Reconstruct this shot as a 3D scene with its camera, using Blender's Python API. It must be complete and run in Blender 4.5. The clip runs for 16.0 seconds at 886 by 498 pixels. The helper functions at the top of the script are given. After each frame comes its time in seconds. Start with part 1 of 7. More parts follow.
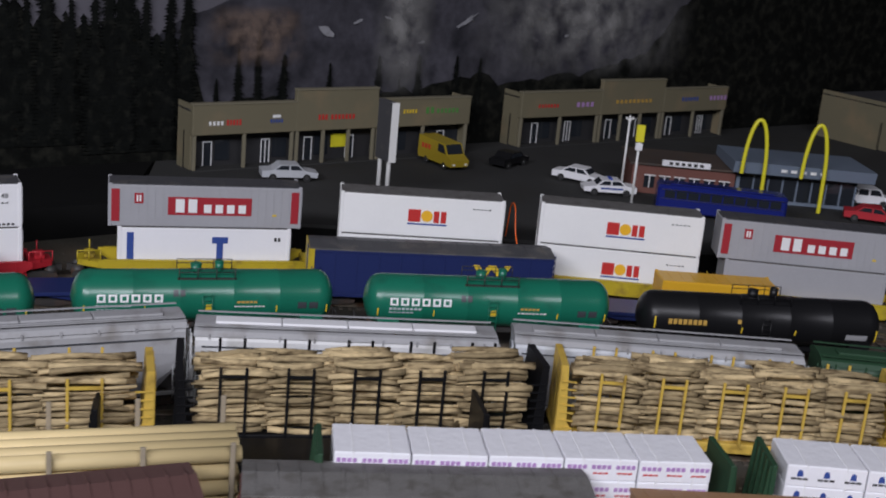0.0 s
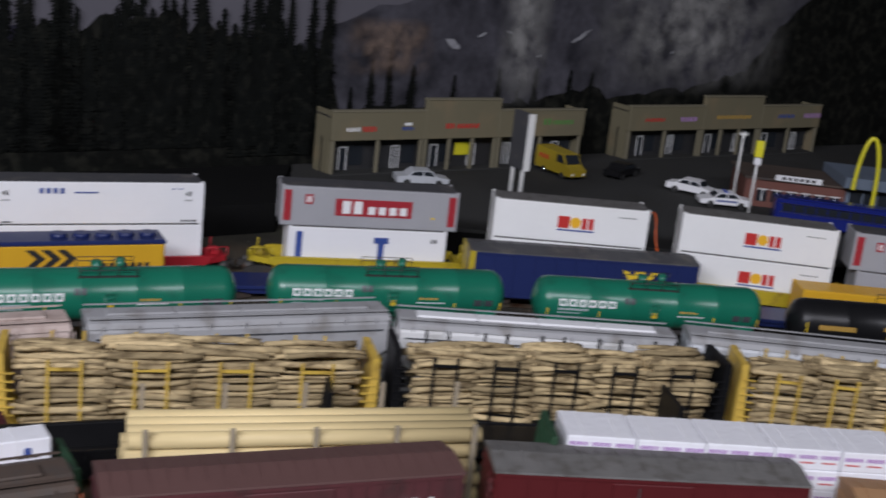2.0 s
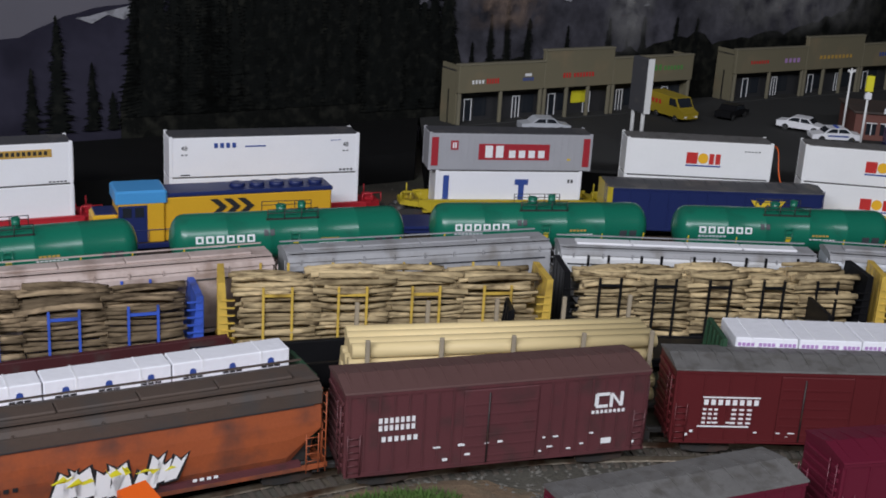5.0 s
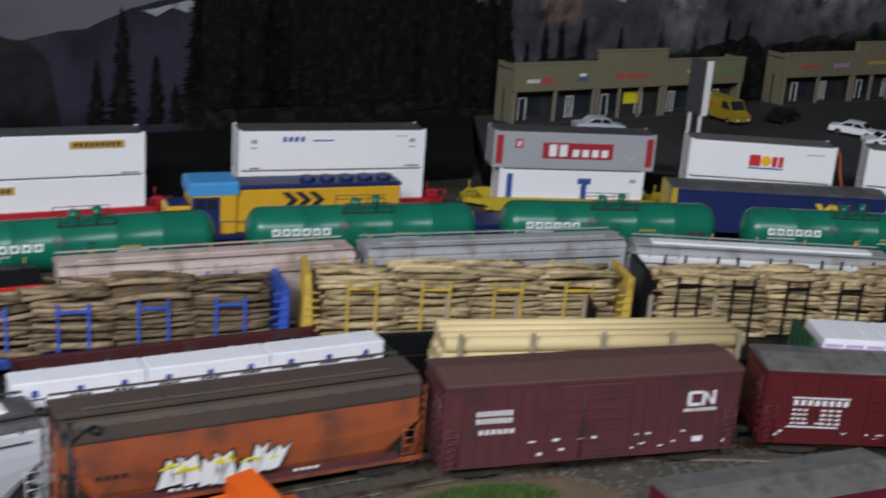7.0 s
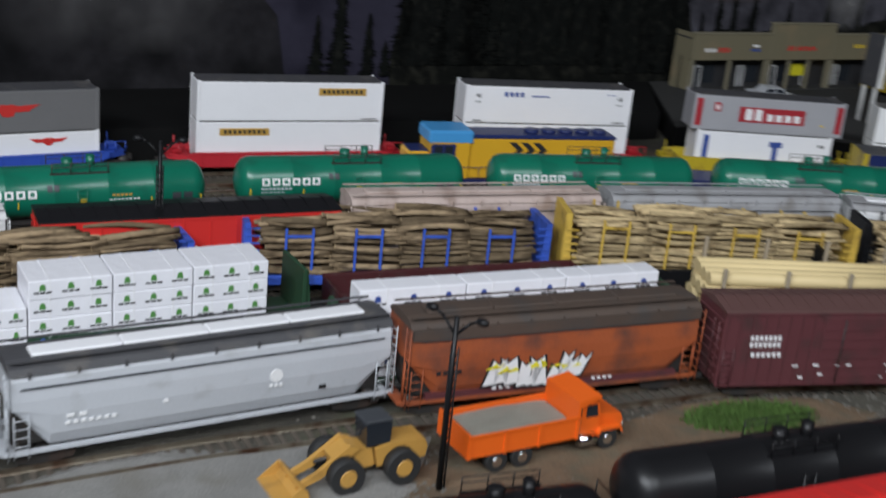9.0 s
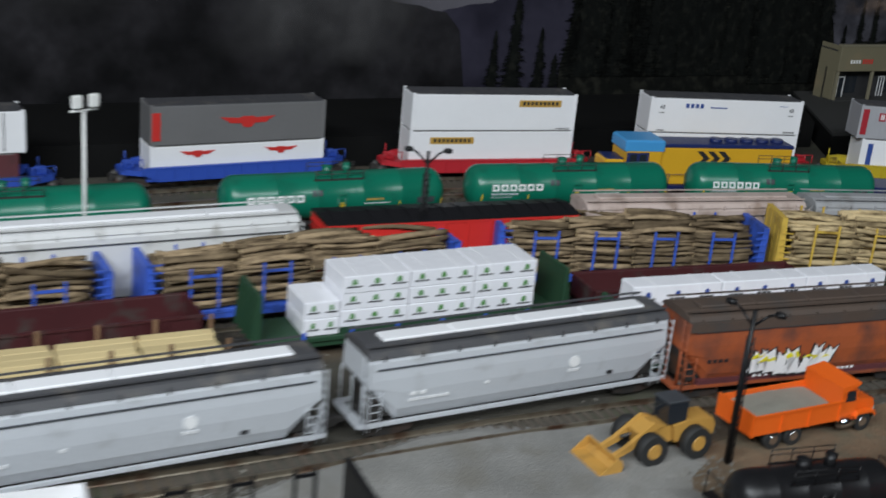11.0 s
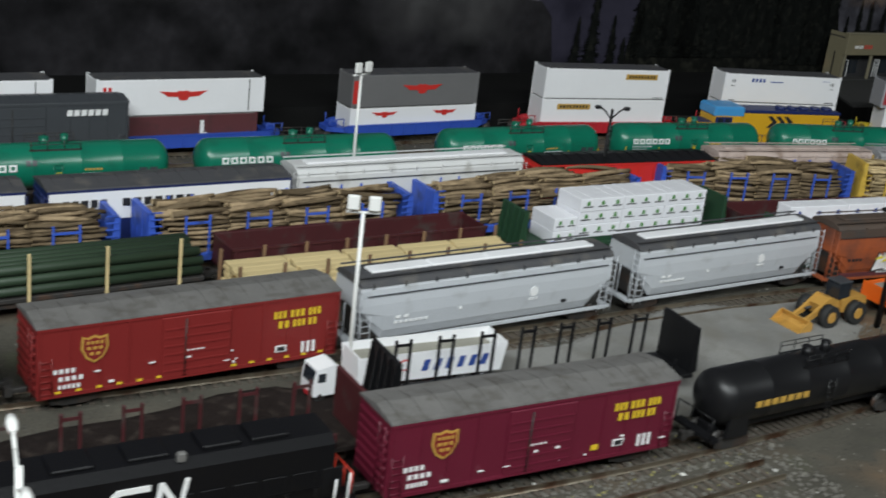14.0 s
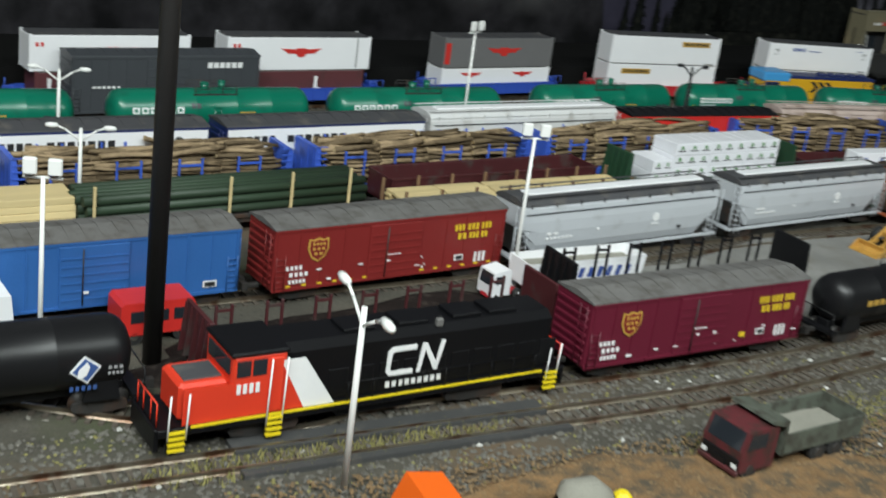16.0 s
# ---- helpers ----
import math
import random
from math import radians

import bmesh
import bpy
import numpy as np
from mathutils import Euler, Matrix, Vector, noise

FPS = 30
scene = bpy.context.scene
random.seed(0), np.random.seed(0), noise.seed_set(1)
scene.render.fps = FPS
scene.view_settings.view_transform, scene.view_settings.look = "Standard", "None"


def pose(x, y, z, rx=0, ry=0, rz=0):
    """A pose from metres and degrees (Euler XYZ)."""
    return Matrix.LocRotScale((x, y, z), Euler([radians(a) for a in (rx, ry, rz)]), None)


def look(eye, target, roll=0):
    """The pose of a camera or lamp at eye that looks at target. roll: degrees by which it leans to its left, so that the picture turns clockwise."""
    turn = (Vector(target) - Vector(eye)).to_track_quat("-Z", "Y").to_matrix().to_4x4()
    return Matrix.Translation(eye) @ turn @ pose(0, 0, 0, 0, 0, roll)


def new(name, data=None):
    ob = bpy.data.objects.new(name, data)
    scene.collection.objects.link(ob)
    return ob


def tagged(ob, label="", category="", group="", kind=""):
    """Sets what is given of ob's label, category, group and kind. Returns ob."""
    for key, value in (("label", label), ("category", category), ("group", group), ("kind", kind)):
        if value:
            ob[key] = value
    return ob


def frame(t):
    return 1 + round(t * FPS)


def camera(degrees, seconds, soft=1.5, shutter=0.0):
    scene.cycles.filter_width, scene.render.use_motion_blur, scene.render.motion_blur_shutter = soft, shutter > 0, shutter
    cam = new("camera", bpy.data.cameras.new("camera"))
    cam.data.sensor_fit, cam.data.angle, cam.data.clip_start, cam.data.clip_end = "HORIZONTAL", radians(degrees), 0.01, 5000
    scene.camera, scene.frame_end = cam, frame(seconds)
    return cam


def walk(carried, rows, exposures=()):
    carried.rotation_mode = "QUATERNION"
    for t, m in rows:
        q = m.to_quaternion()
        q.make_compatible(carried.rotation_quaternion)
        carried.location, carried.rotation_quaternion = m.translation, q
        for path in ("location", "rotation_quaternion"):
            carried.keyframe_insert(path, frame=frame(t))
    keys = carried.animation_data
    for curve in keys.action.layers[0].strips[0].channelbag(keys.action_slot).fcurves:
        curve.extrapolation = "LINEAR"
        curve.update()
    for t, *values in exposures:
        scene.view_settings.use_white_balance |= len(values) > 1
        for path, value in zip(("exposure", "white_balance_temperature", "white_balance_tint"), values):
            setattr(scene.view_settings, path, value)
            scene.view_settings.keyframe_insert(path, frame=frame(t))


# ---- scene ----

cam = camera(39.43, 16.0, soft=1.8, shutter=0.85)
PATH = [
    (0, (0.0376, 0.0155, 0.3107), (0.0119, 0.9757, 0.0328), 5.33),
    (0.5, (0.0059, 0.0011, 0.3143), (0.0048, 0.9593, 0.0282), 5.51),
    (1, (-0.0153, -0.0103, 0.3143), (-0.0245, 0.9488, 0.0315), 5.69),
    (1.5, (-0.0356, -0.0276, 0.3172), (-0.0588, 0.9333, 0.0412), 6.08),
    (2, (-0.0632, -0.0424, 0.3107), (-0.1075, 0.9187, 0.038), 6.46),
    (2.5, (-0.0824, -0.0425, 0.3063), (-0.1773, 0.9105, 0.0184), 6.26),
    (3, (-0.0721, -0.039, 0.2994), (-0.2495, 0.898, -0.0015), 4.94),
    (3.5, (-0.0916, -0.086, 0.3025), (-0.2394, 0.8552, -0.0016), 4.68),
    (3.7, (-0.1017, -0.1058, 0.3058), (-0.2142, 0.8379, -0.0055), 4.64),
    (6, (-0.1215, -0.1259, 0.3073), (-0.2186, 0.8238, 0.0095), 3.31),
    (6.5, (-0.1322, -0.1268, 0.307), (-0.2302, 0.8237, 0.012), 3.83),
    (7, (-0.159, -0.1332, 0.3026), (-0.2654, 0.8129, -0.0034), 4.36),
    (7.5, (-0.186, -0.1517, 0.3047), (-0.3358, 0.784, -0.0146), 4.17),
    (8, (-0.1888, -0.1428, 0.3032), (-0.428, 0.774, -0.0167), 3.44),
    (8.5, (-0.2065, -0.1687, 0.3001), (-0.4665, 0.7426, -0.0192), 4.15),
    (9, (-0.2643, -0.2358, 0.2985), (-0.4215, 0.6942, -0.0337), 5.78),
    (9.5, (-0.3072, -0.2713, 0.3034), (-0.427, 0.6637, -0.0304), 6.00),
    (10, (-0.3322, -0.2674, 0.3018), (-0.5156, 0.6566, -0.0335), 5.21),
    (10.2, (-0.3311, -0.2623, 0.3008), (-0.5494, 0.6548, -0.0327), 4.85),
    (12.3, (-0.4742, -0.4923, 0.338), (-0.6131, 0.4367, -0.0049), 6.63),
    (12.5, (-0.4742, -0.4826, 0.3368), (-0.6482, 0.438, -0.0129), 6.20),
    (13, (-0.4682, -0.4871, 0.3345), (-0.6968, 0.4178, -0.0246), 6.38),
    (13.5, (-0.5182, -0.5631, 0.3322), (-0.6853, 0.3593, -0.016), 7.03),
    (14, (-0.5659, -0.6211, 0.3248), (-0.6734, 0.3151, -0.0099), 6.95),
    (14.5, (-0.5803, -0.6184, 0.3155), (-0.7425, 0.3057, -0.0306), 5.77),
    (15, (-0.5878, -0.6512, 0.3139), (-0.7943, 0.265, -0.0294), 5.80),
    (15.5, (-0.6384, -0.7172, 0.311), (-0.7836, 0.211, -0.0315), 6.89),
    (16, (-0.6744, -0.7619, 0.3044), (-0.7498, 0.1764, -0.033), 7.84),
]
walk(cam, [(t, look(eye, target, roll)) for t, eye, target, roll in PATH], [(0, 0.02, 6500, 22), (6.5, 0.0, 6450, 17), (9.5, -0.03, 6450, 13), (12.4, -0.12, 6500, 9), (14.0, -0.15, 6700, 8), (16.0, 0.03, 6750, 4)])

# ---- light: room lamps above and behind the viewer, a little bounced light ----
world = bpy.data.worlds.new("world")
scene.world = world
world.use_nodes = True
world.node_tree.nodes["Background"].inputs[0].default_value = (0.72, 0.8, 1.0, 1)
world.node_tree.nodes["Background"].inputs[1].default_value = 0.014


def room_lamp(name, eye, target, sx, sy, power, colour):
    d = bpy.data.lights.new(name, "AREA")
    d.shape, d.size, d.size_y, d.energy, d.color = "RECTANGLE", sx, sy, power, colour
    ob = new(name, d)
    ob.matrix_world = look(eye, target)
    return ob


room_lamp("ceiling_lamp", (-0.7, -1.1, 1.12), (-0.45, 0.35, 0.0), 1.3, 0.25, 33, (0.89, 0.96, 1.0))
room_lamp("ceiling_lamp", (0.45, -0.75, 1.15), (-0.05, 0.55, 0.0), 1.2, 0.25, 14, (0.89, 0.96, 1.0))


# ---- materials ----
def surface(name, colour, rough=0.5, metal=0.0, vary=0.18, big=40.0, fine=600.0, bump=0.12, dirt=None, dirt_amount=0.0, stretch=(1, 1, 1), each=0.0):
    m = bpy.data.materials.new(name)
    m.use_nodes = True
    nt = m.node_tree
    b = nt.nodes["Principled BSDF"]
    tc = nt.nodes.new("ShaderNodeTexCoord")
    mp = nt.nodes.new("ShaderNodeMapping")
    mp.inputs["Scale"].default_value = stretch
    nt.links.new(tc.outputs["Object"], mp.inputs[0])

    def noise_tex(scale, detail):
        n = nt.nodes.new("ShaderNodeTexNoise")
        n.inputs["Scale"].default_value, n.inputs["Detail"].default_value = scale, detail
        nt.links.new(mp.outputs[0], n.inputs[0])
        return n.outputs[0]

    def mul(a, c):
        n = nt.nodes.new("ShaderNodeMath")
        n.operation = "MULTIPLY_ADD"
        nt.links.new(a, n.inputs[0])
        n.inputs[1].default_value, n.inputs[2].default_value = c, 1 - c * 0.5
        return n.outputs[0]

    def times(a, c):
        n = nt.nodes.new("ShaderNodeMath")
        n.operation = "MULTIPLY"
        nt.links.new(a, n.inputs[0])
        nt.links.new(c, n.inputs[1])
        return n.outputs[0]

    large, small = noise_tex(big, 4), noise_tex(fine, 3)
    level = times(mul(large, vary * 1.6), mul(small, vary))
    if each:
        info = nt.nodes.new("ShaderNodeObjectInfo")
        level = times(level, mul(info.outputs["Random"], each))
    hsv = nt.nodes.new("ShaderNodeHueSaturation")
    hsv.inputs["Color"].default_value = (*colour, 1)
    nt.links.new(level, hsv.inputs["Value"])
    out = hsv.outputs[0]
    if dirt:
        ramp = nt.nodes.new("ShaderNodeValToRGB")
        ramp.color_ramp.elements[0].position, ramp.color_ramp.elements[1].position = 0.62 - dirt_amount * 0.35, 0.8 - dirt_amount * 0.25
        nt.links.new(noise_tex(big * 1.7, 6), ramp.inputs[0])
        mix = nt.nodes.new("ShaderNodeMixRGB")
        nt.links.new(ramp.outputs[0], mix.inputs[0])
        nt.links.new(out, mix.inputs[1])
        mix.inputs[2].default_value = (*dirt, 1)
        out = mix.outputs[0]
    nt.links.new(out, b.inputs["Base Color"])
    b.inputs["Roughness"].default_value, b.inputs["Metallic"].default_value = rough, metal
    if bump:
        bn = nt.nodes.new("ShaderNodeBump")
        bn.inputs["Strength"].default_value, bn.inputs["Distance"].default_value = bump, 0.001
        nt.links.new(small, bn.inputs["Height"])
        nt.links.new(bn.outputs[0], b.inputs["Normal"])
    return m


RUST = (0.12, 0.06, 0.035)
GRIME = (0.06, 0.05, 0.045)
M = {
    "white": surface("white_plastic", (0.82, 0.82, 0.84), 0.45, vary=0.05, bump=0.03),
    "dole_white": surface("reefer_white", (0.83, 0.83, 0.82), 0.4, vary=0.05, bump=0.03),
    "grey_box": surface("grey_container_paint", (0.36, 0.36, 0.38), 0.45, vary=0.1, bump=0.04),
    "grey_dark": surface("darker_grey_container_paint", (0.15, 0.148, 0.15), 0.5, vary=0.12, bump=0.04),
    "roof_grey": surface("dark_roof_paint", (0.06, 0.06, 0.065), 0.6, vary=0.2, dirt=(0.12, 0.11, 0.1), dirt_amount=0.2),
    "light_roof": surface("light_roof_paint", (0.135, 0.13, 0.125), 0.65, vary=0.35, big=70, fine=800, bump=0.3, dirt=(0.085, 0.078, 0.07), dirt_amount=0.35),
    "red": surface("red_paint", (0.46, 0.02, 0.03), 0.45, vary=0.1),
    "bright_red": surface("bright_red_plastic", (0.62, 0.03, 0.025), 0.4, vary=0.08),
    "blue": surface("blue_paint", (0.03, 0.08, 0.42), 0.42, vary=0.1),
    "coach_blue": surface("glossy_coach_blue", (0.012, 0.02, 0.16), 0.22, vary=0.1, bump=0.02),
    "log_blue": surface("blue_flatcar_paint", (0.045, 0.11, 0.52), 0.45, vary=0.12, dirt=(0.03, 0.05, 0.16), dirt_amount=0.25),
    "box_blue": surface("blue_boxcar_paint", (0.03, 0.12, 0.36), 0.45, vary=0.1),
    "cab_blue": surface("light_blue_paint", (0.06, 0.3, 0.62), 0.4, vary=0.08),
    "navy": surface("navy_paint", (0.012, 0.022, 0.1), 0.42, vary=0.12),
    "yellow": surface("yellow_paint", (0.48, 0.36, 0.02), 0.45, vary=0.1, dirt=(0.2, 0.13, 0.03), dirt_amount=0.15),
    "loco_yellow": surface("loco_yellow_paint", (0.66, 0.36, 0.02), 0.42, vary=0.08),
    "log_yellow": surface("log_car_yellow_paint", (0.6, 0.4, 0.07), 0.5, vary=0.12, dirt=(0.25, 0.15, 0.03), dirt_amount=0.2),
    "green": surface("green_tank_paint", (0.005, 0.148, 0.09), 0.28, vary=0.1, big=25, dirt=(0.01, 0.1, 0.065), dirt_amount=0.15, bump=0.03),
    "dark_green": surface("dark_green_paint", (0.02, 0.06, 0.03), 0.5, vary=0.15),
    "black": surface("black_paint", (0.008, 0.008, 0.009), 0.4, vary=0.2),
    "tank_black": surface("black_tank_paint", (0.009, 0.009, 0.01), 0.36, vary=0.15, bump=0.03),
    "steel": surface("dark_steel", (0.045, 0.042, 0.04), 0.55, 0.3, vary=0.25, dirt=RUST, dirt_amount=0.2),
    "rail": surface("rail_steel", (0.3, 0.26, 0.2), 0.35, 0.8, vary=0.2, dirt=RUST, dirt_amount=0.5),
    "hopper_grey": surface("hopper_grey_paint", (0.5, 0.52, 0.55), 0.42, vary=0.07, dirt=(0.38, 0.39, 0.4), dirt_amount=0.12),
    "hopper_dull": surface("dull_grey_paint", (0.34, 0.34, 0.35), 0.5, vary=0.12, dirt=(0.22, 0.21, 0.2), dirt_amount=0.3),
    "hopper_pink": surface("weathered_pinkish_paint", (0.5, 0.4, 0.36), 0.6, vary=0.15, dirt=(0.3, 0.22, 0.18), dirt_amount=0.35),
    "hopper_white": surface("hopper_white_paint", (0.62, 0.62, 0.62), 0.45, vary=0.08, dirt=(0.4, 0.39, 0.37), dirt_amount=0.12),
    "orange": surface("faded_orange_paint", (0.34, 0.08, 0.025), 0.62, vary=0.28, big=26, dirt=(0.12, 0.045, 0.03), dirt_amount=0.5),
    "brown_roof": surface("sooty_brown_roof", (0.075, 0.052, 0.04), 0.7, vary=0.25, dirt=GRIME, dirt_amount=0.35),
    "boxcar_brown": surface("boxcar_brown_paint", (0.105, 0.032, 0.036), 0.5, vary=0.14, dirt=(0.065, 0.03, 0.03), dirt_amount=0.3),
    "boxcar_roof_brown": surface("boxcar_brown_roof", (0.11, 0.055, 0.05), 0.6, vary=0.16),
    "boxcar_red": surface("boxcar_oxide_red", (0.096, 0.011, 0.013), 0.48, vary=0.12),
    "wc_red": surface("boxcar_bright_oxide", (0.2, 0.019, 0.018), 0.45, vary=0.1),
    "wc_maroon": surface("boxcar_maroon", (0.12, 0.01, 0.026), 0.42, vary=0.1),
    "maroon": surface("dull_maroon_paint", (0.06, 0.012, 0.014), 0.55, vary=0.2, dirt=GRIME, dirt_amount=0.25),
    "slate": surface("slate_grey_paint", (0.05, 0.055, 0.062), 0.45, vary=0.14),
    "wrap": surface("white_lumber_wrap", (0.82, 0.82, 0.86), 0.35, vary=0.06, big=60, fine=250, bump=0.35),
    "bark_dark": surface("brown_bark", (0.28, 0.205, 0.125), 0.88, vary=0.7, big=110, fine=520, bump=0.9, dirt=(0.05, 0.034, 0.02), dirt_amount=0.5, stretch=(0.3, 1, 1), each=1.1),
    "bark": surface("bark", (0.47, 0.36, 0.2), 0.88, vary=0.7, big=110, fine=520, bump=0.9, dirt=(0.09, 0.062, 0.033), dirt_amount=0.48, stretch=(0.3, 1, 1), each=0.9),
    "cut_wood": surface("cut_wood", (0.55, 0.42, 0.24), 0.75, vary=0.25),
    "lumber": surface("pale_lumber", (0.66, 0.52, 0.27), 0.6, vary=0.25, big=50, fine=300, stretch=(0.12, 1, 1), bump=0.2, each=0.25),
    "stake_wood": surface("stake_wood", (0.3, 0.25, 0.18), 0.75, vary=0.3),
    "brown_stake": surface("brown_stake_wood", (0.19, 0.11, 0.06), 0.7, vary=0.25),
    "green_pole": surface("treated_pole_green", (0.025, 0.045, 0.025), 0.55, vary=0.3, stretch=(0.2, 1, 1), each=0.4),
    "loco_black": surface("locomotive_black", (0.005, 0.005, 0.006), 0.42, vary=0.15),
    "loco_red": surface("locomotive_red", (0.68, 0.045, 0.02), 0.4, vary=0.07),
    "safety_yellow": surface("safety_yellow", (0.75, 0.58, 0.02), 0.45, vary=0.05),
    "mark_white": surface("white_lettering", (0.8, 0.8, 0.8), 0.5, vary=0.06, bump=0),
    "mark_red": surface("red_lettering", (0.55, 0.03, 0.025), 0.5, vary=0.06, bump=0),
    "mark_blue": surface("blue_lettering", (0.03, 0.07, 0.28), 0.5, vary=0.06, bump=0),
    "navy_print": surface("blue_emblem_print", (0.04, 0.09, 0.26), 0.5, vary=0.06, bump=0),
    "mark_black": surface("black_lettering", (0.02, 0.02, 0.022), 0.5, vary=0.06, bump=0),
    "mark_green": surface("green_lettering", (0.08, 0.25, 0.06), 0.5, vary=0.06, bump=0),
    "mark_purple": surface("purple_lettering", (0.42, 0.24, 0.5), 0.5, vary=0.06, bump=0),
    "mark_yellow": surface("yellow_lettering", (0.72, 0.5, 0.03), 0.5, vary=0.06, bump=0),
    "mark_gold": surface("gold_lettering", (0.5, 0.3, 0.06), 0.5, vary=0.06, bump=0),
    "sun_yellow": surface("sun_yellow_print", (0.85, 0.45, 0.02), 0.5, vary=0.06, bump=0),
    "kline_panel": surface("crimson_panel", (0.36, 0.02, 0.03), 0.5, vary=0.06, bump=0),
    "truck_orange": surface("truck_orange_plastic", (0.82, 0.13, 0.012), 0.35, vary=0.06),
    "loader_yellow": surface("loader_yellow_plastic", (0.5, 0.27, 0.06), 0.45, vary=0.12, dirt=(0.3, 0.16, 0.04), dirt_amount=0.2),
    "tyre": surface("rubber", (0.018, 0.018, 0.018), 0.75, vary=0.2),
    "chrome": surface("chrome", (0.75, 0.75, 0.77), 0.15, 1.0, vary=0.05, bump=0),
    "gravel_load": surface("gravel_load", (0.27, 0.26, 0.22), 0.9, vary=0.35, fine=1200, bump=0.7),
    "old_green": surface("faded_green_steel", (0.085, 0.095, 0.075), 0.7, vary=0.4, big=90, dirt=(0.04, 0.036, 0.028), dirt_amount=0.5),
    "old_red": surface("worn_red_cab", (0.1, 0.018, 0.022), 0.6, vary=0.35, big=90, dirt=(0.035, 0.022, 0.018), dirt_amount=0.45),
    "glass": surface("dark_window", (0.02, 0.024, 0.03), 0.08, vary=0.05, bump=0),
    "lamp_white": surface("white_lamp_post", (0.8, 0.8, 0.78), 0.4, vary=0.05, bump=0),
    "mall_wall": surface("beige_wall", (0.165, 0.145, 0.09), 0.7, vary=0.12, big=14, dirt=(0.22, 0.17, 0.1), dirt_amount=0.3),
    "mall_dark": surface("shop_interior", (0.03, 0.03, 0.032), 0.5, vary=0.3),
    "mall_trim": surface("beige_column", (0.19, 0.17, 0.115), 0.65, vary=0.1),
    "asphalt": surface("asphalt", (0.046, 0.046, 0.045), 0.85, vary=0.25, big=9, fine=900, bump=0.4, dirt=(0.04, 0.038, 0.035), dirt_amount=0.3),
    "dark_ground": surface("black_fascia", (0.005, 0.005, 0.005), 0.8, vary=0.3),
    "brick_red": surface("brick_red_wall", (0.16, 0.06, 0.045), 0.7, vary=0.2),
    "blue_grey": surface("blue_grey_roof", (0.16, 0.2, 0.26), 0.5, vary=0.12),
    "arch_yellow": surface("arch_yellow", (0.75, 0.68, 0.03), 0.4, vary=0.05),
    "van_yellow": surface("van_yellow", (0.36, 0.26, 0.02), 0.4, vary=0.06),
    "tie": surface("weathered_tie", (0.085, 0.07, 0.055), 0.9, vary=0.5),
    "black_pipe": surface("dark_pipe", (0.035, 0.033, 0.033), 0.5, vary=0.15, big=20),
    "tan": surface("tan_paint", (0.36, 0.2, 0.1), 0.6, vary=0.15),
    "dark_infill": surface("dark_crossing_board", (0.05, 0.05, 0.05), 0.7, vary=0.25, dirt=(0.1, 0.09, 0.08), dirt_amount=0.2),
    "plaster": surface("room_wall", (0.09, 0.085, 0.08), 0.9, vary=0.1, big=3),
}


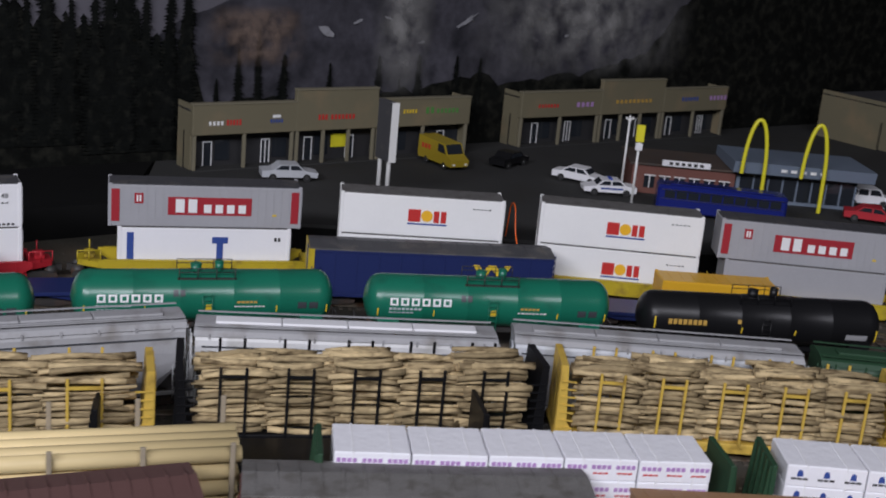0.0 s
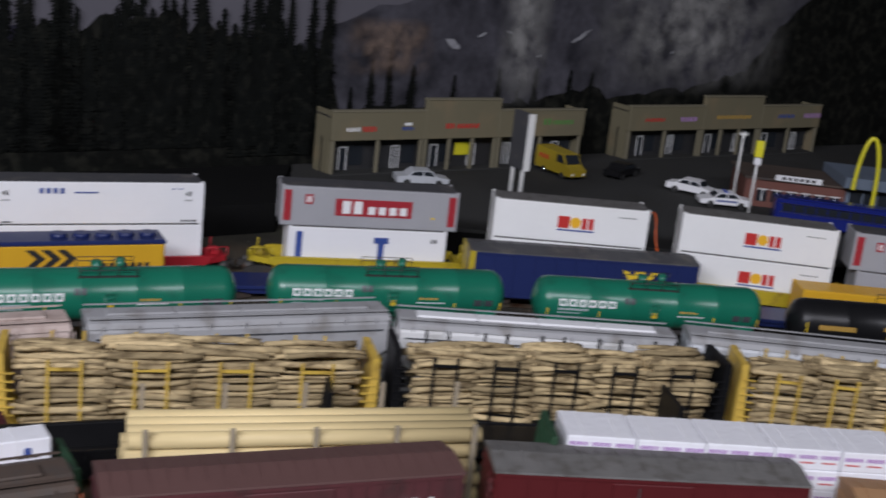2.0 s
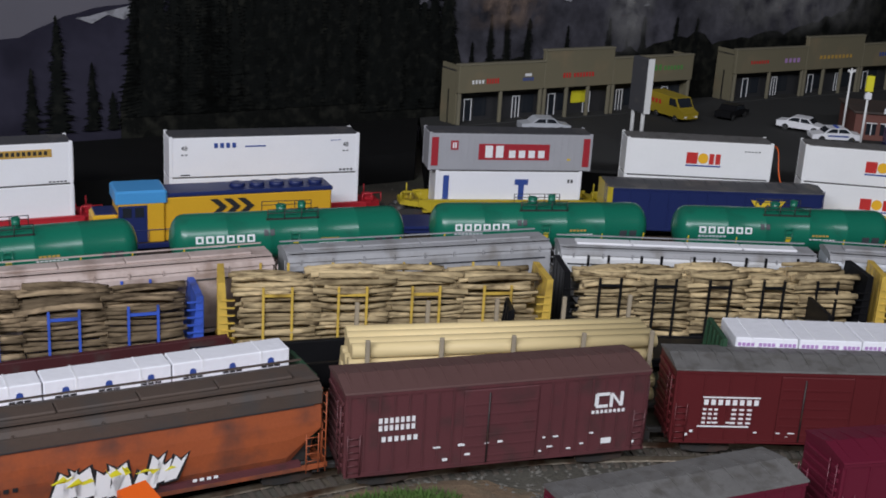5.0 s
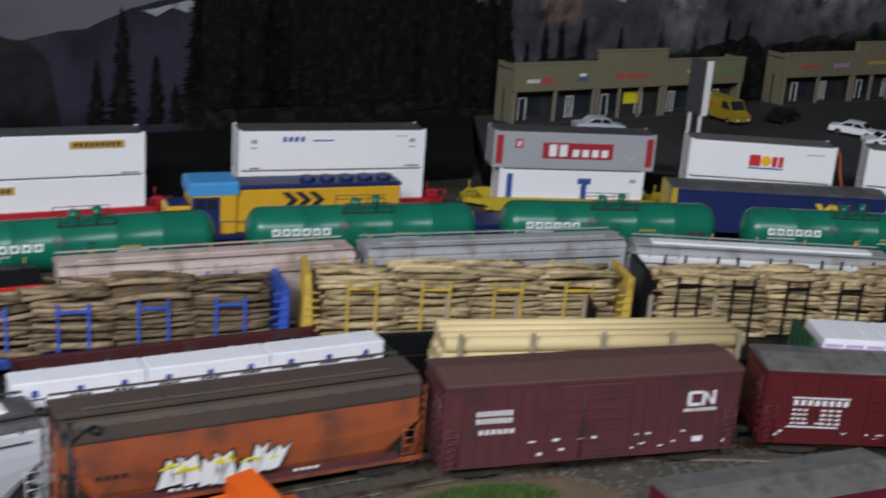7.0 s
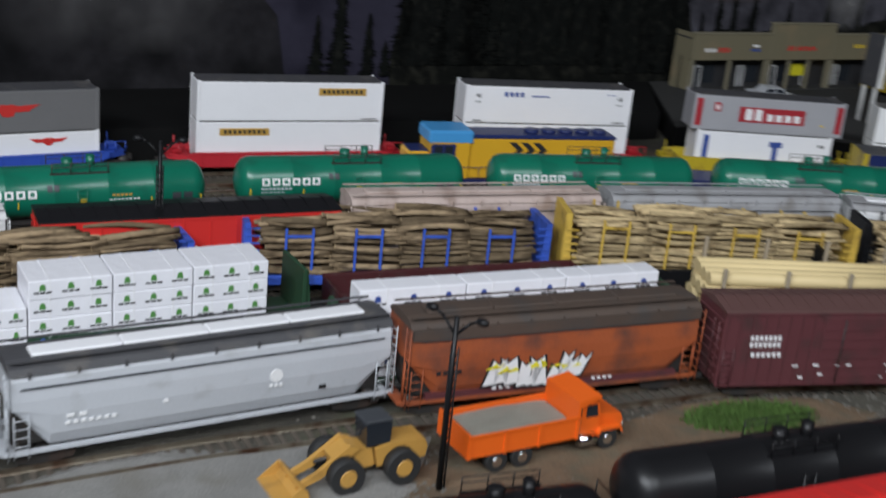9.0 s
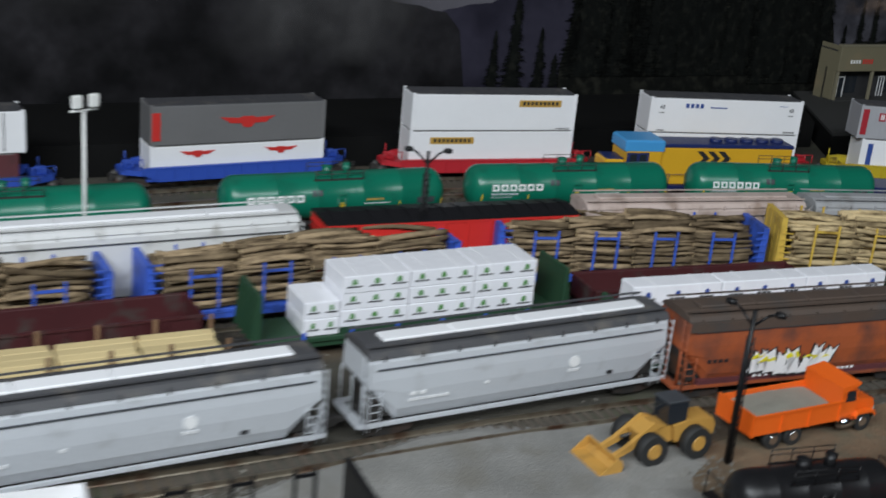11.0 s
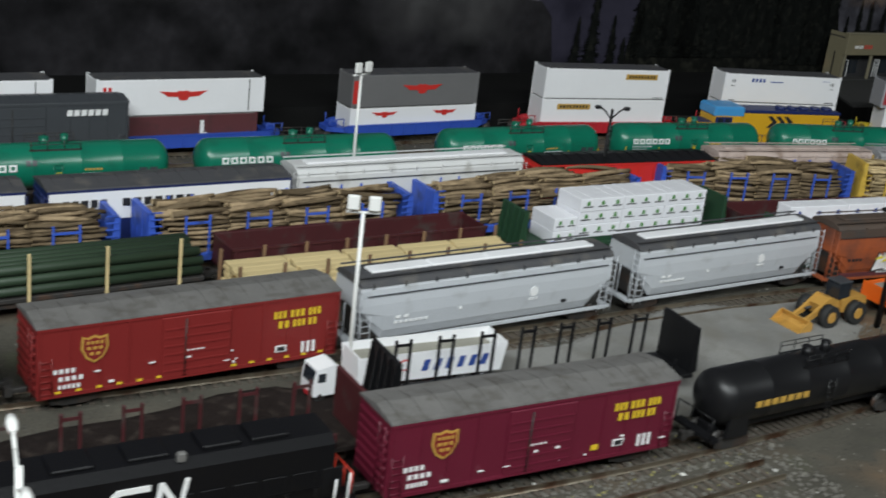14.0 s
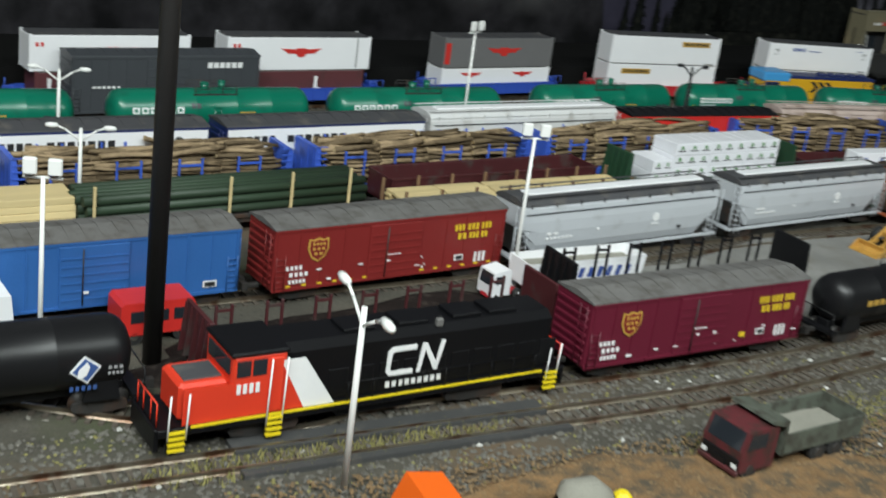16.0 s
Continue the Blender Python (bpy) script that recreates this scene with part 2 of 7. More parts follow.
# ---- mesh kit ----
class Geo:
    def __init__(self):
        self.v, self.f, self.s = [], [], []

    def add(self, vs, fs, smooth=False):
        k = len(self.v)
        self.v += [tuple(p) for p in vs]
        self.f += [tuple(i + k for i in q) for q in fs]
        self.s += [smooth] * len(fs)
        return self

    def box(self, x0, x1, y0, y1, z0, z1, b=0.0):
        if not b:
            vs = [(x, y, z) for z in (z0, z1) for x, y in ((x0, y0), (x1, y0), (x1, y1), (x0, y1))]
            return self.add(vs, [(3, 2, 1, 0), (4, 5, 6, 7), (0, 1, 5, 4), (1, 2, 6, 5), (2, 3, 7, 6), (3, 0, 4, 7)])
        b = min(b, (x1 - x0) / 3, (y1 - y0) / 3, (z1 - z0) / 3)
        rings = []
        for z, i in ((z0, b), (z0 + b, 0), (z1 - b, 0), (z1, b)):
            a = b if not i else b * 1.6
            rings.append([(x0 + a, y0 + i, z), (x1 - a, y0 + i, z), (x1 - i, y0 + a, z), (x1 - i, y1 - a, z), (x1 - a, y1 - i, z), (x0 + a, y1 - i, z), (x0 + i, y1 - a, z), (x0 + i, y0 + a, z)])
        vs = sum(rings, [])
        fs = [tuple(range(7, -1, -1)), tuple(range(24, 32))]
        for r in range(3):
            fs += [(8 * r + j, 8 * r + (j + 1) % 8, 8 * r + 8 + (j + 1) % 8, 8 * r + 8 + j) for j in range(8)]
        return self.add(vs, fs)

    def prism(self, poly, axis, lo, hi):
        n = len(poly)
        def at(p, c):
            return (c, p[0], p[1]) if axis == "x" else (p[0], c, p[1]) if axis == "y" else (p[0], p[1], c)
        vs = [at(p, lo) for p in poly] + [at(p, hi) for p in poly]
        return self.add(vs, [tuple(range(n - 1, -1, -1)), tuple(range(n, 2 * n))] + [(i, (i + 1) % n, n + (i + 1) % n, n + i) for i in range(n)])

    def rod(self, p0, p1, r0, r1=None, n=8, smooth=True):
        r1 = r0 if r1 is None else r1
        p0, p1 = Vector(p0), Vector(p1)
        d = (p1 - p0).normalized()
        a = d.orthogonal().normalized()
        c = d.cross(a)
        vs = []
        for p, r in ((p0, r0), (p1, r1)):
            vs += [p + (a * math.cos(2 * math.pi * i / n) + c * math.sin(2 * math.pi * i / n)) * r for i in range(n)]
        self.add(vs, [(i, (i + 1) % n, n + (i + 1) % n, n + i) for i in range(n)], smooth)
        k = len(self.v) - 2 * n
        self.f += [tuple(k + i for i in range(n - 1, -1, -1)), tuple(k + n + i for i in range(n))]
        self.s += [False, False]
        return self

    def lathe(self, prof, cy, cz, n=20):
        """Turned round the x axis; prof: (x, r)."""
        vs = [(x, cy + r * math.cos(2 * math.pi * i / n), cz + r * math.sin(2 * math.pi * i / n)) for x, r in prof for i in range(n)]
        fs = [(k * n + i, k * n + (i + 1) % n, (k + 1) * n + (i + 1) % n, (k + 1) * n + i) for k in range(len(prof) - 1) for i in range(n)]
        return self.add(vs, fs, True)

    def tube(self, pts, r, n=10):
        """A round bar bent along the points, all in one upright plane."""
        pts = [Vector(p) for p in pts]
        vs = []
        for i, p in enumerate(pts):
            d = (pts[min(i + 1, len(pts) - 1)] - pts[max(i - 1, 0)]).normalized()
            side = Vector((0, 1, 0))
            up = d.cross(side)
            vs += [p + (side * math.cos(2 * math.pi * k / n) + up * math.sin(2 * math.pi * k / n)) * r for k in range(n)]
        m = len(pts)
        self.add(vs, [(i * n + k, i * n + (k + 1) % n, (i + 1) * n + (k + 1) % n, (i + 1) * n + k) for i in range(m - 1) for k in range(n)], True)
        return self.add([vs[k] for k in range(n)] + vs[-n:], [tuple(range(n)), tuple(range(n, 2 * n))])

    def mesh(self, name, mat):
        me = bpy.data.meshes.new(name)
        me.from_pydata(self.v, [], self.f)
        me.polygons.foreach_set("use_smooth", self.s)
        bm = bmesh.new()
        bm.from_mesh(me)
        bmesh.ops.recalc_face_normals(bm, faces=bm.faces)
        bm.to_mesh(me)
        bm.free()
        me.materials.append(M[mat] if isinstance(mat, str) else mat)
        return me

    def part(self, name, mat, parent, label=""):
        ob = new(name, self.mesh(name, mat))
        ob.parent = parent
        return tagged(ob, label)

    def alone(self, name, mat, label, category, group="", kind=""):
        return tagged(new(name, self.mesh(name, mat)), label, category, group, kind)


def thing(name, m, label, category, group=""):
    ob = new(name)
    ob.empty_display_size = 0.01
    ob.matrix_basis = m
    return tagged(ob, label, category, group)


def shared(name, me, parent, m):
    ob = new(name, me)
    ob.parent = parent
    ob.matrix_basis = m
    return ob


for k, level in (("dark_ground", 0.15), ("bark", 0.15), ("bark_dark", 0.15), ("asphalt", 0.15), ("loco_black", 0.22), ("black", 0.25), ("tank_black", 0.32)):
    M[k].node_tree.nodes["Principled BSDF"].inputs["Specular IOR Level"].default_value = level


def along(a, b, w):
    """The pose of a car whose near upper edge runs from a to b, and its length."""
    dx, dy = b[0] - a[0], b[1] - a[1]
    L = math.hypot(dx, dy)
    x = (a[0] + b[0]) / 2 - dy / L * w / 2
    y = (a[1] + b[1]) / 2 + dx / L * w / 2
    return pose(x, y, 0, 0, 0, math.degrees(math.atan2(dy, dx))), L


RAIL_TOP = 0.004
WHEEL = Geo().lathe([(-0.001, 0.0), (-0.001, 0.0045), (0.0003, 0.0052), (0.001, 0.0056), (0.001, 0.0)], 0, 0, 12).mesh("wheel", "steel")
FRAME = Geo()
for s in (-1, 1):
    FRAME.prism([(-0.014, 0.007), (-0.0125, 0.0045), (-0.0095, 0.0045), (-0.0065, 0.0035), (0.0065, 0.0035), (0.0095, 0.0045), (0.0125, 0.0045), (0.014, 0.007), (0.013, 0.0095), (0.004, 0.0115), (-0.004, 0.0115), (-0.013, 0.0095)], "y", s * 0.0105 - 0.001, s * 0.0105 + 0.001)
FRAME.box(-0.003, 0.003, -0.0105, 0.0105, 0.006, 0.0115).rod((-0.0095, -0.009, 0.0095), (-0.0095, 0.009, 0.0095), 0.0009, n=6).rod((0.0095, -0.009, 0.0095), (0.0095, 0.009, 0.0095), 0.0009, n=6)
FRAME = FRAME.mesh("bogie", "steel")


def bogies(car, L, inset=0.024):
    for s in (-1, 1):
        t = shared("bogie", FRAME, car, pose(s * (L / 2 - inset), 0, 0))
        for dx in (-0.0095, 0.0095):
            for dy in (-1, 1):
                shared("wheel", WHEEL, t, pose(dx, dy * 0.0078, RAIL_TOP + 0.0054, 0, 0, 90 * dy))
        g = Geo().box(-0.006, 0.006, -0.0016, 0.0016, 0.0095, 0.0125, 0.0004).box(s * 0.004 - 0.002, s * 0.004 + 0.002, -0.002, 0.002, 0.0085, 0.0135)
        c = g.part("coupler", "steel", car)
        c.matrix_basis = pose(s * (L / 2 + 0.004), 0, 0)


def bars(parent, mat, x0, x1, z0, z1, n, y, name="lettering", gap=0.4, label="", slant=0.0):
    """A row of plain bars on a side that faces -y."""
    g = Geo()
    step = (x1 - x0) / n
    for i in range(n):
        a, b = x0 + step * i + step * gap / 2, x0 + step * (i + 1) - step * gap / 2
        g.prism([(a, z0), (b, z0), (b + slant, z1), (a + slant, z1)], "y", y - 0.00025, y + 0.0002)
    return g.part(name, mat, parent, label)


def plate(parent, mat, poly, y, name="emblem", label="", t=0.00022):
    return Geo().prism(poly, "y", y - t, y + 0.0002).part(name, mat, parent, label)


def ladder(parent, mat, x, y, z0, z1, w=0.006, rungs=6, face="y", name="ladder"):
    g = Geo()
    r = 0.00035
    for s in (-1, 1):
        p = (x + s * w / 2, y) if face == "y" else (x, y + s * w / 2)
        g.rod((*p, z0), (*p, z1), r, n=5)
    for i in range(rungs):
        z = z0 + (z1 - z0) * (i + 0.5) / rungs
        a, b = ((x - w / 2, y), (x + w / 2, y)) if face == "y" else ((x, y - w / 2), (x, y + w / 2))
        g.rod((*a, z), (*b, z), r * 0.8, n=5)
    return g.part(name, mat, parent)


def disc(cx, cz, r, n=20, x=1.0):
    return [(cx + r * x * math.cos(2 * math.pi * i / n), cz + r * math.sin(2 * math.pi * i / n)) for i in range(n)]


# ---- setting ----
def uv(u, n):
    """A point by its run along the back wall and its distance from the near corner."""
    c, s = math.cos(radians(39)), math.sin(radians(39))
    return (c * u - s * n, s * u + c * n)


def ground_material():
    m = surface("yard_ballast", (0.066, 0.06, 0.047), 0.95, vary=0.7, big=30, fine=420, bump=0.9)
    nt = m.node_tree
    b = nt.nodes["Principled BSDF"]
    old = b.inputs["Base Color"].links[0].from_socket
    tc = nt.nodes.new("ShaderNodeTexCoord")
    for scale, lo, hi, col in ((7, 0.52, 0.64, (0.115, 0.08, 0.05)), (11, 0.6, 0.7, (0.06, 0.065, 0.035)), (150, 0.66, 0.72, (0.34, 0.32, 0.28)), (260, 0.64, 0.7, (0.03, 0.027, 0.024))):
        n = nt.nodes.new("ShaderNodeTexNoise")
        n.inputs["Scale"].default_value, n.inputs["Detail"].default_value = scale, 5
        nt.links.new(tc.outputs["Object"], n.inputs[0])
        r = nt.nodes.new("ShaderNodeValToRGB")
        r.color_ramp.elements[0].position, r.color_ramp.elements[1].position = lo, hi
        nt.links.new(n.outputs[0], r.inputs[0])
        mix = nt.nodes.new("ShaderNodeMixRGB")
        nt.links.new(r.outputs[0], mix.inputs[0])
        nt.links.new(old, mix.inputs[1])
        mix.inputs[2].default_value = (*col, 1)
        old = mix.outputs[0]
    nt.links.new(old, b.inputs["Base Color"])
    return m


M["ballast"] = ground_material()
Geo().box(-2.2, 2.4, -0.42, 2.6, -0.06, 0.0).alone("ground", "ballast", "grey-brown ballast ground of the model yard", "ground", kind="structure")
Geo().box(-3.0, 3.2, -3.0, 3.2, -1.02, -0.98).alone("floor", "plaster", "plain room floor", "floor", kind="structure")
Geo().box(-3.0, 3.2, -3.0, 3.2, 1.45, 1.5).alone("ceiling", "plaster", "plain room ceiling", "ceiling", kind="structure")
for nm, bx in (("wall_south", (-3.0, 3.2, -3.05, -3.0)), ("wall_west", (-3.05, -3.0, -3.0, 3.2)), ("wall_east", (3.2, 3.25, -3.0, 3.2)), ("wall_north", (-3.0, 3.2, 3.2, 3.25))):
    Geo().box(*bx, -1.0, 1.45).alone(nm, "plaster", "plain room wall", "wall", kind="structure")


def patch(name, mat, cx, cy, rx, ry, turn, z, label, seed, n=40):
    rnd = random.Random(seed)
    ph = [rnd.uniform(0, 6.28) for _ in range(6)]
    ring = []
    for i in range(n):
        a = 2 * math.pi * i / n
        k = 1 + 0.14 * math.sin(2 * a + ph[0]) + 0.12 * math.sin(3 * a + ph[1]) + 0.07 * math.sin(7 * a + ph[2]) + 0.05 * math.sin(11 * a + ph[3])
        x, y = rx * k * math.cos(a), ry * k * math.sin(a)
        c, s = math.cos(radians(turn)), math.sin(radians(turn))
        ring.append((cx + c * x - s * y, cy + s * x + c * y))
    g = Geo()
    inner = [((p[0] - cx) * 0.85 + cx, (p[1] - cy) * 0.85 + cy) for p in ring]
    g.add([(*p, -0.001) for p in ring] + [(*p, z) for p in inner], [(i, (i + 1) % n, n + (i + 1) % n, n + i) for i in range(n)] + [tuple(range(n, 2 * n))])
    return g.alone(name, mat, label, "ground", kind="structure")


M["concrete"] = surface("grey_fine_gravel", (0.215, 0.21, 0.198), 0.95, vary=0.6, big=22, fine=700, bump=0.8, dirt=(0.17, 0.16, 0.14), dirt_amount=0.35)
M["dirt"] = surface("brown_dirt", (0.15, 0.1, 0.06), 0.95, vary=0.5, big=35, fine=500, bump=0.9, dirt=(0.1, 0.09, 0.06), dirt_amount=0.35)
M["orange_dirt"] = surface("orange_brown_dirt", (0.2, 0.115, 0.05), 0.95, vary=0.7, big=55, fine=520, bump=1.0, dirt=(0.075, 0.06, 0.04), dirt_amount=0.55)
patch("gravel_apron", "concrete", -0.5, 0.135, 0.21, 0.075, 41, 0.0026, "pale grey gravel apron between the tracks", 1)
# near-black tone shared by the ground patch, the lumps and the maroon car's deck
M["near_black"] = surface("oily_ballast", (0.016, 0.012, 0.011), 0.95, vary=0.6, big=60, fine=500, bump=0.9, dirt=(0.05, 0.04, 0.034), dirt_amount=0.25)
M["near_black"].node_tree.nodes["Principled BSDF"].inputs["Specular IOR Level"].default_value = 0.1
patch("oily_ballast", "near_black", -0.735, -0.085, 0.19, 0.06, 40, 0.0014, "near-black ballast beside the boxcar", 5)
patch("dirt_strip", "dirt", -0.24, 0.345, 0.15, 0.045, 35, 0.0012, "brown dirt strip beside the track", 2)
patch("dirt_bank", "orange_dirt", -0.60, -0.235, 0.19, 0.055, 32, 0.003, "orange-brown dirt bank at the layout's edge", 3)


def tufts(name, mat, cx, cy, rx, ry, turn, count, h, label, seed):
    rnd = random.Random(seed)
    g = Geo()
    c, s = math.cos(radians(turn)), math.sin(radians(turn))
    for _ in range(count):
        a, k = rnd.uniform(0, 6.283), math.sqrt(rnd.random()) * (0.8 + 0.25 * rnd.random())
        x, y = rx * k * math.cos(a), ry * k * math.sin(a)
        x, y = cx + c * x - s * y, cy + s * x + c * y
        t, w, hh = rnd.uniform(0, 3.14), rnd.uniform(0.0004, 0.0009), h * rnd.uniform(0.4, 1.0)
        dx, dy = math.cos(t) * w, math.sin(t) * w
        lx, ly = rnd.uniform(-1, 1) * hh * 0.6, rnd.uniform(-1, 1) * hh * 0.6
        g.add([(x - dx, y - dy, 0), (x + dx, y + dy, 0), (x + lx, y + ly, hh)], [(0, 1, 2)])
    return g.alone(name, mat, label, "grass", kind="stuff")


M["grass"] = surface("grass", (0.06, 0.12, 0.02), 0.85, vary=0.5, big=90, fine=500, bump=0)
M["weed"] = surface("dry_weeds", (0.22, 0.2, 0.07), 0.9, vary=0.6, big=120, fine=500, bump=0)
tufts("grass_patch", "grass", -0.192, 0.402, 0.042, 0.017, 30, 3600, 0.006, "bright green static grass patch on dirt", 4)
tufts("grass_tufts", "weed", -0.76, -0.235, 0.11, 0.013, 38, 1100, 0.005, "dry yellowish weeds between the tracks", 5)
tufts("grass_tufts", "weed", -0.5, -0.1, 0.12, 0.02, 38, 900, 0.004, "sparse olive weeds beside the rails", 6)


def stones(name, mat, cx, cy, rx, ry, turn, count, size, label, seed):
    rnd = random.Random(seed)
    g = Geo()
    c, s = math.cos(radians(turn)), math.sin(radians(turn))
    for _ in range(count):
        x, y = rx * rnd.uniform(-1, 1), ry * rnd.uniform(-1, 1)
        x, y = cx + c * x - s * y, cy + s * x + c * y
        r = size * rnd.uniform(0.4, 1.2)
        vs = [(x + r * rnd.uniform(0.6, 1) * a, y + r * rnd.uniform(0.6, 1) * b, r * rnd.uniform(0.2, 0.7) * d + r * 0.2) for a, b, d in ((1, 0, 0), (0, 1, 0), (-1, 0, 0), (0, -1, 0), (0, 0, 1))]
        g.add(vs, [(0, 1, 4), (1, 2, 4), (2, 3, 4), (3, 0, 4)])
    return g.alone(name, mat, label, "gravel", kind="stuff")


M["stone"] = surface("ballast_stone", (0.12, 0.112, 0.097), 0.9, vary=0.7, big=120, fine=900, bump=0)
M["pale_stone"] = surface("pale_stone", (0.5, 0.49, 0.46), 0.85, vary=0.4, big=120, fine=900, bump=0)
stones("ballast_stones", "stone", -0.63, -0.19, 0.3, 0.1, 38, 9000, 0.0022, "loose grey ballast stones by the near tracks", 7)
M["grain"] = surface("pale_gravel_grain", (0.2, 0.196, 0.185), 0.95, vary=0.7, big=120, fine=900, bump=0)
stones("scrap_heap", "near_black", -0.755, -0.122, 0.085, 0.0115, 38.6, 170, 0.0055, "dark scrap lumps lying on the maroon flat car", 10).location.z = 0.0155
stones("gravel_grains", "grain", -0.5, 0.135, 0.17, 0.055, 41, 5000, 0.0011, "loose pale grains on the gravel apron", 9)
stones("ballast_stones", "stone", -0.3, 0.27, 0.34, 0.06, 38, 5000, 0.0018, "loose ballast stones along the yard lead", 8)
M["crumb"] = surface("brown_earth_crumb", (0.17, 0.11, 0.055), 0.95, vary=0.8, big=130, fine=900, bump=0)
stones("earth_crumbs", "crumb", -0.6, -0.225, 0.2, 0.05, 32, 5200, 0.0016, "loose brown earth crumbs on the dirt bank", 12).location.z = 0.0025
stones("moss_crumbs", "weed", -0.66, -0.2, 0.3, 0.085, 38, 1500, 0.0015, "olive moss crumbs among the ballast", 13)
stones("pale_stones", "pale_stone", -0.63, -0.19, 0.32, 0.1, 38, 130, 0.0025, "scattered pale stones and paper bits", 9)


def smooth_line(points, step=0.02):
    """A rounded line through the points, as (x, y, heading)."""
    p = [Vector((*q, 0)) for q in points]
    p = [p[0] * 2 - p[1]] + p + [p[-1] * 2 - p[-2]]
    out = []
    for i in range(1, len(p) - 2):
        n = max(2, int((p[i + 1] - p[i]).length / step))
        for k in range(n):
            t = k / n
            q = 0.5 * (2 * p[i] + (p[i + 1] - p[i - 1]) * t + (2 * p[i - 1] - 5 * p[i] + 4 * p[i + 1] - p[i + 2]) * t * t + (3 * p[i] - p[i - 1] - 3 * p[i + 1] + p[i + 2]) * t ** 3)
            out.append(q)
    out.append(p[-2])
    return out


def track(points, label):
    line = smooth_line(points)
    tr = thing("track", Matrix(), label, "railway track", "yard tracks")
    tagged(tr, kind="structure")
    nrm = []
    for i, q in enumerate(line):
        d = (line[min(i + 1, len(line) - 1)] - line[max(i - 1, 0)]).normalized()
        nrm.append(Vector((-d.y, d.x, 0)))
    for s in (-1, 1):
        g = Geo()
        prof = [(-0.0011, 0.0012), (-0.0005, 0.0018), (-0.0005, 0.0032), (-0.0006, 0.004), (0.0006, 0.004), (0.0005, 0.0032), (0.0005, 0.0018), (0.0011, 0.0012)]
        vs = [(q.x + n.x * (s * 0.0083 + a), q.y + n.y * (s * 0.0083 + a), z) for q, n in zip(line, nrm) for a, z in prof]
        k = len(prof)
        g.add(vs, [(i * k + j, i * k + j + 1, (i + 1) * k + j + 1, (i + 1) * k + j) for i in range(len(line) - 1) for j in range(k - 1)])
        g.part("rail", "rail", tr)
    g = Geo()
    for i in range(len(line) - 1):
        a, b = line[i], line[i + 1]
        n = max(1, round((b - a).length / 0.0066))
        for j in range(n):
            q = a.lerp(b, j / n)
            d, w = (b - a).normalized(), nrm[i]
            hx, hy = d * 0.00135, w * 0.0135
            cs = [q - hx - hy, q + hx - hy, q + hx + hy, q - hx + hy]
            g.add([(c.x, c.y, -0.001) for c in cs] + [(c.x, c.y, 0.0011) for c in cs], [(4, 5, 6, 7), (0, 1, 5, 4), (1, 2, 6, 5), (2, 3, 7, 6), (3, 0, 4, 7)])
    tagged(g.part("ties", "tie", tr), kind="stuff")


TRACK_T = [(-1.12, 0.1), (-0.963, 0.22), (-0.807, 0.342), (-0.634, 0.496), (-0.48, 0.607), (-0.312, 0.707), (-0.137, 0.785), (0.05, 0.83), (0.241, 0.848), (0.5, 0.85)]


def beside(points, off):
    out = []
    for i, p in enumerate(points):
        a, b = points[max(i - 1, 0)], points[min(i + 1, len(points) - 1)]
        d = math.hypot(b[0] - a[0], b[1] - a[1])
        out.append((p[0] - (b[1] - a[1]) / d * off, p[1] + (b[0] - a[0]) / d * off))
    return out


TRACK_P = beside(TRACK_T, 0.1)
track(TRACK_T, "yard track under the green tank cars")
track(TRACK_P, "running track behind the tank cars")
track(beside(TRACK_T, 0.15), "back track under the container cars")
track([(-1.06, -0.245), (-0.815, -0.225), (-0.741, -0.17), (-0.559, -0.04), (-0.44, 0.06), (-0.25, 0.24), (-0.05, 0.38), (0.2, 0.47)], "near yard track in weathered ballast")
track([(-1.0, -0.4), (-0.87, -0.31), (-0.72, -0.205), (-0.55, -0.085), (-0.44, 0.01)], "weathered front track, partly boarded over")
track([(-0.98, -0.165), (-0.776, -0.005), (-0.6, 0.135), (-0.44, 0.27), (-0.3, 0.37), (-0.14, 0.47), (0.05, 0.515), (0.3, 0.53)], "front yard track beside the gravel")
track([(-1.0, 0.03), (-0.85, 0.2), (-0.69, 0.335), (-0.53, 0.46), (-0.37, 0.57), (-0.2, 0.665), (-0.03, 0.71), (0.16, 0.745), (0.4, 0.75)], "yard track under the covered hoppers")
track([(-1.05, 0.0), (-0.78, 0.215), (-0.59, 0.365), (-0.424, 0.509), (-0.224, 0.591), (-0.02, 0.664), (0.195, 0.705), (0.4, 0.71)], "yard track under the pulpwood cars")
Geo().prism([(-0.80, -0.254), (-0.655, -0.152), (-0.663, -0.141), (-0.808, -0.243)], "z", 0.0, 0.0032).alone("crossing_board", "dark_infill", "dark boarded infill between the front rails", "crossing", kind="structure")
Geo().prism([(-0.79, -0.272), (-0.64, -0.166), (-0.644, -0.161), (-0.794, -0.267)], "z", 0.0, 0.0028).alone("crossing_board", "dark_infill", "dark crossing strip beside the front rail", "crossing", kind="structure")
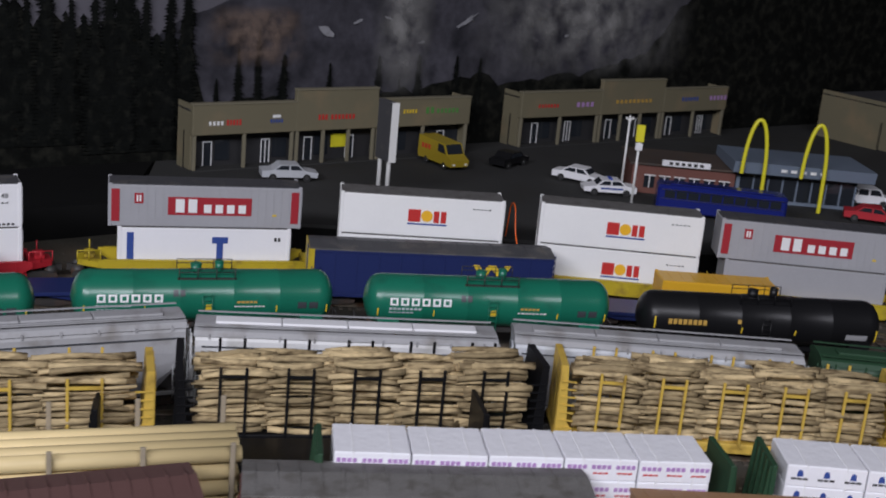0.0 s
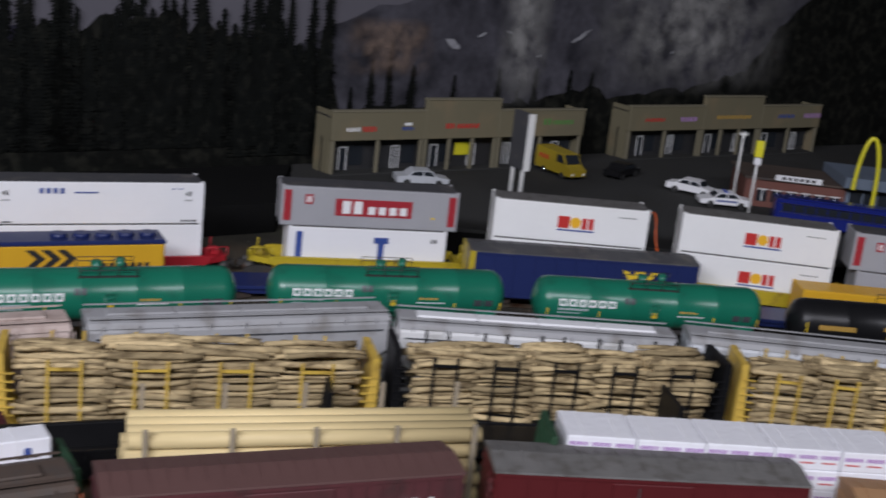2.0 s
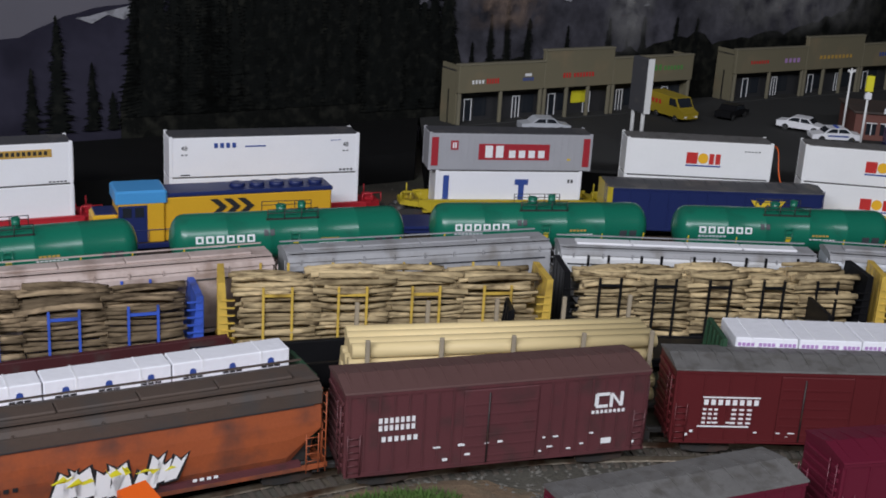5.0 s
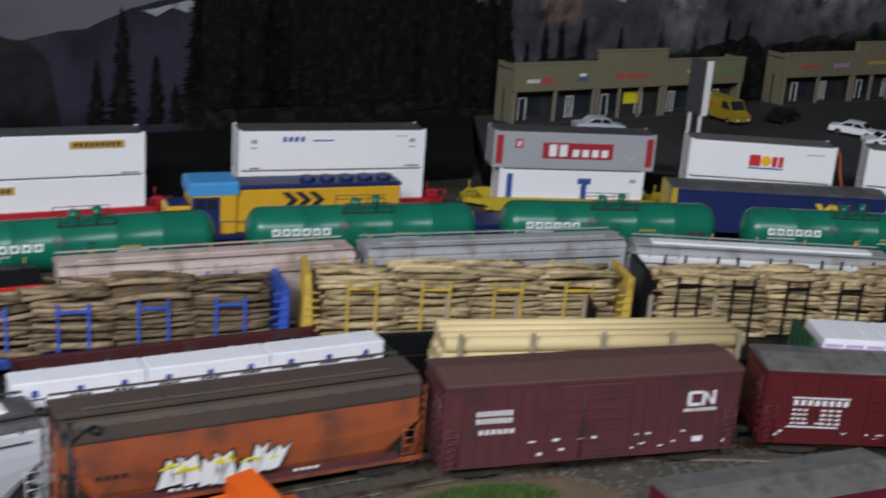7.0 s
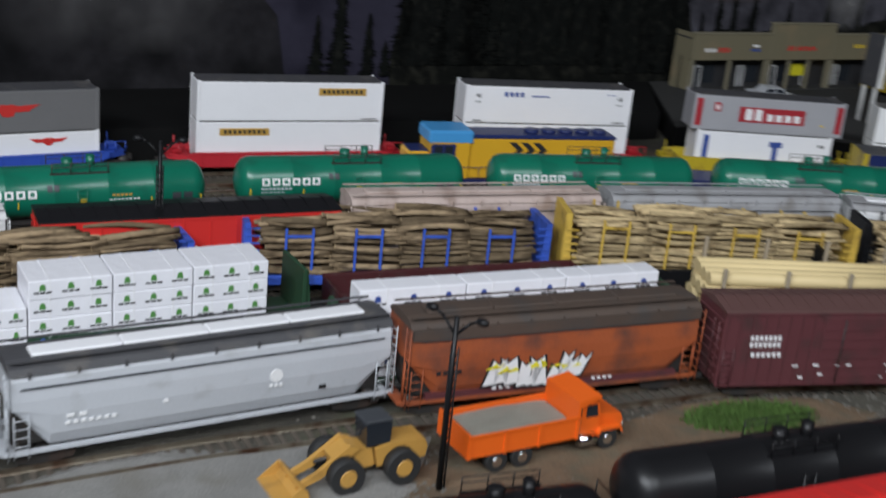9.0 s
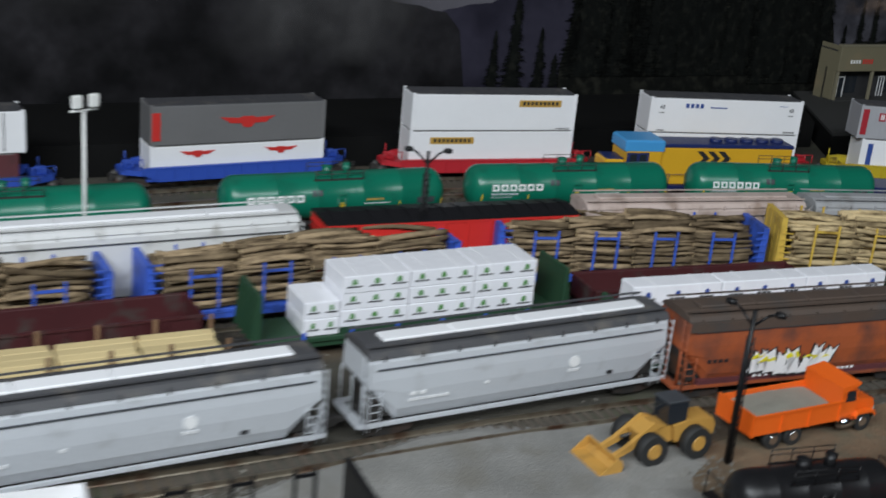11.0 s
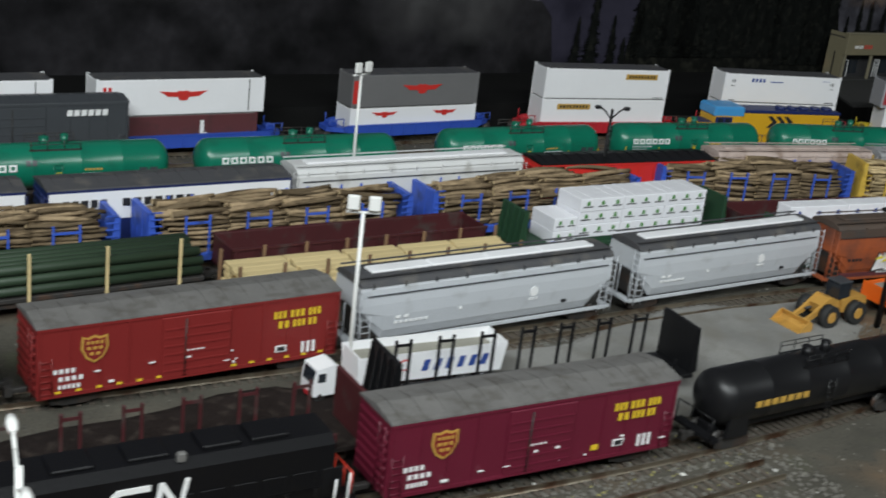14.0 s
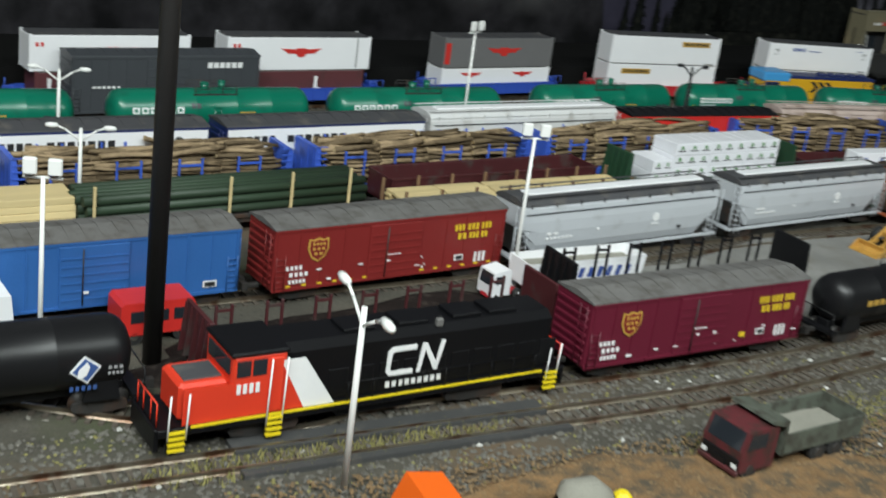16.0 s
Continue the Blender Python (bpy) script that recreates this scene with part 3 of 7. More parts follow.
# raised board that carries the shopping street
LOT = [uv(u, n) for u, n in ((0.43, 0.93), (0.46, 0.93), (0.62, 0.83), (0.78, 0.72), (1.6, 0.3), (2.4, 0.3), (2.4, 1.16), (0.56, 1.16))]
Geo().prism([uv(-1.6, 0.975), uv(0.445, 0.975), uv(0.56, 1.16), uv(-1.6, 1.16)], "z", 0.0, 0.028).alone("back_shelf", "dark_ground", "black shelf at the foot of the backdrop", "shelf", kind="structure")
Geo().prism(LOT, "z", 0.0, 0.025).alone("street_board", "dark_ground", "black edge of the raised street board", "fascia", kind="structure")
Geo().prism(LOT, "z", 0.025, 0.028).alone("car_park", "asphalt", "grey asphalt car park of the shopping street", "car park", kind="structure")


# ---- container train ----
def container(m, L, H, mat, roof, w=0.028, name="shipping_container", label="", ribs=0, group="containers on the back track"):
    c = thing(name, m, label, "container", group)
    Geo().box(-L / 2, L / 2, -w / 2, w / 2, 0, H - 0.0006, 0.0005).part("body", mat, c)
    g = Geo().box(-L / 2 + 0.0006, L / 2 - 0.0006, -w / 2 + 0.0006, w / 2 - 0.0006, H - 0.001, H, 0.0003)
    top = g.part("roof", roof, c)
    rib = Geo().box(-0.0006, 0.0006, -w / 2 + 0.001, w / 2 - 0.001, H - 0.0002, H + 0.0003).mesh("roof_rib", roof)
    for i in range(9):
        shared("roof_rib", rib, top, pose(-L / 2 + L * (i + 1) / 10, 0, 0))
    for sx in (-1, 1):
        for sy in (-1, 1):
            x, y = sx * (L / 2 - 0.0012), sy * (w / 2 - 0.001)
            Geo().box(x - 0.0014, x + 0.0014, y - 0.0013, y + 0.0013, 0, H + 0.0004, 0.0003).part("corner_post", mat, c)
    if ribs:
        g = Geo()
        for i in range(ribs):
            x = -L / 2 + 0.004 + (L - 0.008) * i / (ribs - 1)
            g.box(x - 0.0005, x + 0.0005, -w / 2 - 0.0003, -w / 2 + 0.0005, 0.0012, H - 0.0015)
        g.part("side_ribs", mat, c)
    g = Geo()
    for s in (-1, 1):
        g.box(L / 2 - 0.0002, L / 2 + 0.0005, s * w / 4 - w / 4 + 0.001, s * w / 4 + w / 4 - 0.001, 0.001, H - 0.002)
        for k in (-0.004, 0.004):
            g.rod((L / 2 + 0.0008, s * w / 4 + k, 0.002), (L / 2 + 0.0008, s * w / 4 + k, H - 0.003), 0.0004, n=5)
    g.part("end_door", mat, c)
    return c


def well_car(m, L, mat, label):
    c = thing("well_car", m, label, "railway car", "container cars")
    w = 0.0335
    for s in (-1, 1):
        y = s * w / 2
        Geo().prism([(-L / 2 - 0.004, 0.0165), (-L / 2 + 0.008, 0.0095), (L / 2 - 0.008, 0.0095), (L / 2 + 0.004, 0.0165), (L / 2 + 0.004, 0.021), (-L / 2 - 0.004, 0.021)], "y", y - 0.0011, y + 0.0011).part("side_sill", mat, c)
        g = Geo()
        for i in range(11):
            x = -L / 2 + L * (i + 0.5) / 11
            g.box(x - 0.0006, x + 0.0006, y + s * 0.0009, y + s * 0.0017, 0.0105, 0.0205)
        g.box(-L / 2, L / 2, y - 0.0016, y + 0.0016, 0.0203, 0.0215)
        g.part("sill_rib", mat, c)
    Geo().box(-L / 2, L / 2, -w / 2, w / 2, 0.0098, 0.0115).part("well_floor", mat, c)
    for s in (-1, 1):
        x0, x1 = sorted((s * (L / 2 + 0.002), s * (L / 2 + 0.019)))
        Geo().prism([(x0, -w / 2), (x1, -w / 2 * (0.45 if s > 0 else 1)), (x1, w / 2 * (0.45 if s > 0 else 1)), (x0, w / 2)] if s > 0 else [(x0, -w / 2 * 0.45), (x1, -w / 2), (x1, w / 2), (x0, w / 2 * 0.45)], "z", 0.0145, 0.019).part("end_platform", mat, c)
        g = Geo()
        xm = (x0 + x1) / 2
        g.box(xm - 0.004, xm + 0.004, -0.006, 0.006, 0.019, 0.0235, 0.0008).rod((xm, -0.012, 0.019), (xm, -0.012, 0.027), 0.0006).rod((xm, 0.011, 0.019), (xm, 0.011, 0.029), 0.0006)
        g.rod((x0, -0.013, 0.027), (x1, -0.011, 0.027), 0.0005).rod((x0, -0.013, 0.019), (x0, -0.013, 0.027), 0.0005).rod((x1, -0.011, 0.019), (x1, -0.011, 0.027), 0.0005)
        g.part("brake_gear", mat, c)
    bogies(c, L + 0.034, 0.008)
    return c


def number48(parent, x, z, y):
    cu = bpy.data.curves.new("number", "FONT")
    cu.body, cu.size, cu.extrude, cu.align_x = "48", 0.0052, 0.0001, "CENTER"
    tmp = new("number_curve", cu)
    me = bpy.data.meshes.new_from_object(tmp.evaluated_get(bpy.context.evaluated_depsgraph_get()))
    bpy.data.objects.remove(tmp)
    me.materials.append(M["mark_black"])
    shared("number", me, parent, pose(x, y, z, 90, 0, 0))


def fruit_logo(c, x, z, k, y):
    bars(c, "mark_red", x - 0.0155 * k, x - 0.0052 * k, z - 0.0045 * k, z + 0.0055 * k, 1, y, "logo", 0.05)
    bars(c, "mark_red", x + 0.0042 * k, x + 0.0155 * k, z - 0.0045 * k, z + 0.0048 * k, 2, y, "logo", 0.25)
    plate(c, "sun_yellow", disc(x - 0.0005 * k, z + 0.0005 * k, 0.0046 * k), y - 0.0001, "logo")
    bars(c, "mark_blue", x - 0.0155 * k, x + 0.0155 * k, z - 0.0068 * k, z - 0.0056 * k, 1, y, "logo", 0.0)


def eagle(c, x, z, k, y):
    p = [(-13, 3), (-4, 2.2), (-2, 3.4), (0, 3.0), (2, 3.4), (4, 2.2), (13, 3), (10, 0.6), (8.5, -1.2), (3, -1.6), (2.2, -4), (0, -4.6), (-2.2, -4), (-3, -1.6), (-8.5, -1.2), (-10, 0.6)]
    plate(c, "mark_red", [(x + a * 0.001 * k, z + b * 0.00066 * k) for a, b in p], y, "emblem", "red spread-wing emblem")


def shifted(m, x=0, y=0, z=0):
    return m @ pose(x, y, z)


WELL = 0.0135
HC = 0.0331
Y = -0.0142


def stack(a, b, car, lower, upper, w=0.028, low_h=HC):
    m, L = along(a, b, w)
    well_car(m, L + 0.006, car[0], car[1])
    low = container(shifted(m, lower.get("x", 0), 0, WELL), L * lower.get("k", 1), low_h, lower["mat"], "light_roof", label=lower["label"])
    up = container(shifted(m, 0, 0, WELL + low_h + 0.0006), L, HC - 0.0004, upper["mat"], upper.get("roof", "roof_grey"), label=upper["label"], ribs=upper.get("ribs", 0))
    return low, up, L


def kline(c, L):
    plate(c, "kline_panel", [(-L * 0.2, 0.0095), (L * 0.235, 0.0095), (L * 0.235, 0.0235), (-L * 0.2, 0.0235)], Y, "name_panel", "crimson name panel")
    bars(c, "mark_white", -L * 0.17, -L * 0.04, 0.0115, 0.022, 2, Y - 0.0003, gap=0.3)
    bars(c, "mark_white", -L * 0.025, L * 0.215, 0.0115, 0.018, 4, Y - 0.0003, gap=0.35)
    for s in (-1, 1):
        plate(c, "kline_panel", [(s * L * 0.465 - 0.003, 0.004), (s * L * 0.465 + 0.003, 0.004), (s * L * 0.465 + 0.003, 0.029), (s * L * 0.465 - 0.003, 0.029)], Y - 0.0002, "end_stripe", "red end stripe")
    plate(c, "kline_panel", [(-L * 0.37, 0.018), (-L * 0.325, 0.018), (-L * 0.325, 0.026), (-L * 0.37, 0.026)], Y, "emblem")
    bars(c, "mark_white", -L * 0.362, -L * 0.333, 0.0195, 0.0245, 2, Y - 0.0003)
    bars(c, "mark_yellow", L * 0.34, L * 0.375, 0.0095, 0.011, 1, Y)


YC, RC, BC = ("yellow", "yellow articulated well car under containers"), ("red", "red articulated well car under white containers"), ("blue", "blue articulated well car under containers")
low, up, L = stack((-0.238, 0.898), (-0.100, 0.942), YC, dict(mat="white", k=0.9, label="white container with a blue emblem, lower in the stack"), dict(mat="grey_box", label="grey container with a crimson name panel", ribs=24))
kline(up, L)
bars(low, "mark_blue", -L * 0.405, -L * 0.37, 0.006, 0.029, 1, Y, gap=0.0)
plate(low, "mark_blue", [(0.005, 0.026), (0.017, 0.026), (0.017, 0.021), (0.0135, 0.021), (0.0135, 0.006), (0.0085, 0.006), (0.0085, 0.021), (0.005, 0.021)], Y, "emblem", "blue T-shaped emblem")
bars(low, "mark_black", L * 0.36, L * 0.4, 0.023, 0.026, 2, Y)
for a, b in (((-0.070, 0.945), (0.058, 0.964)), ((0.087, 0.974), (0.217, 0.976))):
    low, up, L = stack(a, b, YC, dict(mat="dole_white", label="white refrigerated container with a red fruit logo, lower"), dict(mat="dole_white", roof="light_roof", label="white refrigerated container with a red fruit logo"))
    for c in (low, up):
        fruit_logo(c, 0.004, 0.0165, 1.0, Y)
        bars(c, "mark_black", L * 0.3, L * 0.42, 0.0245, 0.0252, 5, Y)
low, up, L = stack((0.232, 0.981), (0.377, 0.982), YC, dict(mat="grey_box", label="dark grey lower container", k=0.9), dict(mat="grey_box", label="grey container with a crimson name panel", ribs=24))
kline(up, L)
low, up, L = stack((-0.433, 0.800), (-0.294, 0.873), RC, dict(mat="white", label="plain white lower container with small lettering"), dict(mat="white", label="white 48-foot container with dark lettering"))
bars(up, "mark_blue", -L * 0.28, -L * 0.155, 0.0235, 0.0275, 4, Y)
bars(up, "mark_blue", -L * 0.15, L * 0.03, 0.0238, 0.0248, 1, Y)
bars(up, "mark_blue", L * 0.34, L * 0.4, 0.0272, 0.0278, 3, Y)
for s in (-1, 1):
    number48(up, s * L * 0.425, 0.022, Y)
    bars(up, "mark_black", s * L * 0.425 - 0.003, s * L * 0.425 + 0.003, 0.018, 0.0188, 2, Y)
bars(up, "mark_black", -L * 0.46, -L * 0.38, 0.0014, 0.0022, 1, Y)
bars(up, "mark_black", L * 0.39, L * 0.47, 0.0016, 0.003, 4, Y)
bars(low, "mark_black", -L * 0.35, -L * 0.17, 0.0235, 0.0275, 6, Y)
bars(low, "mark_black", -L * 0.35, -L * 0.17, 0.0195, 0.0225, 7, Y)
low, up, L = stack((-0.628, 0.677), (-0.497, 0.763), RC, dict(mat="white", label="white lower container with a yellow name plate"), dict(mat="white", label="white container with a yellow name plate"))
for c, x in ((up, L * 0.27), (low, -L * 0.25)):
    plate(c, "mark_gold", [(x - 0.0205, 0.0215), (x + 0.0205, 0.0215), (x + 0.0205, 0.0275), (x - 0.0205, 0.0275)], Y, "name_plate", "yellow name plate")
    bars(c, "mark_black", x - 0.018, x + 0.018, 0.0232, 0.0262, 9, Y - 0.0003)
    bars(c, "mark_black", L * 0.38, L * 0.47, 0.0012, 0.0022, 5, Y)
low, up, L = stack((-0.806, 0.541), (-0.695, 0.643), BC, dict(mat="white", label="white lower container with red emblems"), dict(mat="grey_dark", label="dark grey container with a red wing emblem"), low_h=0.0245)
eagle(up, 0.006, 0.018, 1.85, Y)
plate(up, "mark_red", [(-L / 2 + 0.001, 0.004), (-L / 2 + 0.008, 0.004), (-L / 2 + 0.008, 0.027), (-L / 2 + 0.001, 0.027)], Y, "end_stripe")
for x in (-L * 0.24, L * 0.24):
    eagle(low, x, 0.0175, 1.15, Y)
for a, b, brown in (((-0.993, 0.3685), (-0.875, 0.4735), 1), ((-1.134, 0.2495), (-1.023, 0.3485), 1)):
    low, up, L = stack(a, b, BC, dict(mat="boxcar_brown", k=0.93, label="brown lower container with white lettering"), dict(mat="white", label="white container with a red wing emblem"), low_h=0.0255)
    eagle(up, 0.0, 0.018, 1.75, Y)
    bars(up, "mark_red", -L * 0.47, -L * 0.41, 0.0225, 0.026, 2, Y)
    bars(up, "mark_black", L * 0.4, L * 0.405, 0.002, 0.031, 1, Y, gap=0.0)
    for x in (-L * 0.38, L * 0.12):
        bars(low, "mark_white", x - 0.003, x + 0.003, 0.007, 0.02, 1, Y)
        bars(low, "mark_white", x - 0.003, x + 0.006, 0.005, 0.0085, 2, Y)


# ---- tank cars ----
def tank_car(a, b, mat, label, lettering, name="tank_car", walkway="steel", r=0.0172, z=0.0405):
    m, L = along(a, b, 0.0)
    c = thing(name, m, label, "railway car", "tank cars")
    h = L / 2
    prof = [(-h, 0.0), (-h + 0.0012, r * 0.4), (-h + 0.003, r * 0.68), (-h + 0.0055, r * 0.87), (-h + 0.0085, r * 0.97), (-h + 0.012, r)]
    for s in (-0.55, -0.2, 0.2, 0.55):
        x = h * s
        prof += [(x - 0.0006, r), (x - 0.0003, r * 1.006), (x + 0.0003, r * 1.006), (x + 0.0006, r)]
    prof += [(-x, q) for x, q in reversed(prof[:6])]
    Geo().lathe(prof, 0, z, 32).part("tank", mat, c)
    Geo().box(-h + 0.004, h - 0.004, -0.005, 0.005, z - r - 0.004, z - r + 0.002, 0.0006).part("centre_sill", "steel" if mat != "tank_black" else "black", c)
    top = z + r
    g = Geo().box(-0.019, 0.019, -0.0105, -0.0055, top - 0.0035, top - 0.0025).box(-0.019, 0.019, 0.0055, 0.0105, top - 0.0035, top - 0.0025)
    for x in (-0.018, -0.006, 0.006, 0.018):
        for s in (-1, 1):
            g.rod((x, s * 0.0105, top - 0.0035), (x, s * 0.0105, top + 0.0042), 0.00035, n=5)
    for s in (-1, 1):
        for zz in (0.0015, 0.0042):
            g.rod((-0.018, s * 0.0105, top + zz), (0.018, s * 0.0105, top + zz), 0.0003, n=5)
    g.part("walkway", walkway, c, "dark platform round the manway")
    for x, rr, hh in ((-0.0065, 0.0036, 0.0042), (0.0085, 0.0028, 0.0058)):
        Geo().rod((x, 0, top - 0.001), (x, 0, top + hh), rr, n=14).rod((x, 0, top + hh), (x, 0, top + hh + 0.0008), rr * 1.15, rr * 0.8, n=14).part("manway", mat, c)
    ladder(c, mat, 0.0, -r - 0.0012, z - r - 0.003, z + 0.007, 0.006, 8)
    for s in (-1, 1):
        g = Geo().prism([(s * (h - 0.026), z - r - 0.003), (s * (h - 0.008), z - r - 0.003), (s * (h - 0.010), z - 0.004), (s * (h - 0.022), z - 0.004)], "y", -0.0145, -0.0125)
        g.prism([(s * (h - 0.026), z - r - 0.003), (s * (h - 0.008), z - r - 0.003), (s * (h - 0.010), z - 0.004), (s * (h - 0.022), z - 0.004)], "y", 0.0125, 0.0145)
        g.part("saddle", mat, c)
        g = Geo()
        for yy in (-0.014, 0.014):
            g.rod((s * (h + 0.004), yy, 0.012), (s * (h + 0.004), yy, 0.026), 0.0004, n=5)
        g.rod((s * (h + 0.004), -0.014, 0.026), (s * (h + 0.004), 0.014, 0.026), 0.0004, n=5).box(s * (h + 0.001) - 0.003, s * (h + 0.001) + 0.003, -0.0155, 0.0155, 0.0115, 0.0135)
        g.part("end_railing", "steel" if mat == "green" else "black", c)
    bogies(c, L + 0.006, 0.02)
    # lettering follows the curve of the shell
    def curved(x0, x1, ang, wide, n, mk, gap=0.25):
        g = Geo()
        step = (x1 - x0) / n
        rr = r + 0.00025
        for i in range(n):
            p, q = x0 + step * (i + gap / 2), x0 + step * (i + 1 - gap / 2)
            d = (q - p) * 0.26
            hollow = mk == "mark_white" and n == 6 and wide > 12
            strips = [(p, q, 0.0, 0.24), (p, q, 0.76, 1.0), (p, p + d, 0.2, 0.8), (q - d, q, 0.2, 0.8)] if hollow else [(p, q, 0.0, 1.0)]
            k = 4
            for xa, xb, f0, f1 in strips:
                vs = []
                for j in range(k + 1):
                    t = radians(ang - wide / 2 + wide * (f0 + (f1 - f0) * j / k))
                    y, zz = -math.cos(t) * rr, z + math.sin(t) * rr
                    vs += [(xa, y, zz), (xb, y, zz)]
                g.add(vs, [(2 * j, 2 * j + 1, 2 * j + 3, 2 * j + 2) for j in range(k)])
        g.part("lettering", mk, c)
    for x0, x1, ang, wide, n, mk in lettering:
        curved(x0 * L, x1 * L, ang, wide, n, mk)
    return c


PRO = [(-0.41, -0.16, 11, 17, 6, "mark_white"), (-0.41, -0.28, -5, 5, 8, "hopper_grey"), (-0.41, -0.31, -14, 3, 6, "hopper_grey"), (-0.01, 0.02, -10, 14, 1, "mark_yellow"), (-0.455, -0.447, -14, 20, 1, "mark_yellow"), (0.455, 0.463, -14, 20, 1, "mark_yellow"), (0.26, 0.268, -14, 16, 1, "mark_yellow"), (-0.235, -0.228, -14, 16, 1, "mark_yellow"), (0.11, 0.19, 2, 5, 5, "mark_gold"), (0.1, 0.22, -8, 3, 8, "mark_white"), (0.34, 0.43, -6, 15, 2, "slate"), (-0.13, -0.08, 22, 14, 2, "slate")]
BLK = [(-0.4, -0.24, 4, 12, 8, "mark_gold"), (-0.455, -0.447, 0, 28, 1, "mark_yellow"), (0.455, 0.463, -10, 28, 1, "mark_yellow"), (-0.12, -0.1, 10, 10, 1, "mark_gold"), (0.32, 0.44, -16, 14, 1, "hopper_dull"), (-0.1, -0.093, -10, 14, 1, "mark_yellow"), (0.12, 0.127, -10, 14, 1, "mark_yellow")]
for a, b in (((-1.19, 0.045), (-1.052, 0.15)), ((-1.032, 0.166), (-0.894, 0.277)), ((-0.876, 0.288), (-0.736, 0.4)), ((-0.703, 0.436), (-0.568, 0.543)), ((-0.553, 0.56), (-0.407, 0.656)), ((-0.389, 0.668), (-0.236, 0.744)), ((-0.218, 0.757), (-0.056, 0.812)), ((-0.035, 0.812), (0.135, 0.85))):
    tank_car(a, b, "green", "green tank car with white lettering and yellow marks", PRO)
tank_car((0.154, 0.838), (0.328, 0.866), "tank_black", "black tank car with yellow marks in the green row", BLK, walkway="black")
tank_car((-0.484, 0.022), (-0.354, 0.135), "tank_black", "short black tank car with yellow lettering", [(-0.36, -0.1, 0, 14, 7, "mark_gold")], walkway="black", r=0.0165, z=0.0315)
tank_car((-0.341, 0.197), (-0.264, 0.244), "tank_black", "short black tank car by the dirt strip", [], walkway="black", r=0.0135, z=0.0185)
tank_car((-0.259, 0.236), (-0.114, 0.334), "tank_black", "black tank car beside the grass patch", [], walkway="black", r=0.0165, z=0.034)
leaf = tank_car((-1.005, -0.325), (-0.866, -0.221), "tank_black", "black tank car with a leaf emblem", [], walkway="black", r=0.0178, z=0.0325)
plate(leaf, "mark_white", [(0.0530, 0.0305), (0.0600, 0.0385), (0.0680, 0.0325), (0.0615, 0.024)], -0.0182, "emblem", "white-edged blue leaf emblem", t=0.0004)
plate(leaf, "navy_print", [(0.0543, 0.0306), (0.0601, 0.0372), (0.0667, 0.0323), (0.0613, 0.0253)], -0.0186, "emblem", t=0.0004)
plate(leaf, "mark_white", [(0.0565, 0.0275), (0.0570, 0.0315), (0.0610, 0.0355), (0.0625, 0.0330), (0.0610, 0.0290), (0.0585, 0.0270)], -0.0190, "emblem", "white leaf shape", t=0.0004)
bars(leaf, "navy_print", 0.053, 0.067, 0.0200, 0.0222, 5, -0.0172)
bars(leaf, "hopper_dull", 0.071, 0.079, 0.0305, 0.0318, 3, -0.0182)
bars(leaf, "hopper_dull", 0.071, 0.079, 0.0275, 0.0288, 4, -0.0182)


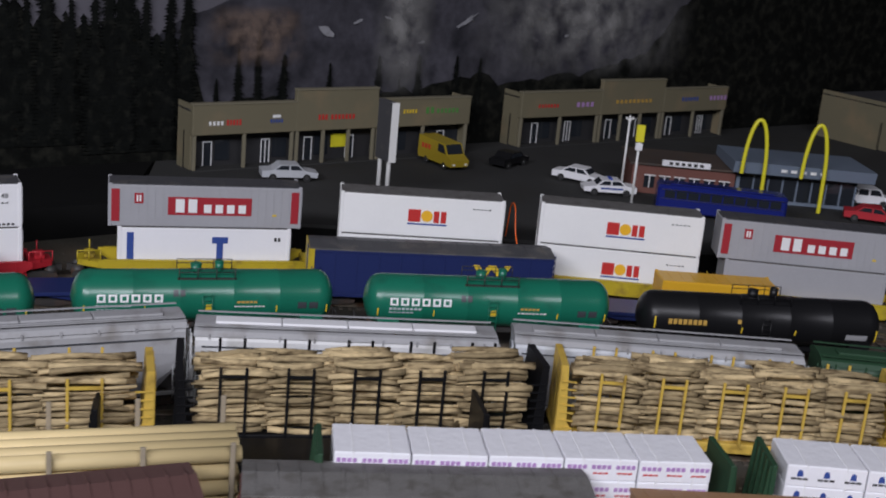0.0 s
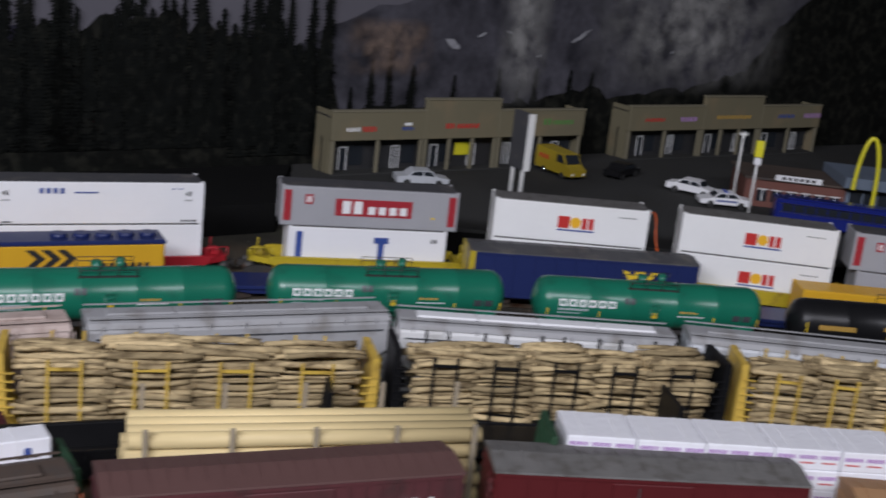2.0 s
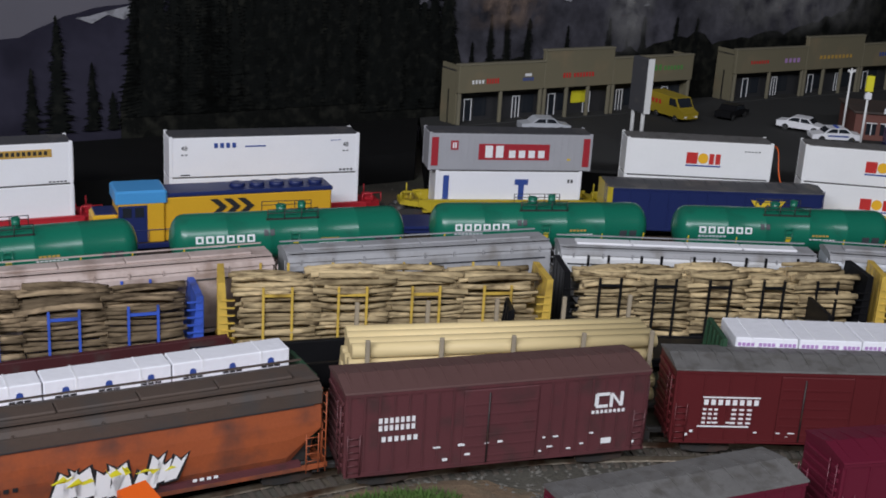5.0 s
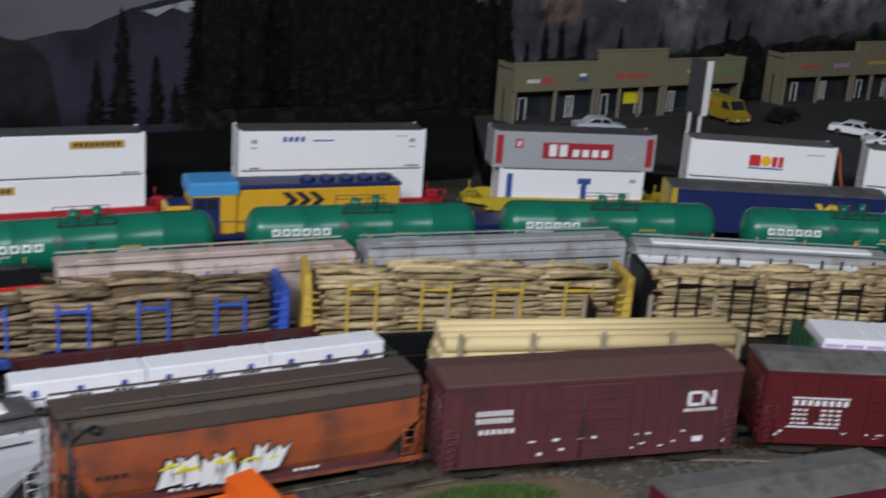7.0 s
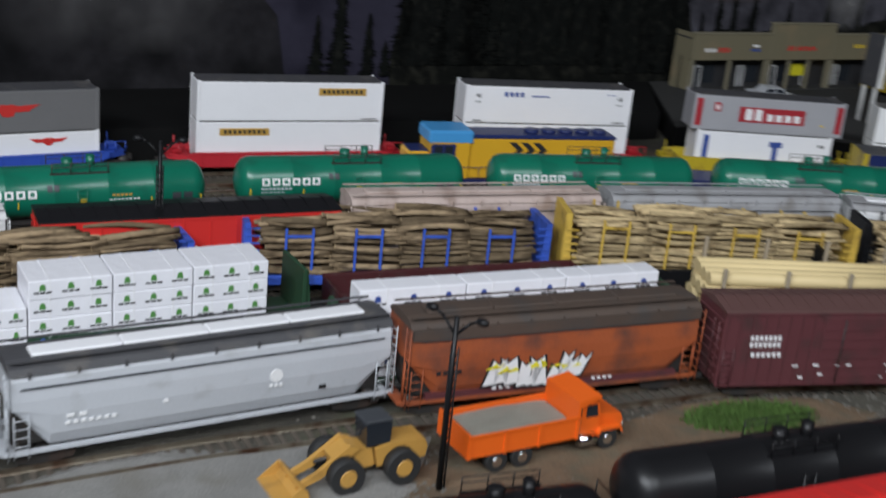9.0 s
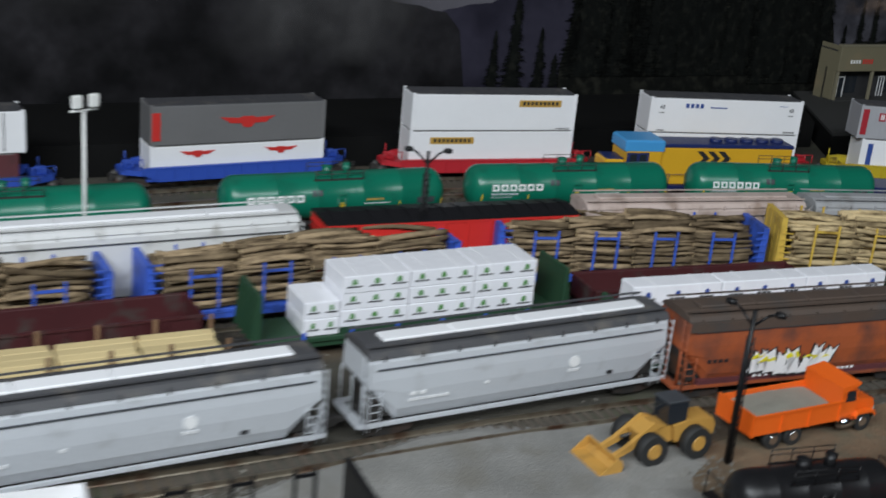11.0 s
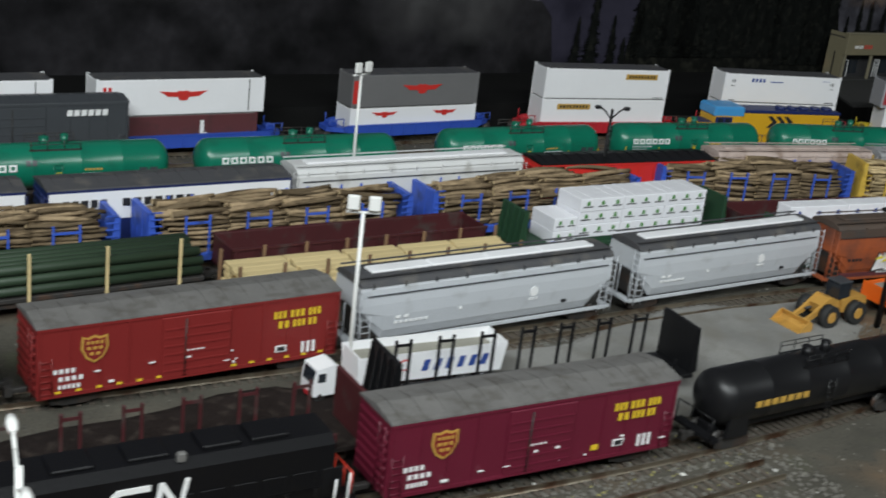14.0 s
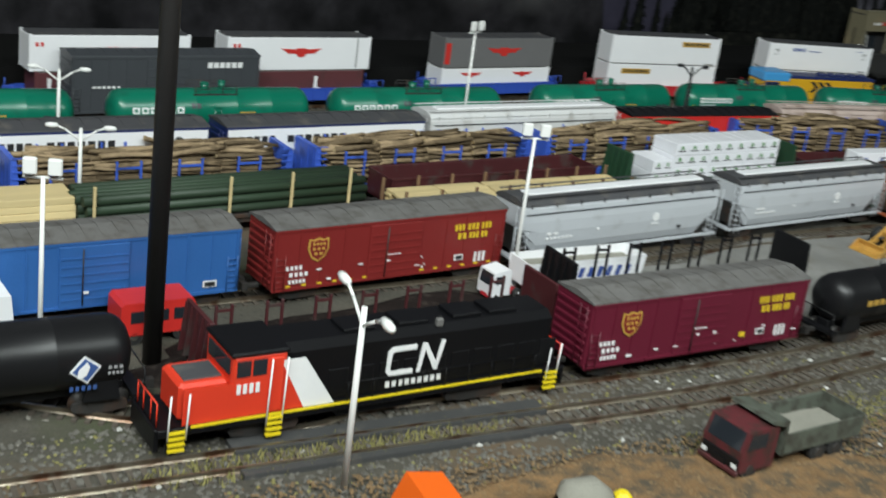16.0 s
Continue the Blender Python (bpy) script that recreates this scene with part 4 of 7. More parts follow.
# ---- box cars ----
def box_car(a, b, body, roof, label, top=0.054, w=0.034, name="boxcar", door=True, roof_ribs=14, side_ribs=0, band=None):
    m, L = along(a, b, w)
    c = thing(name, m, label, "railway car", "box cars")
    h, y = L / 2, w / 2
    Geo().box(-h, h, -y, y, 0.0125, top - 0.002, 0.0004).part("body", body, c)
    g = Geo().prism([(-y - 0.0005, top - 0.0022), (y + 0.0005, top - 0.0022), (y + 0.0003, top - 0.0012), (0, top + 0.0016), (-y - 0.0003, top - 0.0012)], "x", -h - 0.0006, h + 0.0006)
    g.part("roof", roof, c)
    g = Geo()
    for i in range(roof_ribs):
        x = -h + L * (i + 0.5) / roof_ribs
        for s in (-1, 1):
            g.add([(x - 0.0005, s * (y - 0.0005), top - 0.001), (x + 0.0005, s * (y - 0.0005), top - 0.001), (x + 0.0005, 0, top + 0.0023), (x - 0.0005, 0, top + 0.0023), (x - 0.0005, s * (y - 0.0005), top - 0.003), (x + 0.0005, s * (y - 0.0005), top - 0.003), (x + 0.0005, 0, top), (x - 0.0005, 0, top)], [(0, 1, 2, 3), (4, 5, 1, 0), (5, 6, 2, 1), (6, 7, 3, 2), (7, 4, 0, 3)])
    g.part("roof_ribs", roof, c)
    Geo().box(-h + 0.003, h - 0.003, -0.013, 0.013, 0.0095, 0.0126).part("underframe", "steel", c)
    g = Geo().box(-h, h, -y - 0.0006, -y + 0.0004, 0.0118, 0.0138).box(-h, h, y - 0.0004, y + 0.0006, 0.0118, 0.0138).box(-h, h, -y - 0.0005, -y + 0.0004, top - 0.004, top - 0.0024)
    g.part("side_sill", body, c)
    n = side_ribs or 12
    post = Geo().box(-0.0005, 0.0005, -y - 0.0005, -y + 0.0003, 0.014, top - 0.004).mesh("side_post", body)
    for i in range(n):
        x = -h + 0.002 + (L - 0.004) * i / (n - 1)
        if abs(x) > 0.024 or not door:
            shared("side_post", post, c, pose(x, 0, 0))
    for s in (-1, 1):
        g = Geo()
        for k in range(7):
            z = 0.0165 + k * (top - 0.02) / 7
            x = s * h
            g.box(min(x, x + s * 0.0011), max(x, x + s * 0.0011), -y + 0.002, y - 0.002, z, z + 0.0022, 0.0004)
        g.part("end_corrugation", body, c)
        ladder(c, body, s * (h - 0.0045), -y - 0.0011, 0.013, 0.035, 0.0062, 6)
        ladder(c, body, s * (h + 0.0016), -y + 0.006, 0.013, 0.05, 0.0062, 9, face="x")
    if door:
        d = Geo().box(-0.021, 0.019, -y - 0.0012, -y - 0.0001, 0.0135, top - 0.0045, 0.0003).part("door", body, c)
        g = Geo()
        for k in range(6):
            z = 0.017 + k * (top - 0.024) / 6
            g.box(-0.02, 0.018, -y - 0.0016, -y - 0.0011, z, z + 0.001)
        g.part("door_ribs", body, d)
        Geo().box(-0.042, 0.021, -y - 0.0016, -y - 0.0003, 0.0125, 0.0135).part("door_track", body, d)
        Geo().rod((-0.008, -y - 0.002, 0.014), (-0.008, -y - 0.002, top - 0.006), 0.0004, n=5).part("latch_bar", "steel", d)
    if band:
        plate(c, band, [(-h + 0.001, 0.032), (h - 0.001, 0.032), (h - 0.001, top - 0.004), (-h + 0.001, top - 0.004)], -y - 0.0005, "side_band", "white painted band", t=0.0003)
    bogies(c, L + 0.004)
    return c, L, -y - 0.0007


def scatter_marks(c, L, y, seed, mat="mark_white", n=9):
    rnd = random.Random(seed)
    g = Geo()
    for i in range(n):
        x, z = rnd.uniform(-0.46, 0.46) * L, rnd.choice((0.0165, 0.0185, 0.024))
        q = rnd.uniform(0.001, 0.004)
        g.box(x, x + q, y - 0.0007, y, z, z + rnd.choice((0.0006, 0.0012)))
    g.part("stencils", mat, c)


def shield(c, x, z, k, y):
    p = [(-6, 6), (-3, 5.2), (0, 6.4), (3, 5.2), (6, 6), (6.4, 0), (4, -5), (0, -7.4), (-4, -5), (-6.4, 0)]
    plate(c, "mark_gold", [(x + a * k * 0.001, z + b * k * 0.001) for a, b in p], y, "emblem", "gold shield emblem")
    plate(c, "wc_red", [(x + a * k * 0.00083, z + b * k * 0.00083) for a, b in p], y - 0.0003, "emblem")
    bars(c, "mark_gold", x - 0.0042 * k, x + 0.0042 * k, z + 0.0022 * k, z + 0.0036 * k, 4, y - 0.0006, "emblem")
    bars(c, "mark_gold", x - 0.0042 * k, x + 0.0042 * k, z - 0.0006 * k, z + 0.0008 * k, 3, y - 0.0006, "emblem")
    bars(c, "mark_gold", x - 0.003 * k, x + 0.003 * k, z - 0.0034 * k, z - 0.002 * k, 2, y - 0.0006, "emblem")


def two_lines(c, y, x0, z0, mk="mark_yellow"):
    for x1, x2, n, zz in ((0, 0.0088, 3, 0.0062), (0.0105, 0.0205, 3, 0.0062), (0.0222, 0.031, 3, 0.0062), (0.003, 0.011, 2, 0.0), (0.0125, 0.0212, 3, 0.0), (0.0225, 0.0285, 2, 0.0)):
        bars(c, mk, x0 + x1, x0 + x2, z0 + zz, z0 + zz + 0.0043, n, y, gap=0.42)


for a, b, body, lab, seed in (((-0.83, -0.077), (-0.699, 0.042), "wc_red", "red boxcar with gold shield and yellow lettering", 11), ((-0.638, -0.111), (-0.501, -0.003), "wc_maroon", "maroon boxcar with gold shield and yellow lettering", 12)):
    c, L, y = box_car(a, b, body, "light_roof", lab)
    shield(c, -L * 0.33, 0.038, 1.15, y)
    two_lines(c, y, L * 0.255, 0.0335)
    bars(c, "mark_white", -L * 0.455, -L * 0.385, 0.0255, 0.028, 4, y)
    bars(c, "mark_white", -L * 0.44, -L * 0.36, 0.021, 0.0235, 4, y)
    bars(c, "mark_white", -L * 0.44, -L * 0.37, 0.0165, 0.0188, 5, y)
    bars(c, "mark_white", L * 0.36, L * 0.42, 0.016, 0.023, 3, y, gap=0.5)
    plate(c, "mark_white", [(L * 0.27, 0.0185), (L * 0.31, 0.0185), (L * 0.31, 0.0225), (L * 0.27, 0.0225)], y, "data_panel")
    plate(c, "mark_black", [(L * 0.276, 0.0192), (L * 0.304, 0.0192), (L * 0.304, 0.0218), (L * 0.276, 0.0218)], y - 0.0003, "data_panel")
    bars(c, "mark_white", -L * 0.04, L * 0.02, 0.0285, 0.0292, 4, y - 0.0008)
    scatter_marks(c, L, y, seed)
    if body == "wc_red":
        bars(c, "mark_yellow", -L * 0.47, L * 0.47, 0.0142, 0.0154, 15, y, "reflectors", gap=0.72)
    else:
        plate(c, "mark_yellow", [(L * 0.19, 0.0185), (L * 0.215, 0.0185), (L * 0.215, 0.0215), (L * 0.19, 0.0215)], y, "data_panel")

c, L, y = box_car((-0.983, -0.195), (-0.850, -0.082), "box_blue", "light_roof", "blue boxcar with a ribbed grey roof", top=0.054, roof_ribs=18)
plate(c, "mark_white", [(L * 0.37, 0.0165), (L * 0.42, 0.0165), (L * 0.42, 0.0205), (L * 0.37, 0.0205)], y, "data_panel")
plate(c, "mark_black", [(L * 0.376, 0.0172), (L * 0.414, 0.0172), (L * 0.414, 0.0198), (L * 0.376, 0.0198)], y - 0.0003, "data_panel")
bars(c, "mark_white", -L * 0.05, -L * 0.02, 0.021, 0.0225, 1, y - 0.0012)

c, L, y = box_car((-0.2135, 0.4118), (-0.0655, 0.4800), "boxcar_brown", "boxcar_roof_brown", "brown boxcar with white lettering and ribbed sides", top=0.0585, roof_ribs=20, side_ribs=22)
bars(c, "mark_white", -L * 0.40, -L * 0.28, 0.0400, 0.0427, 7, y)
bars(c, "mark_white", -L * 0.40, -L * 0.28, 0.0360, 0.0387, 7, y)
bars(c, "mark_white", -L * 0.39, -L * 0.27, 0.0300, 0.0325, 6, y, gap=0.4)
g = Geo()
for x0, x1, z0, z1 in ((0.315, 0.36, 0.0425, 0.044), (0.31, 0.322, 0.037, 0.0435), (0.315, 0.355, 0.0358, 0.0373), (0.362, 0.372, 0.0358, 0.043), (0.398, 0.408, 0.0365, 0.044)):
    g.box(L * x0, L * x1, y - 0.0006, y, z0 + 0.0025, z1 + 0.0025)
g.prism([(L * 0.363, 0.046), (L * 0.373, 0.046), (L * 0.407, 0.0387), (L * 0.397, 0.0387)], "y", y - 0.0007, y)
g.part("logo", "mark_white", c, "white angular railway logo")
bars(c, "mark_white", L * 0.30, L * 0.42, 0.0350, 0.0367, 8, y)
scatter_marks(c, L, y, 13, n=14)
plate(c, "mark_white", [(L * 0.345, 0.0175), (L * 0.38, 0.0175), (L * 0.38, 0.0205), (L * 0.345, 0.0205)], y, "data_panel")

c, L, y = box_car((-0.051, 0.491), (0.103, 0.521), "boxcar_red", "light_roof", "oxide red boxcar with a grey ribbed roof", top=0.056, roof_ribs=16)
bars(c, "mark_white", -L * 0.4, -L * 0.2, 0.0385, 0.0392, 1, y, gap=0)
bars(c, "mark_white", -L * 0.4, -L * 0.2, 0.0345, 0.0375, 8, y)
bars(c, "mark_white", -L * 0.41, -L * 0.23, 0.0215, 0.0222, 1, y, gap=0)
for k in range(4):
    bars(c, "mark_white", -L * 0.4, -L * 0.34, 0.0235 + k * 0.0026, 0.0245 + k * 0.0026, 3, y)
    bars(c, "mark_white", -L * 0.3, -L * 0.22, 0.0235 + k * 0.0026, 0.0245 + k * 0.0026, 3, y)
bars(c, "mark_white", L * 0.32, L * 0.42, 0.036, 0.045, 2, y)
scatter_marks(c, L, y, 14)
box_car((0.124, 0.503), (0.288, 0.522), "tan", "tan", "tan boxcar at the end of the front row", top=0.056)
c, L, y = box_car((-0.098, 0.336), (0.003, 0.396), "wc_maroon", "light_roof", "short maroon boxcar with a ribbed grey roof", top=0.047, door=False, roof_ribs=12)
box_car((0.02, 0.405), (0.15, 0.455), "wc_maroon", "wc_maroon", "maroon boxcar beside the dirt strip", top=0.053)
c, L, y = box_car((-0.193, 0.192), (-0.065, 0.286), "bright_red", "bright_red", "bright red boxcar with a plain red roof", top=0.05, door=False)

c, L, y = box_car((-1.09, 0.236), (-0.957, 0.352), "slate", "slate", "dark slate boxcar with white lettering", top=0.064, w=0.032)
bars(c, "mark_white", L * 0.2, L * 0.4, 0.0515, 0.0565, 6, y, gap=0.25, slant=0.0006)
bars(c, "mark_white", -L * 0.4, -L * 0.25, 0.034, 0.036, 6, y)
for a, b in (((-0.92, 0.123), (-0.784, 0.24)), ((-1.062, 0.008), (-0.932, 0.117))):
    c, L, y = box_car(a, b, "navy", "roof_grey", "navy chip car with a white band and dark top", top=0.056, door=False, band="white", roof_ribs=12)
    bars(c, "mark_black", -L * 0.45, -L * 0.27, 0.041, 0.0465, 5, y - 0.0004, gap=0.3)
    bars(c, "mark_black", -L * 0.22, L * 0.08, 0.041, 0.0465, 7, y - 0.0004, gap=0.3)
    g = Geo()
    for i in range(16):
        t0, t1 = 2 * math.pi * i / 16, 2 * math.pi * (i + 1) / 16
        g.prism([(L * 0.36 + r * math.cos(t), 0.0435 + r * math.sin(t)) for r, t in ((0.004, t0), (0.004, t1), (0.0033, t1), (0.0033, t0))], "y", y - 0.0008, y)
    g.box(L * 0.36 - 0.0015, L * 0.36 + 0.0015, y - 0.0008, y, 0.042, 0.046)
    g.part("emblem", "mark_black", c, "black ring emblem")
    plate(c, "mark_white", [(L * 0.0, 0.018), (L * 0.04, 0.018), (L * 0.04, 0.026), (L * 0.0, 0.026)], y, "emblem")
c, L, y = box_car((-0.607, 0.388), (-0.457, 0.497), "bright_red", "black", "red boxcar with a black roof and white lettering", top=0.054, door=False)
bars(c, "mark_white", L * 0.2, L * 0.42, 0.034, 0.044, 4, y)


# ---- covered hoppers ----
def hopper(a, b, body, roof, hatch, label, eave=0.0505, w=0.0335, stripe=True):
    m, L = along(a, b, w)
    c = thing("covered_hopper", m, label, "railway car", "covered hoppers")
    h, y = L / 2, w / 2
    e = eave
    # rounded sides
    prof = [(-y + 0.004, 0.0135), (-y + 0.0012, 0.02), (-y, 0.03), (-y, 0.038), (-y + 0.0009, e - 0.003), (-y + 0.0022, e)]
    prof = prof + [(-p, q) for p, q in reversed(prof)]
    g = Geo()
    n = len(prof)
    xs = ((-h, 0.034), (-h + 0.017, 0.0135), (h - 0.017, 0.0135), (h, 0.034))
    vs = []
    for x, zmin in xs:
        for p, q in prof:
            vs.append((x, p, max(q, zmin)))
    g.add(vs, [(i * n + j, i * n + j + 1, (i + 1) * n + j + 1, (i + 1) * n + j) for i in range(3) for j in range(n - 1)] + [tuple(range(n - 1, -1, -1)), tuple(range(3 * n, 4 * n))] + [(i * n + n - 1, i * n, (i + 1) * n, (i + 1) * n + n - 1) for i in range(3)])
    g.part("body", body, c)
    g = Geo().prism([(-y + 0.0006, e - 0.0006), (y - 0.0006, e - 0.0006), (y - 0.003, e + 0.0022), (y - 0.0095, e + 0.0042), (-y + 0.0095, e + 0.0042), (-y + 0.003, e + 0.0022)], "x", -h - 0.0008, h + 0.0008)
    g.part("roof", roof, c)
    for k in range(4):
        x0 = -h + 0.011 + k * (L - 0.022) / 4
        Geo().box(x0, x0 + (L - 0.022) / 4 - 0.0004, -0.0072, 0.0032, e + 0.004, e + 0.0058, 0.0006).part("hatch", hatch, c)
    g = Geo()
    for i in range(9):
        x = -h + 0.008 + (L - 0.016) * i / 8
        for s in (-1, 1):
            g.box(x - 0.0005, x + 0.0005, s * (y - 0.001) - 0.0006, s * (y - 0.001) + 0.0006, e - 0.0022, e + 0.001)
    for s in (-1, 1):
        g.box(-h, h, s * 0.0125 - 0.0008, s * 0.0125 + 0.0008, e + 0.0046, e + 0.0052)
    g.part("running_board", roof, c)
    for s in (-1, 1):
        Geo().box(-h - 0.004, h + 0.004, s * (y - 0.001) - 0.0008, s * (y - 0.001) + 0.0008, 0.0118, 0.0138).part("side_sill", body, c)
    g = Geo()
    for k in (-1, 0, 1):
        x = k * L * 0.26
        g.add([(x - 0.02, -0.012, 0.0138), (x + 0.02, -0.012, 0.0138), (x + 0.02, 0.012, 0.0138), (x - 0.02, 0.012, 0.0138), (x - 0.006, -0.006, 0.0068), (x + 0.006, -0.006, 0.0068), (x + 0.006, 0.006, 0.0068), (x - 0.006, 0.006, 0.0068)], [(0, 1, 5, 4), (1, 2, 6, 5), (2, 3, 7, 6), (3, 0, 4, 7), (4, 5, 6, 7)])
    g.part("discharge_bay", "steel", c)
    if stripe:
        Geo().box(-h + 0.004, h - 0.004, -y - 0.0003, -y + 0.0016, e - 0.0068, e - 0.0062).part("weld_line", "slate", c)
    for s in (-1, 1):
        x = s * (h + 0.002)
        ladder(c, body, x, -y + 0.0014, 0.0105, e, 0.0062, 9, face="x", name="end_ladder")
        ladder(c, body, s * (h - 0.004), -y + 0.0004, 0.0095, 0.031, 0.0064, 5, name="side_ladder")
        g = Geo()
        for yy in (-y + 0.003, 0, y - 0.003):
            g.rod((x, yy, 0.0125), (x, yy, 0.035), 0.0005, n=5)
        g.box(x - 0.003, x + 0.003, -y + 0.002, y - 0.002, 0.0115, 0.0128)
        g.part("end_frame", body, c)
        # dark wedge that stands in for the shade under the end slope
        g = Geo().prism([(s * (h - 0.001), 0.033), (s * (h - 0.017), 0.0142), (s * (h - 0.004), 0.0142)], "y", -y + 0.006, y - 0.006)
        g.part("end_shadow_plate", "steel", c)
    bogies(c, L + 0.008, 0.019)
    return c, L, -y


for a, b, seed in (((-0.522, 0.207), (-0.382, 0.332), 21), ((-0.688, 0.055), (-0.541, 0.188), 22)):
    c, L, y = hopper(a, b, "hopper_grey", "roof_grey", "white", "light grey covered hopper with a dark roof")
    plate(c, "mark_white", disc(L * 0.165, 0.0325, 0.0034), y - 0.0001, "emblem", "round white emblem")
    bars(c, "mark_white", L * 0.145, L * 0.185, 0.0265, 0.028, 3, y)
    bars(c, "mark_white", -L * 0.38, -L * 0.32, 0.0275, 0.0292, 2, y)
    bars(c, "mark_white", -L * 0.38, -L * 0.25, 0.024, 0.0255, 7, y + 0.0002)
    bars(c, "mark_white", -L * 0.14, -L * 0.12, 0.0275, 0.029, 1, y)
    plate(c, "mark_black", [(L * 0.29, 0.0215), (L * 0.31, 0.0215), (L * 0.31, 0.0235), (L * 0.29, 0.0235)], y, "data_panel")

c, L, y = hopper((-0.369, 0.323), (-0.227, 0.42), "orange", "brown_roof", "brown_roof", "weathered orange covered hopper with painted graffiti", eave=0.0535)
Geo().box(-L / 2, L / 2, y - 0.0007, y + 0.002, 0.0475, 0.0535).part("upper_band", "brown_roof", c, "sooty brown upper band")
Geo().box(-L / 2 + 0.01, L / 2 - 0.01, y + 0.0005, y + 0.004, 0.0125, 0.0165).part("lower_band", "boxcar_brown", c, "dark brown lower sill")
rnd = random.Random(5)
for k, (mk, grow) in enumerate((("mark_black", 0.0012), ("mark_white", 0.0), ("arch_yellow", -0.0015))):
    rnd = random.Random(5)
    g = Geo()
    x = -L * 0.26
    while x < L * 0.05:
        wd, z0, z1, sl = rnd.uniform(0.005, 0.009), 0.0178 + rnd.uniform(-0.002, 0.002), 0.0315 + rnd.uniform(-0.004, 0.003), rnd.uniform(-0.004, 0.006)
        if k < 2 or rnd.random() < 0.8:
            g = Geo()
            zz0 = z0 - grow if k < 2 else (z0 + z1) / 2 + 0.002
            g.prism([(x - grow, zz0), (x + wd + grow, zz0 + 0.001), (x + wd + sl + grow, z1 + grow - (0.001 if k == 2 else 0)), (x + wd * 0.45 + sl, z1 - 0.003 + grow), (x + sl - grow, z1 + grow)], "y", y - 0.0004 - 0.0002 * k, y)
            g.part("graffiti", mk, c, "white, black and yellow graffiti shape")
        x += wd * 0.82
bars(c, "mark_white", -L * 0.23, -L * 0.16, 0.0165, 0.0178, 3, y)
bars(c, "mark_white", L * 0.12, L * 0.2, 0.0165, 0.0178, 4, y)
bars(c, "mark_black", -L * 0.42, -L * 0.33, 0.0275, 0.0295, 4, y)

hopper((-0.288, 0.605), (-0.125, 0.687), "hopper_dull", "hopper_dull", "hopper_dull", "dull grey covered hopper behind the pulpwood", eave=0.0535)
hopper((-0.451, 0.507), (-0.297, 0.6), "hopper_pink", "hopper_pink", "hopper_pink", "faded pinkish covered hopper with a dusty roof", eave=0.0535)
c, L, y = hopper((-0.117, 0.675), (0.057, 0.707), "hopper_white", "hopper_dull", "white", "white covered hopper with a grey roof", eave=0.0535)
bars(c, "mark_black", -L * 0.4, L * 0.46, 0.044, 0.0465, 9, y, "roof_clips", gap=0.85)
hopper((0.068, 0.716), (0.244, 0.73), "hopper_grey", "hopper_dull", "hopper_dull", "pale grey covered hopper at the bend", eave=0.054)
hopper((0.256, 0.732), (0.42, 0.732), "dark_green", "dark_green", "dark_green", "dark green covered hopper at the bend", eave=0.054)
c, L, y = hopper((-0.779, 0.243), (-0.622, 0.377), "hopper_white", "hopper_white", "white", "white covered hopper with roof hatches", eave=0.056)
bars(c, "slate", -L * 0.46, L * 0.46, 0.0528, 0.0545, 10, y + 0.0018, "roof_clips", gap=0.8)


# ---- pulpwood cars ----
def log_mesh(seed, bark):
    rnd = random.Random(seed)
    n, rings, L = 9, 6, 0.0465
    g = Geo()
    bend = [rnd.uniform(-1, 1) * 0.0017 for _ in range(4)]
    r0, r1 = rnd.uniform(0.9, 1.1), rnd.uniform(0.75, 1.0)
    ph = [rnd.uniform(0, 6.28) for _ in range(3)]
    vs = []
    for i in range(rings):
        t = i / (rings - 1)
        cy, cz = bend[0] * math.sin(3.14 * t) + bend[1] * (t - 0.5), bend[2] * math.sin(3.14 * t) + bend[3] * (t - 0.5)
        for j in range(n):
            a = 2 * math.pi * j / n
            r = 0.00172 * (r0 + (r1 - r0) * t) * (1 + 0.1 * math.sin(2 * a + ph[0]) + 0.07 * math.sin(3 * a + ph[1] + t * 4) + rnd.uniform(-0.05, 0.05))
            vs.append((L * (t - 0.5), cy + r * math.cos(a), cz + r * math.sin(a)))
    g.add(vs, [(i * n + j, i * n + (j + 1) % n, (i + 1) * n + (j + 1) % n, (i + 1) * n + j) for i in range(rings - 1) for j in range(n)], True)
    me0 = len(g.f)
    g.f += [tuple(range(n - 1, -1, -1)), tuple(range((rings - 1) * n, rings * n))]
    g.s += [False, False]
    me = g.mesh("log", bark)
    me.materials.append(M["cut_wood"])
    for p in me.polygons:
        if len(p.vertices) > 4:
            p.material_index = 1
    return me


LOGS = {k: [log_mesh(100 + i, k) for i in range(10)] for k in ("bark", "bark_dark")}


